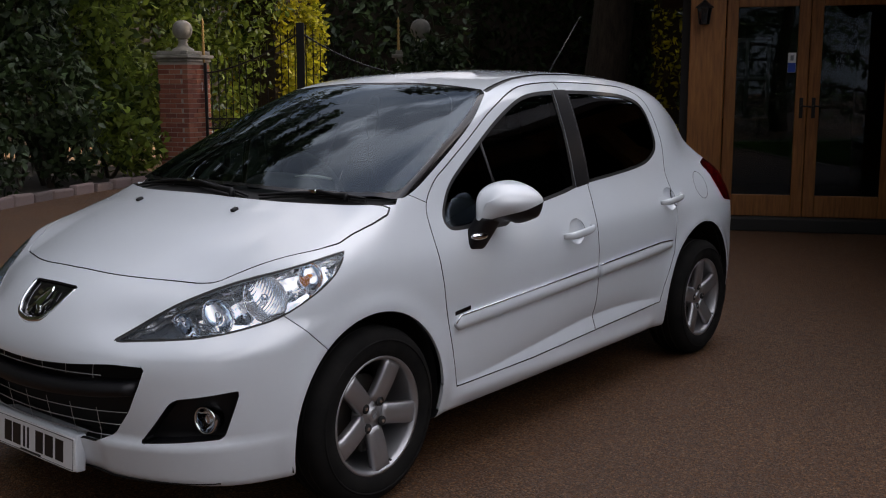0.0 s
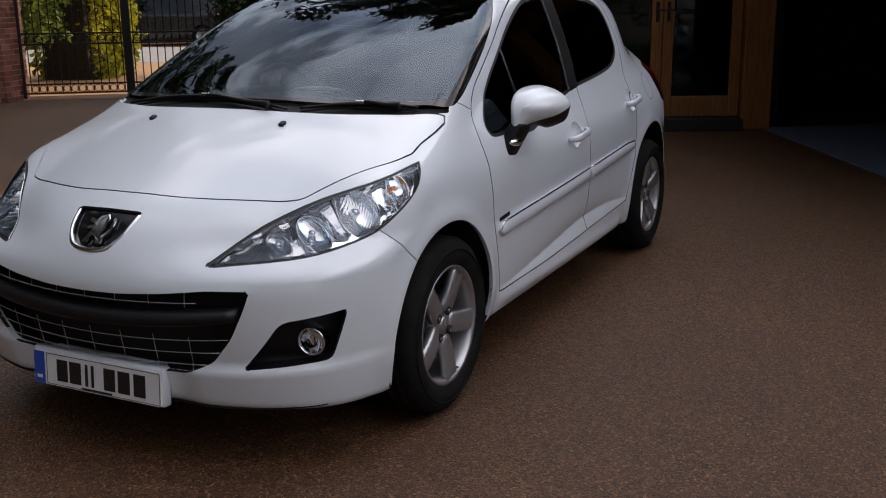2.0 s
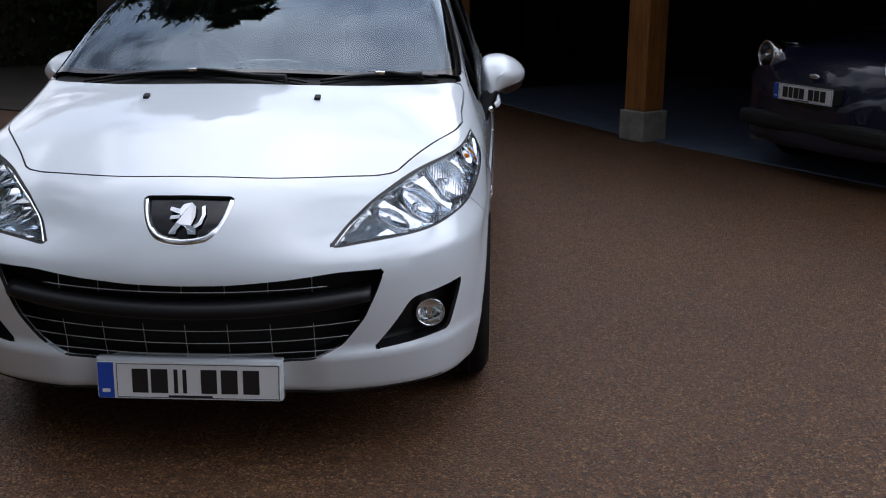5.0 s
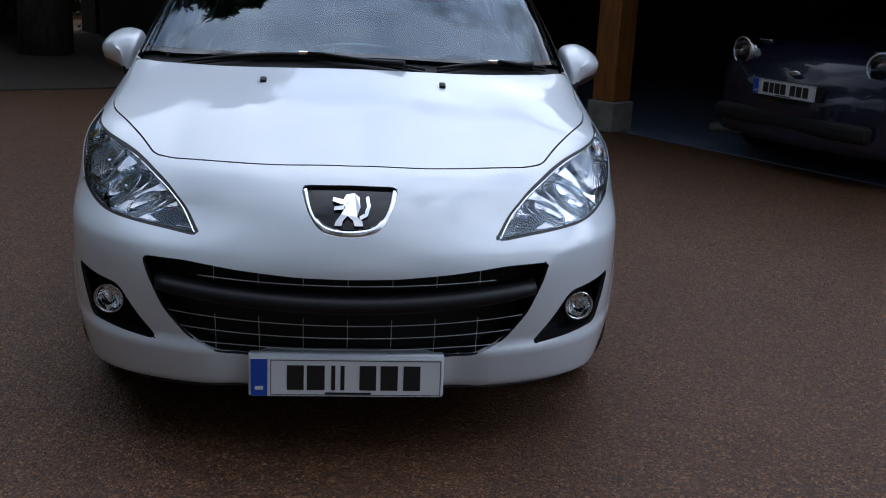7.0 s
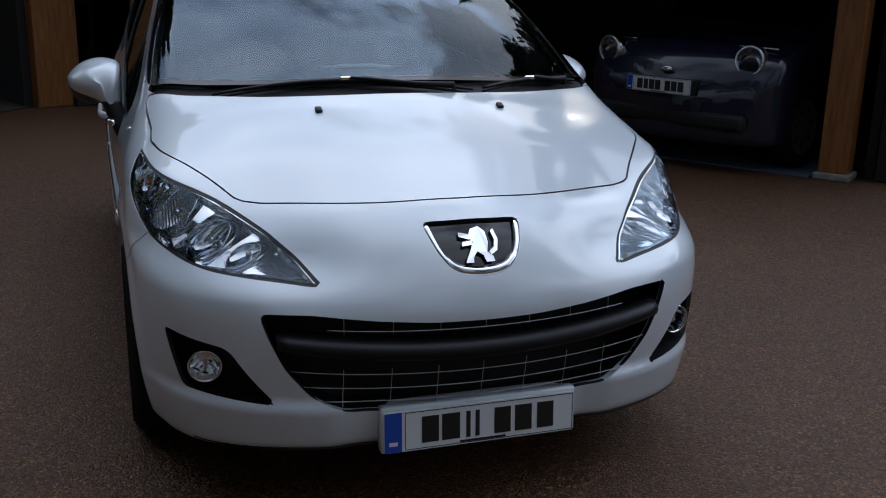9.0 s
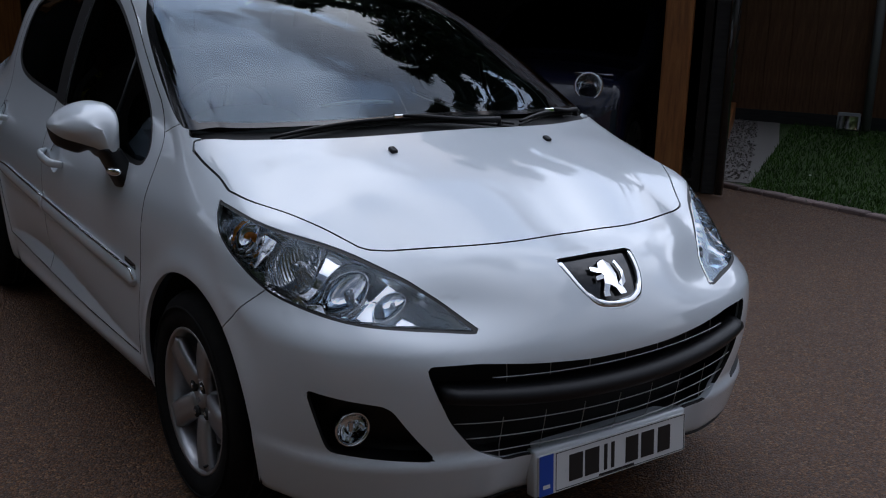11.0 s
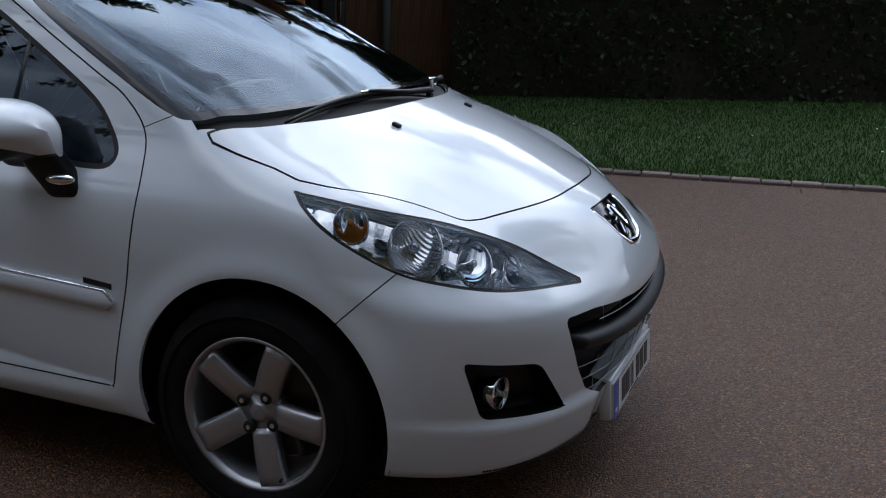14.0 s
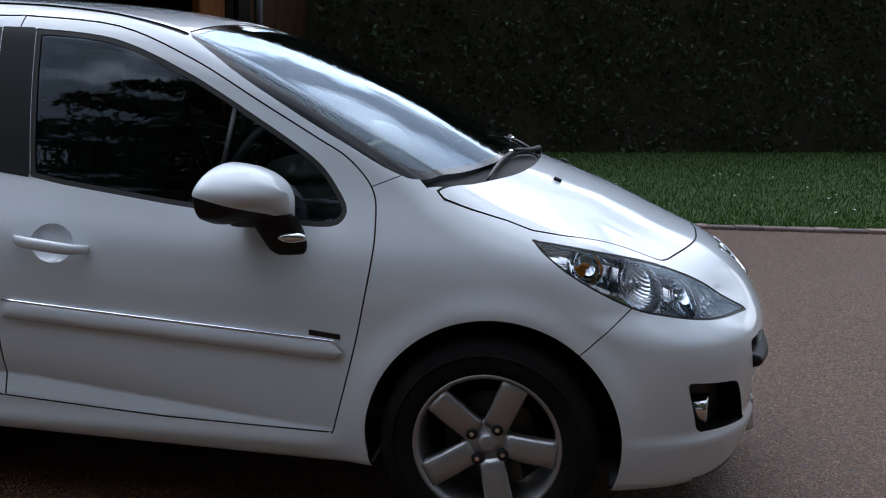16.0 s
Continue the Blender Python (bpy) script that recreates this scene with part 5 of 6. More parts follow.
def raw_mesh(name, verts, tris, mat, flat=True):
    me = bpy.data.meshes.new(name)
    n, m = len(verts), len(tris)
    me.vertices.add(n)
    me.vertices.foreach_set("co", np.ascontiguousarray(verts, np.float32).ravel())
    me.loops.add(3 * m)
    me.loops.foreach_set("vertex_index", np.ascontiguousarray(tris, np.int32).ravel())
    me.polygons.add(m)
    me.polygons.foreach_set("loop_start", np.arange(0, 3 * m, 3, dtype=np.int32))
    me.update(calc_edges=True)
    me.validate()
    me.materials.append(mat)
    return me


RNG = np.random.default_rng(7)


def leaf_mesh(name, at, size, mat, long=1.6, droop=0.2, facing=None):
    """Many small folded leaves, one at each place."""
    n = len(at)
    d = RNG.normal(size=(n, 3)) + (np.array(facing) if facing is not None else 0)
    d[:, 2] -= droop
    d /= np.linalg.norm(d, axis=1, keepdims=True)
    s = np.cross(d, RNG.normal(size=(n, 3)))
    s /= np.linalg.norm(s, axis=1, keepdims=True)
    up = np.cross(d, s)
    k = (size * RNG.uniform(0.55, 1.35, n))[:, None]
    fold = up * k * 0.12
    p = np.stack([at, at + d * k * long * 0.5 + s * k * 0.42 + fold, at + d * k * long, at + d * k * long * 0.5 - s * k * 0.42 + fold], 1).reshape(-1, 3)
    i = np.arange(n) * 4
    return raw_mesh(name, p, np.concatenate([np.stack([i, i + 1, i + 2], 1), np.stack([i, i + 2, i + 3], 1)]), mat)


def clump_points(centres, count, flatten=1.0, shell=0.55):
    """Points scattered near the outsides of lumps (x, y, z, radius)."""
    c = np.array(centres, float)
    w = c[:, 3] ** 2
    pick = RNG.choice(len(c), count, p=w / w.sum())
    d = RNG.normal(size=(count, 3))
    d /= np.linalg.norm(d, axis=1, keepdims=True)
    r = c[pick, 3] * (shell + (1 - shell) * RNG.random(count) ** 0.6) * (1 + 0.16 * np.sin(9 * d[:, 0] + 7 * d[:, 1] + 5 * d[:, 2] + pick))
    p = c[pick, :3] + d * r[:, None] * [1, 1, flatten]
    return p[p[:, 2] > 0.04]


def hedge(name, a, b, height, depth, count, leaf, mat, label, top_wave=0.12, gap=None):
    """A clipped hedge from a to b, with a dark woody core and leaves through its faces."""
    a, b = np.array(a, float), np.array(b, float)
    run = b - a
    length = np.linalg.norm(run)
    run /= length
    nrm = np.array([-run[1], run[0]])
    h = thing(name, None, label, "hedge")
    steps = max(3, int(length / 0.7))
    rows = []
    for k in range(steps + 1):
        q = a + run * length * k / steps
        dd = depth * 0.36 + 0.05 * math.sin(k * 2.1)
        hh = height - 0.22 + 0.08 * math.sin(k * 1.3)
        rows.append([(*(q + nrm * dd), 0), (*(q + nrm * dd * 0.9), hh), (*(q - nrm * dd * 0.9), hh), (*(q - nrm * dd), 0)])
    part("woody_core", sweep(rows, True), SOIL, h)
    u, v, w = RNG.random(count) * length, RNG.random(count), RNG.random(count)
    z = v ** 0.9 * (height + top_wave * np.sin(u * 1.7) + 0.08 * np.sin(u * 5.1))
    side = np.where(w < 0.5, -1, 1) * depth * (0.34 + 0.18 * RNG.random(count) + 0.05 * np.sin(u * 3.1 + z * 4))
    top = RNG.random(count) < 0.16
    side = np.where(top, (RNG.random(count) - 0.5) * depth, side)
    z = np.where(top, height + top_wave * np.sin(u * 1.7) - 0.15 * RNG.random(count), z)
    p = np.concatenate([a + run * u[:, None] + nrm * side[:, None], z[:, None]], 1)
    if gap is not None:
        p = p[~((np.abs(u - gap[0]) < gap[1]) & (z > gap[2]))]
    part("leaves", leaf_mesh("leaves", p, leaf, mat), None, h)
    return h


hedge("hedge", (9.3, 3.5), (15.2, -9.0), 4.2, 1.1, 52000, 0.055, LEAF_HEDGE, "tall dark evergreen hedge behind the lawn")
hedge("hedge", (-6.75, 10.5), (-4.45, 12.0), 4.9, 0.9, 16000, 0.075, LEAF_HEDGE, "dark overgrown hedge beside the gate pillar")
hedge("hedge", (-4.0, 12.3), (0.6, 15.2), 4.2, 0.9, 13000, 0.075, LEAF_HEDGE, "dark overgrown hedge behind the oak house")
hedge("golden_hedge", (-12.25, 10.8), (-12.6, 12.3), 4.3, 1.3, 9000, 0.085, LEAF_GOLD, "golden-green hedge beyond the gate, sunlight put into its leaf colour")
hedge("golden_hedge", (-7.8, 16.0), (-3.6, 16.6), 4.5, 1.2, 7000, 0.09, LEAF_GOLD, "golden hedge seen through a gap, sunlight put into its leaf colour")
hedge("field_hedge", (-30.0, 30.0), (-10.0, 37.0), 7.5, 2.6, 15000, 0.26, LEAF_HEDGE, "far dark wooded hedge beyond the road")
hedge("field_hedge", (-20.0, 8.0), (-31.0, 27.0), 7.5, 2.6, 11000, 0.26, LEAF_HEDGE, "far dark wooded hedge beyond the road")


def shrub(name, centres, count, leaf, mat, label, stems=5):
    s = thing(name, None, label, "shrub")
    c = np.array(centres)
    mid = c[:, :2].mean(0)
    for k in range(stems):
        top = c[k % len(c)]
        foot = (mid[0] + 0.25 * math.cos(k * 2.4), mid[1] + 0.25 * math.sin(k * 2.4), 0.0)
        line = [Vector(foot).lerp(Vector(top[:3].tolist()), t) + Vector((0.06 * math.sin(5 * t + k), 0.06 * math.cos(4 * t + k), 0)) for t in np.linspace(0, 1, 6)]
        part("stem", tube(line, [0.035 * (1 - 0.7 * t) for t in np.linspace(0, 1, 6)], 6), BARK, s)
    part("leaves", leaf_mesh("leaves", clump_points(centres, count), leaf, mat), None, s)


shrub("laurel_shrub", [(-10.6, 6.9, 0.6, 0.55), (-10.7, 6.7, 1.4, 0.6), (-10.9, 6.2, 2.6, 0.8), (-11.0, 5.9, 3.5, 0.75), (-11.3, 6.6, 1.6, 0.9), (-10.2, 6.3, 0.8, 0.5), (-11.3, 5.4, 4.2, 1.0), (-12.3, 7.5, 3.7, 1.1)], 11500, 0.095, LEAF,
      "broad-leaved green shrub beside the brick pillar")
# The kerb shrubs take the darker hedge leaf; its colour carries their shade.
shrub("laurel_shrub", [(-10.2, 5.0, 1.4, 0.9), (-10.3, 4.6, 2.5, 1.0), (-10.7, 5.2, 3.6, 1.1), (-9.9, 5.3, 0.6, 0.5)], 8000, 0.095, LEAF_HEDGE, "broad-leaved green shrub at the kerb, shade put into its leaf colour")
shrub("shade_shrub", [(-9.7, 3.5, 1.5, 1.1), (-10.2, 3.2, 2.9, 1.3), (-9.3, 3.7, 0.55, 0.6), (-10.8, 3.9, 4.2, 1.3)], 9000, 0.085, LEAF_HEDGE, "dense green shrub, shade put into its dark leaf colour")
shrub("shade_shrub", [(-8.9, 2.0, 0.9, 0.9), (-9.4, 1.6, 2.4, 1.4), (-8.6, 2.6, 0.45, 0.5), (-9.9, 1.6, 3.9, 1.4)], 9000, 0.08, LEAF_HEDGE, "dense green shrub, shade put into its dark leaf colour")
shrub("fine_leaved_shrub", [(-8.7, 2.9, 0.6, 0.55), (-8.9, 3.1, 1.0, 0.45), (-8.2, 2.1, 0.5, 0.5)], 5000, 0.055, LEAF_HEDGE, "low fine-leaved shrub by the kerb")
shrub("laurel_shrub", [(-12.2, 8.0, 2.2, 1.3), (-12.4, 8.4, 4.0, 1.4), (-12.2, 9.5, 1.5, 1.1), (-12.3, 9.9, 3.0, 1.2), (-12.6, 9.6, 4.2, 1.2)], 11000, 0.1, LEAF, "green shrub behind the gate")

# Added shrub: its dark leaves stand in for the shade over this pillar.
shrub("shade_shrub", [(-6.75, 9.0, 0.6, 0.55), (-6.85, 9.15, 1.3, 0.5), (-6.7, 9.35, 1.8, 0.4)], 4200, 0.07, LEAF_HEDGE, "added dark shrub standing in for shade on the gate pillar", 3)

# kerbs
kerb = tagged(new("lawn_kerb", None), "row of worn brick kerbs along the lawn", "kerb", kind="structure")
sett_me = bpy.data.meshes.new("kerb_brick")
bm = boxed((0.098, 0.205, 0.09), None, 0.008, 1)
bm.to_mesh(sett_me)
bm.free()
sett_me.materials.append(SETT)
y = 3.0
k = 0
while y > -8.5:
    x = kerb_x(y)
    dx = kerb_x(y - 0.05) - x
    ob = new("kerb_brick", sett_me)
    ob.parent = kerb
    ob.matrix_basis = pose(x + 0.04 + 0.003 * math.sin(k * 2.3), y, -0.016 + 0.003 * math.sin(k * 3.7), 0, 1.5 * math.sin(k), math.degrees(math.atan2(dx, 0.05)) + 0.8 * math.sin(k * 5))
    y -= 0.215 / math.hypot(1, dx / 0.05)
    k += 1
edge_line = spline([(-6.1, -1.6), (-7.3, 1.25), (-8.5, 3.5), (-9.12, 4.6), (-9.9, 6.35), (-10.2, 7.3)], 40, False)
kerb2 = tagged(new("bed_kerb", None), "rough stone kerb along the shrub bed", "kerb", kind="structure")
stone_me = bpy.data.meshes.new("kerb_stone")
bm = boxed((0.13, 0.42, 0.20), None, 0.03, 2)
for q in bm.verts:
    q.co += Vector(noise.noise_vector(q.co * 9)) * 0.018
bm.to_mesh(stone_me)
bm.free()
stone_me.materials.append(SETT)
since = 1.0
for k in range(1, len(edge_line)):
    a, b = edge_line[k - 1], edge_line[k]
    since += np.hypot(*(b - a))
    if since > 0.44:
        since = 0.0
        ob = new("kerb_stone", stone_me)
        ob.parent = kerb2
        ob.matrix_basis = pose(b[0], b[1], 0.02 + 0.015 * math.sin(k), 2 * math.sin(k * 1.7), 3 * math.sin(k * 2.9), math.degrees(math.atan2(b[1] - a[1], b[0] - a[0])) - 90 + 3 * math.sin(k * 4.1))

# grass, daisies and fallen leaves
n = 84000
y = RNG.uniform(-7.5, 5.3, n)
x = np.array([kerb_x(q) for q in y]) + 0.10 + RNG.random(n) ** 1.4 * 7.0
ok = (x < 9.6 + 0.47 * (3.5 - y)) & ~((y > 2.3) & (x < 4.75 + 1.593 * (y - 2.55)))
x, y = x[ok], y[ok]
n = len(x)
ang, h = RNG.uniform(0, 6.283, n), RNG.uniform(0.02, 0.048, n)
tip = np.stack([x + RNG.normal(0, 0.014, n), y + RNG.normal(0, 0.014, n), 0.018 + h], 1)
wd = 0.0055
a = np.stack([x + wd * np.cos(ang), y + wd * np.sin(ang), np.full(n, 0.016)], 1)
b = np.stack([x - wd * np.cos(ang), y - wd * np.sin(ang), np.full(n, 0.016)], 1)
tri = np.arange(3 * n).reshape(-1, 3)
tagged(new("grass", raw_mesh("grass", np.stack([a, b, tip], 1).reshape(-1, 3), tri, GRASS)), "short green grass blades of the lawn", "grass", kind="stuff")
spots = np.stack([RNG.uniform(4.9, 8.5, 26), RNG.uniform(-6, 2.6, 26)], 1)
bm = bmesh.new()
for sx_, sy_ in spots:
    if sx_ > kerb_x(sy_) + 0.15:
        lathe([(0, 0.058), (0.004, 0.058), (0.010, 0.055), (0.012, 0.052)], 8, pose(sx_, sy_, -0.008, 8 * math.sin(sx_ * 9), 8 * math.cos(sy_ * 9)), bm)
tagged(part("daisies", bm, DAISY), "scattered small white daisies in the grass", "daisies", kind="stuff")
fy = RNG.uniform(-6, 2.5, 60)
fallen = np.stack([np.array([kerb_x(q) for q in fy]) + RNG.normal(0.1, 0.25, 60), fy, np.full(60, 0.03)], 1)
tagged(new("fallen_leaves", leaf_mesh("fallen_leaves", fallen, 0.022, STONE, droop=0.0)), "few pale fallen leaves along the lawn kerb", "leaves", kind="stuff")
chips = np.stack([RNG.uniform(0, 1, 2600), RNG.uniform(-0.28, 0.28, 2600)], 1)
cd = np.array([3.95, 3.0])
cp = np.array([4.6, 2.8]) + chips[:, :1] * cd + chips[:, 1:] * np.array([-0.6, 0.8])
tagged(new("loose_chippings", leaf_mesh("loose_chippings", np.concatenate([cp, np.full((2600, 1), 0.03)], 1), 0.026, PEBBLE, 1.0, 0.0)), "loose pale stone chippings", "chippings", kind="stuff")


# ---------------------------------------------------------------- gate and pillars
GATE_A, GATE_B = Vector((-9.92, 7.72, 0)), Vector((-7.42, 9.54, 0))
GWAY = (GATE_B - GATE_A).normalized()
GANG = math.degrees(math.atan2(GWAY.y, GWAY.x))
brick_me = bpy.data.meshes.new("brick")
bm = boxed((0.206, 0.10, 0.063), None, 0.004, 1)
bm.to_mesh(brick_me)
bm.free()
brick_me.materials.append(BRICK)


def gate_pillar(at, label):
    p = thing("gate_pillar", Matrix.Translation(at) @ pose(0, 0, 0, 0, 0, 15), label, "pillar")
    w, high = 0.56, 1.83
    part("mortar_core", boxed((w - 0.012, w - 0.012, high), pose(0, 0, high / 2)), MORTAR, p)
    rows_n = int(high / 0.0745)
    for r in range(rows_n):
        z = 0.037 + r * 0.0745
        for side in range(4):
            for c in range(3):
                off = -w / 2 + 0.105 + c * 0.215 - (0.108 if r % 2 else 0)
                if off > w / 2 - 0.04:
                    continue
                off = max(off, -w / 2 + 0.06)
                ob = new("brick", brick_me)
                ob.parent = p
                scale = min(1.0, 2 * (w / 2 - abs(off)) / 0.206 + 0.02)
                ob.matrix_basis = pose(0, 0, 0, 0, 0, 90 * side) @ pose(off, -w / 2 + 0.048 + 0.0015 * math.sin(r * 7 + c * 5 + side), z, 0, 0, 0.4 * math.sin(r * 3 + c)) @ Matrix.Diagonal((scale, 1, 1, 1))
    bm = bmesh.new()
    for size, z0, h in ((w + 0.04, high, 0.05), (w + 0.11, high + 0.05, 0.055), (w + 0.02, high + 0.105, 0.06)):
        box(bm, (size, size, h), pose(0, 0, z0 + h / 2), 0.012, 2)
    part("cap_stone", bm, STONE, p, "pale stepped stone cap")
    part("ball_finial", lathe([(0.17, high + 0.165), (0.16, high + 0.20), (0.09, high + 0.24), (0.065, high + 0.30), (0.085, high + 0.335), (0.06, high + 0.35)]
                              + [(0.155 * math.sin(a), high + 0.49 - 0.155 * math.cos(a)) for a in np.linspace(0.4, math.pi, 14)], 32), STONE, p, "weathered stone ball", True)
    return p


gate_pillar(GATE_A - GWAY * 0.30, "red brick gate pillar with stone ball")
gate_pillar(GATE_B + GWAY * 0.32, "shaded red brick gate pillar with stone ball")


def gate_leaf(start, way, label):
    """A leaf of iron bars with gilt points and rows of rings; start is the hinge, way runs to the meeting post."""
    span = 1.53
    turn = math.degrees(math.atan2(way.y, way.x))
    g = thing("iron_gate", Matrix.Translation(start) @ pose(0, 0, 0, 0, 0, turn), label, "gate", "pair of iron gates")

    def top_at(s):
        return 1.78 + 0.62 * (s / span) ** 1.6
    for s0, r in ((0.02, 0.022), (span - 0.03, 0.034)):
        part("gate_post", boxed((2 * r, 2 * r, top_at(s0) + 0.02), pose(s0, 0, top_at(s0) / 2 + 0.03), 0.004), IRON, g)
    for z0 in (0.09, 0.22, 0.80, 0.95):
        part("cross_rail", boxed((span - 0.05, 0.022, 0.026), pose(span / 2, 0, z0), 0.003), IRON, g)
    arc = [(s, 0, top_at(s) - 0.12) for s in np.linspace(0.02, span - 0.03, 14)]
    part("top_rail", tube(arc, 0.014, 6), IRON, g)
    n_bars = 13
    for k in range(n_bars):
        s = 0.11 + (span - 0.2) * k / (n_bars - 1)
        hi = top_at(s) + 0.04
        part("gate_bar", tube([(s, 0, 0.09), (s, 0, hi)], 0.0085, 6), IRON, g)
        spear = part("spear_point", lathe([(0, hi + 0.13), (0.012, hi + 0.085), (0.027, hi + 0.055), (0.010, hi + 0.02), (0.018, hi + 0.005), (0.010, hi - 0.012)], 8), GILT, g, "gilt spear point", True)
    for z0 in (0.155, 0.875):
        for k in range(n_bars - 1):
            s = 0.11 + (span - 0.2) * (k + 0.5) / (n_bars - 1)
            ring = [(s + 0.045 * math.cos(a), 0, z0 + 0.048 * math.sin(a)) for a in np.linspace(0, 6.283, 16, endpoint=False)]
            part("ring", tube(ring, 0.006, 5, closed=True), IRON, g)
    return g


gate_leaf(GATE_A + GWAY * 0.02, GWAY, "black iron gate leaf with gilt spear points")
gate_leaf(GATE_B - GWAY * 0.02, -GWAY, "black iron gate leaf with gilt spear points")
part_m = Matrix.Translation(GATE_A) @ pose(0, 0, 0, 0, 0, GANG)
plaque = thing("gate_plaque", part_m @ pose(0.0, -0.02, 1.45), "small white plaque on the gate pillar", "plaque")
part("plaque_board", boxed((0.012, 0.08, 0.14), pose(-0.014, 0.02, 0), 0.002), PLATE, plaque)

# ---------------------------------------------------------------- oak house front
HOUSE = Matrix.Translation((-0.35, 7.70, 0)) @ Matrix.Rotation(math.atan2(0.425, 0.905), 4, "Z")


def oak_beam(name, size, at, label="", category="post", bevel=0.012):
    t = thing(name, HOUSE @ pose(*at), label, category)
    part("timber", box(bmesh.new(), size, pose(0, 0, size[2] / 2), bevel, 2), OAK, t)
    return t


oak_beam("oak_post", (0.34, 0.26, 2.45), (-1.08, 0.0, 0.0), "broad honey-coloured oak post beside glazed doors")
oak_beam("oak_post", (0.30, 0.26, 2.45), (0.87, 0.0, 0.0), "broad honey-coloured oak post beside glazed doors")
oak_beam("oak_beam", (6.2, 0.26, 0.30), (1.7, 0.0, 2.45), "long oak beam over the glazed doors", "beam")
sill = thing("door_step", HOUSE @ pose(-0.1, -0.10, 0), "low dark brick step under the doors", "step")
part("step_block", boxed((1.64, 0.34, 0.125), pose(0, 0.05, 0.0625), 0.01, 2), PLASTER, sill)


def glazed_door(s0, s1, handle_at, label):
    d = thing("glazed_door", HOUSE @ pose(0, 0, 0.13), label, "door", "pair of glazed oak doors")
    mid, w = (s0 + s1) / 2, s1 - s0
    for s in (s0 + 0.055, s1 - 0.055):
        part("stile", boxed((0.11, 0.06, 2.2), pose(s, 0, 1.10), 0.006), OAK, d)
    part("bottom_rail", boxed((w - 0.224, 0.058, 0.215), pose(mid, 0, 0.1085), 0.006), OAK, d)
    part("top_rail", boxed((w - 0.224, 0.058, 0.14), pose(mid, 0, 2.13), 0.006), OAK, d)
    part("pane", boxed((w - 0.2, 0.012, 1.86), pose(mid, 0, 1.14)), GLASS_HOUSE, d, "clear glass pane")
    hnd = part("handle_plate", boxed((0.035, 0.008, 0.2), pose(handle_at, -0.035, 1.08), 0.003), IRON, d)
    part("door_handle", tube([(handle_at, -0.035, 1.10), (handle_at, -0.075, 1.10), (handle_at + 0.09, -0.08, 1.09)], 0.008, 8), IRON, hnd, "", True)


glazed_door(-0.90, -0.112, -0.165, "glazed oak door with a black handle")
glazed_door(-0.106, 0.71, -0.05, "glazed oak door, closed")
notice = thing("window_sticker", HOUSE @ pose(-0.27, -0.012, 1.65), "small blue and white sticker on glass", "sticker")
part("sticker_sheet", boxed((0.075, 0.002, 0.19), None), PLATE, notice)
part("blue_panel", boxed((0.072, 0.002, 0.09), pose(0, -0.0022, -0.048)), PLATE_BLUE, notice)
part("picture_bar", boxed((0.03, 0.002, 0.05), pose(0, -0.0022, 0.045)), GREYPIPE, notice)
lantern = thing("wall_lantern", HOUSE @ pose(-1.12, -0.22, 2.02), "black wall lantern on the oak post", "lantern")
part("lantern_back", boxed((0.08, 0.02, 0.2), pose(0, 0.08, 0.1), 0.004), IRON, lantern)
part("lantern_arm", tube([(0, 0.075, 0.2), (0, 0.0, 0.24), (0, 0.0, 0.2)], 0.008, 6), IRON, lantern)
part("lantern_cap", lathe([(0, 0.24), (0.03, 0.21), (0.085, 0.165), (0.085, 0.155), (0, 0.155)], 6), IRON, lantern)
part("lantern_glass", lathe([(0.065, 0.155), (0.045, 0.0), (0, 0.0)], 6), GLASS_HOUSE, lantern)
for k in range(6):
    a = 2 * math.pi * k / 6
    part("lantern_bar", tube([(0.067 * math.cos(a), 0.067 * math.sin(a), 0.155), (0.047 * math.cos(a), 0.047 * math.sin(a), 0.0)], 0.004, 5), IRON, lantern)


def wall(name, a, b, low, high, thick, mat, label):
    a, b = Vector((*a, 0)), Vector((*b, 0))
    run = b - a
    m = Matrix.Translation((a + b) / 2) @ pose(0, 0, (low + high) / 2, 0, 0, math.degrees(math.atan2(run.y, run.x)))
    return tagged(part(name, boxed((run.length, thick, high - low), m), mat), label, "wall", kind="structure")


hx, hy = Vector((0.905, 0.425, 0)), Vector((-0.425, 0.905, 0))
h0 = Vector((-0.35, 7.70, 0))


def hp(s, d):
    q = h0 + hx * s + hy * d
    return (q.x, q.y)


# Walls and ceilings added to keep daylight out of the house and carport.
wall("wall_house_left", hp(-1.27, 0.0), hp(-1.27, 5.0), 0, 3.0, 0.12, PLASTER, "end wall of the house, near-black to hold the shade")
wall("wall_house_back", hp(-1.3, 5.0), hp(5.5, 5.0), 0, 3.0, 0.12, PLASTER, "back wall of the house, near-black to hold the shade")
wall("wall_house_right", hp(1.1, 0.1), hp(1.1, 7.5), 0, 3.0, 0.12, PLASTER, "inner wall, near-black to hold the shade")
tagged(part("ceiling", slab_of([hp(-1.35, -0.1), hp(1.15, -0.1), hp(1.15, 5.1), hp(-1.35, 5.1)], 2.76, 2.86), PLASTER), "flat house ceiling, near-black to hold the shade", "ceiling", kind="structure")
bm = bmesh.new()
rows = [[(*hp(s, -0.55), 2.72), (*hp(s, 2.6), 4.6), (*hp(s, 5.6), 2.72), (*hp(s, 5.6), 2.62), (*hp(s, 2.6), 4.5), (*hp(s, -0.55), 2.62)] for s in (-1.7, 1.3)]
tagged(part("house_roof", sweep(rows, True), ROOFING), "brown tiled pitched roof of the house", "roof", kind="structure")
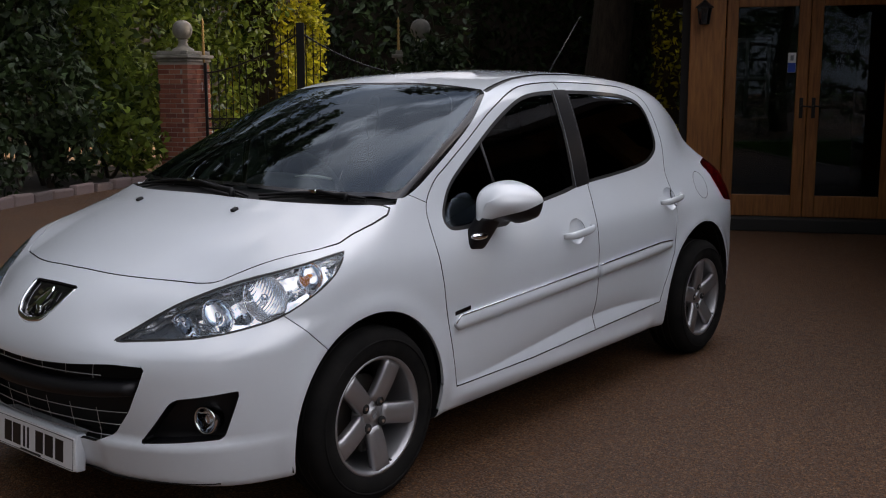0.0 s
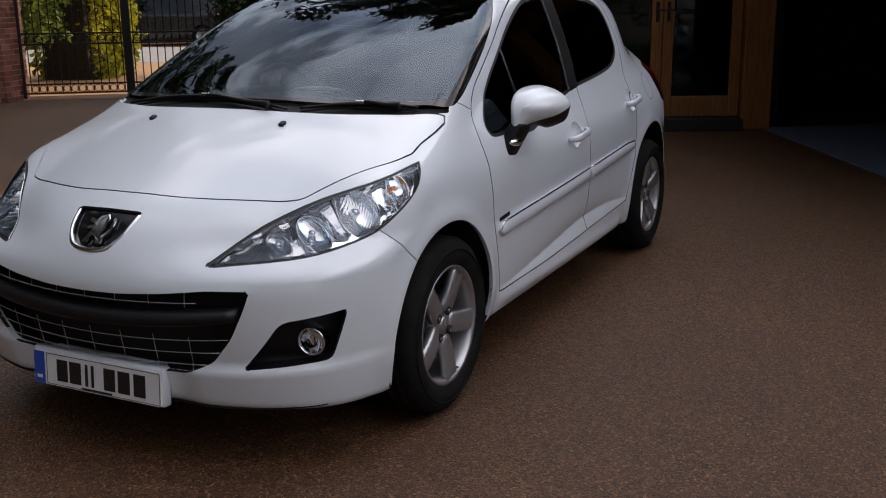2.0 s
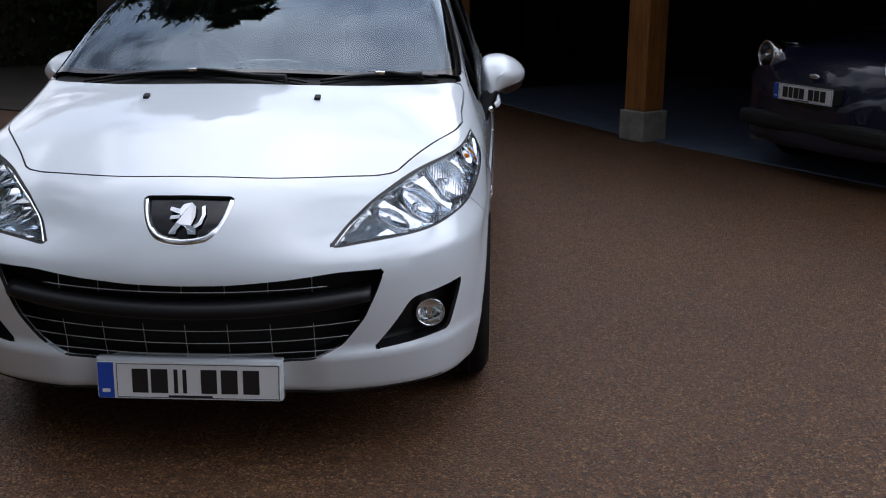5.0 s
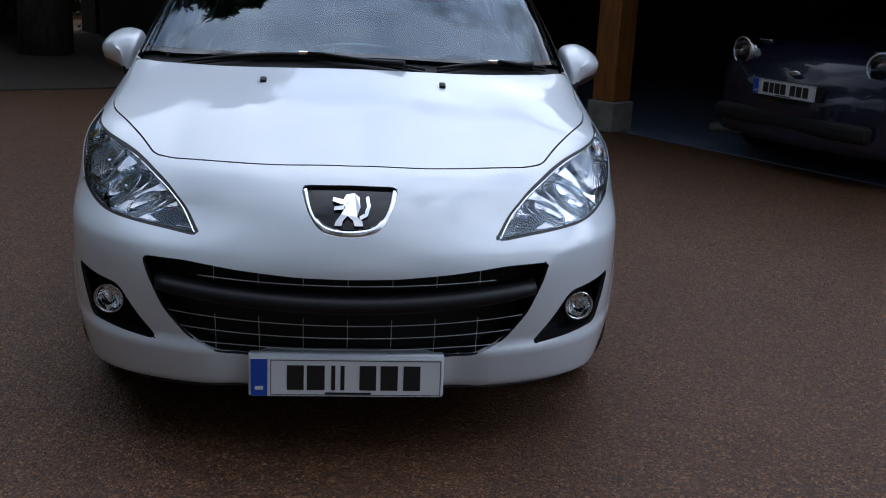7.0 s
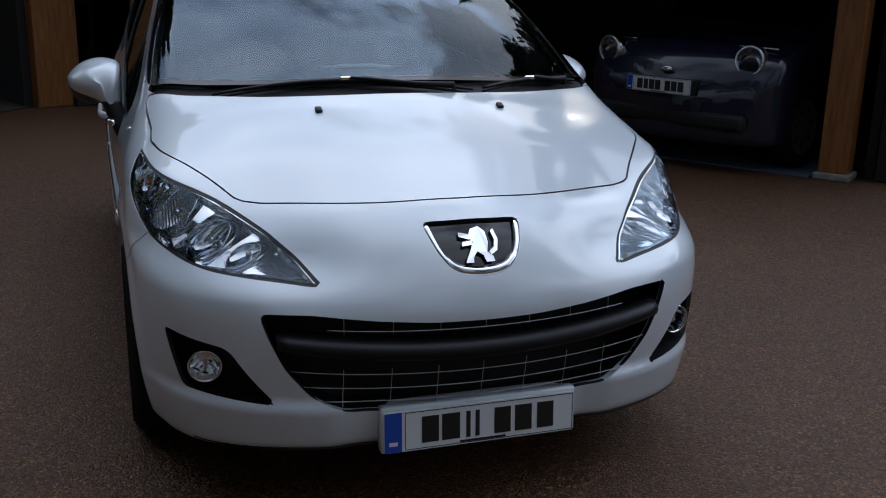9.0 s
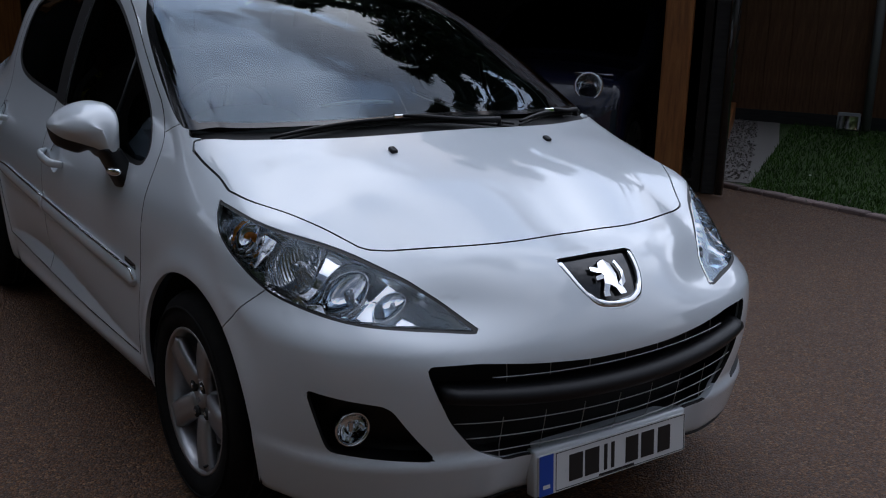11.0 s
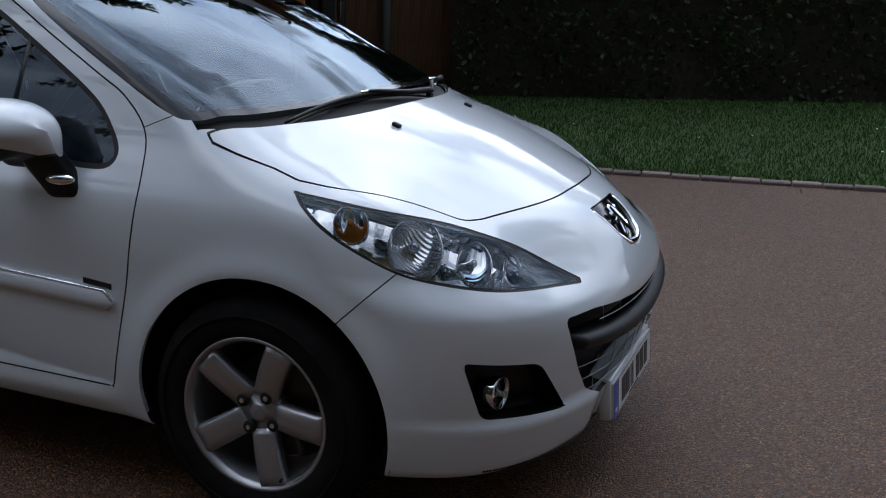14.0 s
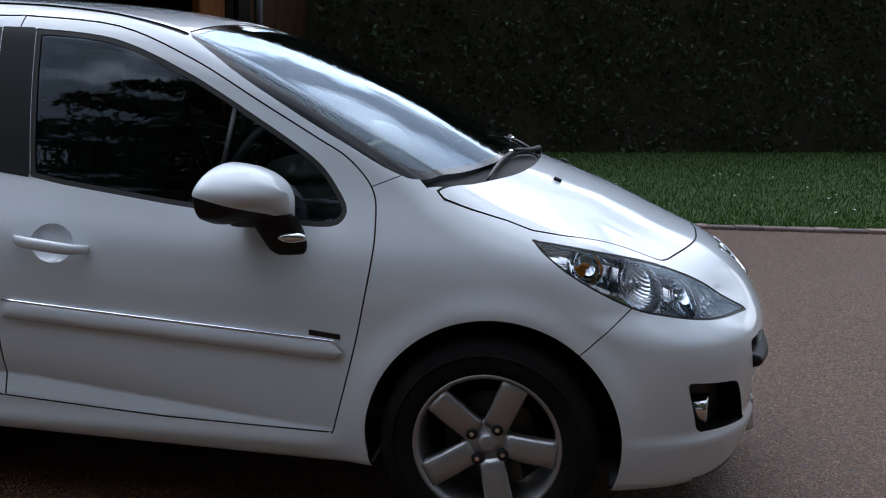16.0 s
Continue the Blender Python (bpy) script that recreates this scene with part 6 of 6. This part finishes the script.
# Sash bars set indoors to imitate a window reflected in the door glass.
win = thing("reflected_window", HOUSE @ pose(-0.45, 4.93, 1.0), "white sash bars standing in for a window reflected in the doors", "window")
for z0 in (0.0, 0.55, 1.1):
    part("sash_rail", boxed((0.62, 0.04, 0.05), pose(0, -0.04, z0), 0.004), SCREW, win)
for s in (-0.3, 0.0, 0.3):
    part("sash_stile", boxed((0.05, 0.04, 1.15), pose(s, -0.045, 0.55), 0.004), SCREW, win)

# ---------------------------------------------------------------- carport
P1, P2 = Vector((2.12, 5.02, 0)), Vector((3.93, 2.67, 0))
CWAY = (P2 - P1).normalized()
CIN = Vector((-CWAY.y, CWAY.x, 0))
CANG = math.degrees(math.atan2(CWAY.y, CWAY.x))


def cp_(along, deep):
    q = P1 + CWAY * along + CIN * deep
    return (q.x, q.y)


BAY = (P2 - P1).length
for along, wdt, base_h in ((0.0, 0.225, 0.25), (BAY, 0.195, 0.05)):
    t = thing("oak_post", Matrix.Translation(Vector((*cp_(along, 0), 0))) @ pose(0, 0, 0, 0, 0, CANG), "square oak carport post on a stone base", "post")
    part("timber", box(bmesh.new(), (wdt, wdt, 2.35 - base_h), pose(0, 0, base_h + (2.35 - base_h) / 2), 0.012, 2), OAK, t)
    bm = bmesh.new()
    box(bm, (wdt + 0.05, wdt + 0.05, base_h), pose(0, 0, base_h / 2), 0.012, 2)
    part("stone_base", bm, STONE, t, "pale stone base")
beam = thing("oak_beam", Matrix.Translation(Vector((*cp_(BAY / 2 - 1.1, 0), 2.35))) @ pose(0, 0, 0, 0, 0, CANG), "oak beam along the carport front", "beam")
part("timber", box(bmesh.new(), (BAY + 3.2, 0.22, 0.28), pose(0, 0, 0.14), 0.012, 2), OAK, beam)
DEEP = 5.4
wall("wall_carport_back", cp_(-8.5, DEEP), cp_(BAY + 0.3, DEEP), 0, 2.9, 0.12, BOARD, "dark weatherboarded back wall of the carport")
wall("wall_carport_side", cp_(BAY + 0.20, 0.12), cp_(BAY + 0.20, DEEP), 0, 2.6, 0.06, PLASTER, "inner face of the carport side wall, near-black to hold the shade")
tagged(part("carport_ceiling", slab_of([cp_(-3.3, -0.1), cp_(BAY + 0.3, -0.1), cp_(BAY + 0.3, DEEP), cp_(-3.3, DEEP)], 2.64, 2.72), PLASTER), "carport ceiling, near-black to hold the shade", "ceiling", kind="structure")
# Added slab over the open wedge beside the carport, to block sky light.
tagged(part("light_block_ceiling", slab_of([hp(1.17, 0.1), cp_(-3.25, 0.3), cp_(-3.25, DEEP), cp_(-8.5, DEEP), hp(1.17, 7.4)][::-1], 2.73, 2.755), PLASTER), "added unseen slab that keeps sky light out beside the carport", "ceiling", kind="structure")
rows = [[(*cp_(s, -0.6), 2.60), (*cp_(s, 2.7), 4.5), (*cp_(s, 6.0), 2.60), (*cp_(s, 6.0), 2.5), (*cp_(s, 2.7), 4.4), (*cp_(s, -0.6), 2.5)] for s in (-2.6, BAY + 0.6)]
tagged(part("carport_roof", sweep(rows, True), ROOFING), "brown tiled pitched roof of the carport", "roof", kind="structure")
boards = tagged(new("boarded_wall", None), "dark weatherboarded outer wall of the carport", "wall", kind="structure")
m0 = Matrix.Translation(Vector((*cp_(BAY + 0.27, DEEP / 2 + 0.1), 0))) @ pose(0, 0, 0, 0, 0, math.degrees(math.atan2(CIN.y, CIN.x)))
bm = boxed((DEEP - 0.1, 0.032, 0.20), None, 0.004)
board_me = bpy.data.meshes.new("board")
bm.to_mesh(board_me)
bm.free()
board_me.materials.append(BOARD)
for k in range(13):
    ob = new("board", board_me)
    ob.parent = boards
    ob.matrix_basis = m0 @ pose(0, -0.006, 0.36 + 0.172 * k, 7)
plinth = part("oak_plinth", boxed((DEEP - 0.1, 0.10, 0.22), m0 @ pose(0, -0.02, 0.12), 0.01), OAK, boards, "oak sole plate")
corner = thing("corner_board", m0 @ pose(-DEEP / 2 + 0.02, -0.03, 0.0), "black corner board of the carport", "board")
part("corner_strip", boxed((0.12, 0.10, 2.55), pose(0, 0, 1.28), 0.006), BOARD, corner)
pipe1 = thing("downpipe", Matrix.Translation(Vector((*cp_(BAY + 0.38, -0.02), 0))), "black downpipe beside the carport post", "pipe")
part("pipe_run", tube([(0, 0, 0.02), (0, 0, 2.45)], 0.034, 12), BLACK_PAINT, pipe1, "", True)

block = boxed((0.36, 0.15, 0.075), pose(0, 0, 0.035), 0.025, 2)
for q in block.verts:
    q.co += Vector(noise.noise_vector(q.co * 14)) * 0.012
loose = thing("loose_stone", Matrix.Translation((3.19, 5.02, 0.012)) @ pose(0, 0, 0, 0, 0, -28), "pale flat stone lying on the carport floor", "stone")
part("stone_block", block, STONE, loose, "", True)
fence_a, fence_b = Vector((8.2, 5.75, 0)), Vector((9.75, 2.7, 0))
fence = tagged(new("board_fence", None), "brown upright board fence behind the lawn", "fence", kind="structure")
run = (fence_b - fence_a)
fang = math.degrees(math.atan2(run.y, run.x))
bm = boxed((0.145, 0.018, 1.95), None, 0.003)
fb = bpy.data.meshes.new("fence_board")
bm.to_mesh(fb)
bm.free()
fb.materials.append(FENCE)
n_b = int(run.length / 0.135)
for k in range(n_b):
    q = fence_a + run * (k / n_b)
    ob = new("fence_board", fb)
    ob.parent = fence
    ob.matrix_basis = Matrix.Translation(q) @ pose(0, 0, 1.06, 0, 0.3 * math.sin(k * 2), fang + 3) @ pose(0, 0.006 * (k % 2), 0)
part("gravel_board", boxed((run.length, 0.04, 0.15), Matrix.Translation(fence_a + run / 2) @ pose(0, 0, 0.09, 0, 0, fang)), BOARD, fence)
q = fence_a + run * 0.49
fp = thing("fence_post", Matrix.Translation(q + Vector((-0.10, -0.06, 0))), "grey round post in front of the fence", "post")
part("post_shaft", tube([(0, 0, 0), (0, 0, 2.6)], 0.05, 14), GREYPIPE, fp, "", True)
lampm = Matrix.Translation((8.28, 4.05, 0.0)) @ pose(0, 0, 0, 0, 0, -62)
flood = thing("floodlight", lampm, "small grey floodlight standing on the lawn edge", "floodlight")
part("lamp_case", box(bmesh.new(), (0.24, 0.07, 0.19), pose(0, 0.02, 0.17, -15), 0.012, 2), GREYPIPE, flood)
part("lamp_face", boxed((0.20, 0.01, 0.15), pose(0, -0.022, 0.16, -15), 0.003), REFLECTOR, flood, "bright reflector face")
part("lamp_bracket", tube([(-0.13, 0.02, 0.16), (-0.13, 0.02, 0.01), (0.13, 0.02, 0.01), (0.13, 0.02, 0.16)], 0.008, 6), IRON, flood)


# ---------------------------------------------------------------- other vehicles
def small_car(m, length, width, height, paint, label, nose_len=0.85, boxy=0.0, tail_side=False):
    """A dark car in the shade, its nose towards -y of the pose."""
    c = thing("parked_car", m, label, "car")
    roof = curve((-0.7, 0.62), (-0.55, 0.80), (-0.2, 0.92), (nose_len - 0.55, 0.99), (nose_len + 0.05, height - 0.10), (nose_len + 0.5, height), (length - 1.6, height - 0.02), (length - 1.0, height - 0.14 * (1 - boxy)), (length - 0.68, 0.9 + 0.4 * boxy))
    def shape(x, y, z):
        ax = np.abs(x)
        a = ax - (width / 2 - 0.02 - 0.22 * np.maximum(0, z - 0.92) - 0.10 * np.maximum(0, 0.35 - z))
        b = z - roof(y) + 0.10 * ax ** 2
        f = smax(a, b, 0.12)
        f = smax(f, -0.70 + 0.28 * ax ** 2 + 0.25 * np.maximum(0, z - 0.62) - y, 0.16)
        f = smax(f, y - (length - 0.72) + 0.2 * ax ** 2, 0.16)
        return smax(f, 0.2 - z, 0.04)
    s = skin(shape, (-width / 2 - 0.08, -0.85, 0.1), (width / 2 + 0.08, length - 0.5, height + 0.1), 0.045)
    wb = length - 1.45

    def archr(p):
        d = np.minimum(np.hypot(p[:, 1], p[:, 2] - 0.3), np.hypot(p[:, 1] - wb, p[:, 2] - 0.3)) - 0.345
        return np.where(np.abs(p[:, 0]) > 0.45, d, 1.0)
    win = rounded([(nose_len - 0.35, 0.98), (nose_len + 0.15, height - 0.12), (length - 1.35, height - 0.12), (length - 1.1, 1.0)], 0.08)
    scr = rounded([(-width / 2 + 0.16, nose_len - 0.52), (width / 2 - 0.16, nose_len - 0.52), (width / 2 - 0.24, nose_len + 0.02), (-width / 2 + 0.24, nose_len + 0.02)], 0.06)
    wr = lambda p: np.where(np.abs(p[:, 0]) > 0.3, outline_distance(win, p[:, 1], p[:, 2]), 1.0)
    sr = lambda p: np.where(p[:, 2] > 0.9, outline_distance(scr, p[:, 0], p[:, 1]), 1.0)
    for r in (archr, wr, sr):
        s = cut(s, r)
    mm = mids(s)
    keep = archr(mm) > 0
    gl = keep & ((wr(mm) < 0) | (sr(mm) < 0))
    part("car_body", skin_mesh("car_body", take(s, keep & ~gl), paint), None, c)
    part("car_glass", skin_mesh("car_glass", take(s, gl, -0.004), GLASS_DARK), None, c, "dark glass")
    part("cabin_block", boxed((width - 0.4, length - 2.2, height - 0.75), pose(0, (length - 1.4) / 2 + 0.1, 0.6), 0.05), SEAM, c)
    part("chassis", boxed((width - 0.5, length - 0.6, 0.2), pose(0, length / 2 - 0.7, 0.28)), SEAM, c)
    for y0 in (0, wb):
        for sx in (-1, 1):
            wm = Matrix.Translation(((width / 2 - 0.12) * sx, y0, 0.3)) @ Matrix.Rotation(radians(90 * sx), 4, "Y")
            w = part("wheel", lathe([(0.19, -0.09), (0.28, -0.09), (0.30, -0.06), (0.30, 0.06), (0.28, 0.09), (0.20, 0.08)], 36, wm), TYRE, c, "", True)
            part("hub_cap", lathe([(0, 0.06), (0.06, 0.075), (0.15, 0.06), (0.20, 0.08)], 36, wm), ALLOY, w, "", True)
            for k in range(7):
                part("hub_slot", boxed((0.05, 0.02, 0.01), wm @ pose(0, 0, 0, 0, 0, 360 * k / 7) @ pose(0.13, 0, 0.072)), SEAM, w)
    return c, shape


C2 = Matrix.Translation((2.92, 3.39, 0)) @ Matrix.Rotation(math.atan2(-0.885, 0.465), 4, "Z") @ pose(0, 0.72, 0)
car2, shape2 = small_car(C2, 3.65, 1.64, 1.45, DARK_PAINT, "dark blue small car parked in the carport")
pl2 = number_plate(C2 @ pose(0, -0.745, 0.582), [(-0.150, 0.046), (-0.100, 0.036), (-0.052, 0.044), (-0.002, 0.044), (0.078, 0.044), (0.130, 0.044), (0.184, 0.046)], "white number plate on the dark car")
part("plate_plinth", boxed((0.53, 0.09, 0.10), pose(0, -0.685, 0.582), 0.006), SEAM, car2)
for sx in (-1, 1):
    hm = Matrix.Translation((0.578 * sx, -0.545, 0.787)) @ Matrix.Rotation(radians(10 * sx), 4, "Z") @ Matrix.Rotation(radians(90), 4, "X")
    hl = part("headlamp", lathe([(0.10, -0.10), (0.105, 0.0), (0.092, 0.01), (0.088, 0.0)], 32, hm), CHROME, car2, "round headlamp", True)
    part("lamp_bowl", bowl(0.085, 0.06, hm @ pose(0, 0, -0.004)), REFLECTOR, hl, "", True)
    part("lamp_glass", lathe([(0, 0.02), (0.05, 0.016), (0.09, 0.0)], 28, hm), GLASS_LAMP, hl, "", True)
    # Thin chrome-coloured bar above each round headlamp.
    line = [(sx * xx, -0.42 + 0.30 * (xx - 0.30) ** 2, 0.875 - 0.03 * (xx - 0.3)) for xx in np.linspace(0.42, 0.70, 8)]
    part("bright_trim", tube(line, 0.007, 6), CHROME, car2, "", True)
bm = bmesh.new()
ball(bm, pose(0, -0.655, 0.69) @ Matrix.Diagonal((0.05, 0.012, 0.022, 1)), 16, 10)
part("nose_badge", bm, CHROME, car2, "", True)
part("bumper_bar", box(bmesh.new(), (1.30, 0.10, 0.12), pose(0, -0.655, 0.36), 0.04, 3), SEAM, car2)
# Door mirror in plate white, so its colour carries the glint.
part("door_mirror", boxed((0.12, 0.04, 0.045), pose(-0.80, 0.80, 1.0, 0, 12), 0.012, 2), PLATE, car2, "door mirror coloured pale for the glint on it")

C3 = Matrix.Translation((-22.3, 22.4, 0)) @ pose(0, 0, 0, 0, 0, -51)
car3, _ = small_car(C3, 4.3, 1.78, 1.72, BLACK_PAINT, "black tall car parked beyond the gate", 0.95, 0.8)
for sx in (-1, 1):
    part("rear_lamp", box(bmesh.new(), (0.14, 0.22, 0.32), pose(0.76 * sx, 3.44, 1.12), 0.04, 2), RED, car3, "red rear lamp")


# ---------------------------------------------------------------- trees, mostly out of view, placed to shade the drive
def tree(at, height, spread, seed, count, label, low=0.35):
    t = thing("tree", Matrix.Translation((*at, 0)), label, "tree")
    r = np.random.default_rng(seed)
    trunk = [(0.12 * math.sin(z * 0.9 + seed), 0.12 * math.cos(z * 0.7 + seed), z) for z in np.linspace(0, height * 0.92, 12)]
    part("trunk", tube(trunk, [0.30 * (1 - 0.85 * k / 11) + 0.02 for k in range(12)], 10), BARK, t, "", True)
    limbs, pts = bmesh.new(), []
    n_limbs = 34
    for k in range(n_limbs):
        f = (k + 0.5) / n_limbs
        z0 = height * (low + (0.93 - low) * f)
        az = k * 2.399 + 0.5 * r.random()
        reach = spread * (1.05 - 0.75 * f ** 1.4) * r.uniform(0.75, 1.1)
        line = []
        for s in np.linspace(0, 1, 6):
            line.append((math.cos(az) * reach * s, math.sin(az) * reach * s, z0 + 0.25 * reach * s - 0.42 * reach * s * s))
        tube(line, [0.07 * (1 - 0.85 * s) for s in np.linspace(0, 1, 6)], 5, limbs)
        m = int(count / n_limbs)
        s = r.random(m) ** 0.65
        twig = (r.random(m) - 0.5)
        lx = reach * s
        across = twig * (0.25 + 0.9 * s) * reach * 0.55
        px = math.cos(az) * lx - math.sin(az) * across
        py = math.sin(az) * lx + math.cos(az) * across
        pz = z0 + 0.25 * reach * s - 0.42 * reach * s * s - 0.35 * np.abs(twig) * s - r.random(m) * 0.35
        pts.append(np.stack([px, py, pz], 1))
    part("limbs", limbs, BARK, t)
    part("crown", leaf_mesh("crown", np.concatenate(pts), 0.125, LEAF_TREE, 2.6, 0.5), None, t)


for at, height, spread, seed, count in (((9.4, 7.8), 12.8, 4.8, 3, 21000), ((6.6, 10.8), 10.6, 4.8, 5, 18000), ((12.8, 10.6), 14.0, 5.0, 15, 12000), ((1.7, 13.2), 11.8, 5.0, 22, 18000)):
    tree(at, height, spread, seed, count, "tall dark conifer with drooping branches", 0.22)
tree((-5.2, 12.3), 15.0, 4.4, 52, 9000, "tall conifer whose drooping branches overhang the drive", 0.5)
tree((-3.6, 9.2), 12.5, 3.8, 61, 15000, "tall conifer beside the oak house", 0.36)
for at, height, spread, seed, count in (((-13.8, 7.4), 15.0, 4.6, 29, 14000), ((-12.8, 3.4), 14.5, 3.9, 30, 16000), ((-12.6, -0.6), 15.0, 4.8, 31, 22000), ((-10.2, -4.0), 15.0, 4.5, 33, 22000), ((-8.4, -8.4), 13.5, 4.6, 35, 18000),
                                        ((-2.2, -13.4), 10.0, 4.6, 38, 8000), ((5.0, -15.5), 10.0, 4.6, 39, 6000), ((12.0, -14.5), 9.0, 4.4, 41, 6000)):
    tree(at, height, spread, seed, count, "tall dark conifer with drooping branches", 0.36 if seed == 29 else 0.34 if seed == 30 else 0.06)
# Out of view; added to keep low sky light off the drive.
hedge("hedge", (-7.6, -9.0), (-8.6, -0.6), 5.8, 1.2, 17000, 0.09, LEAF_HEDGE, "unseen hedge added across the drive to block low sky light")
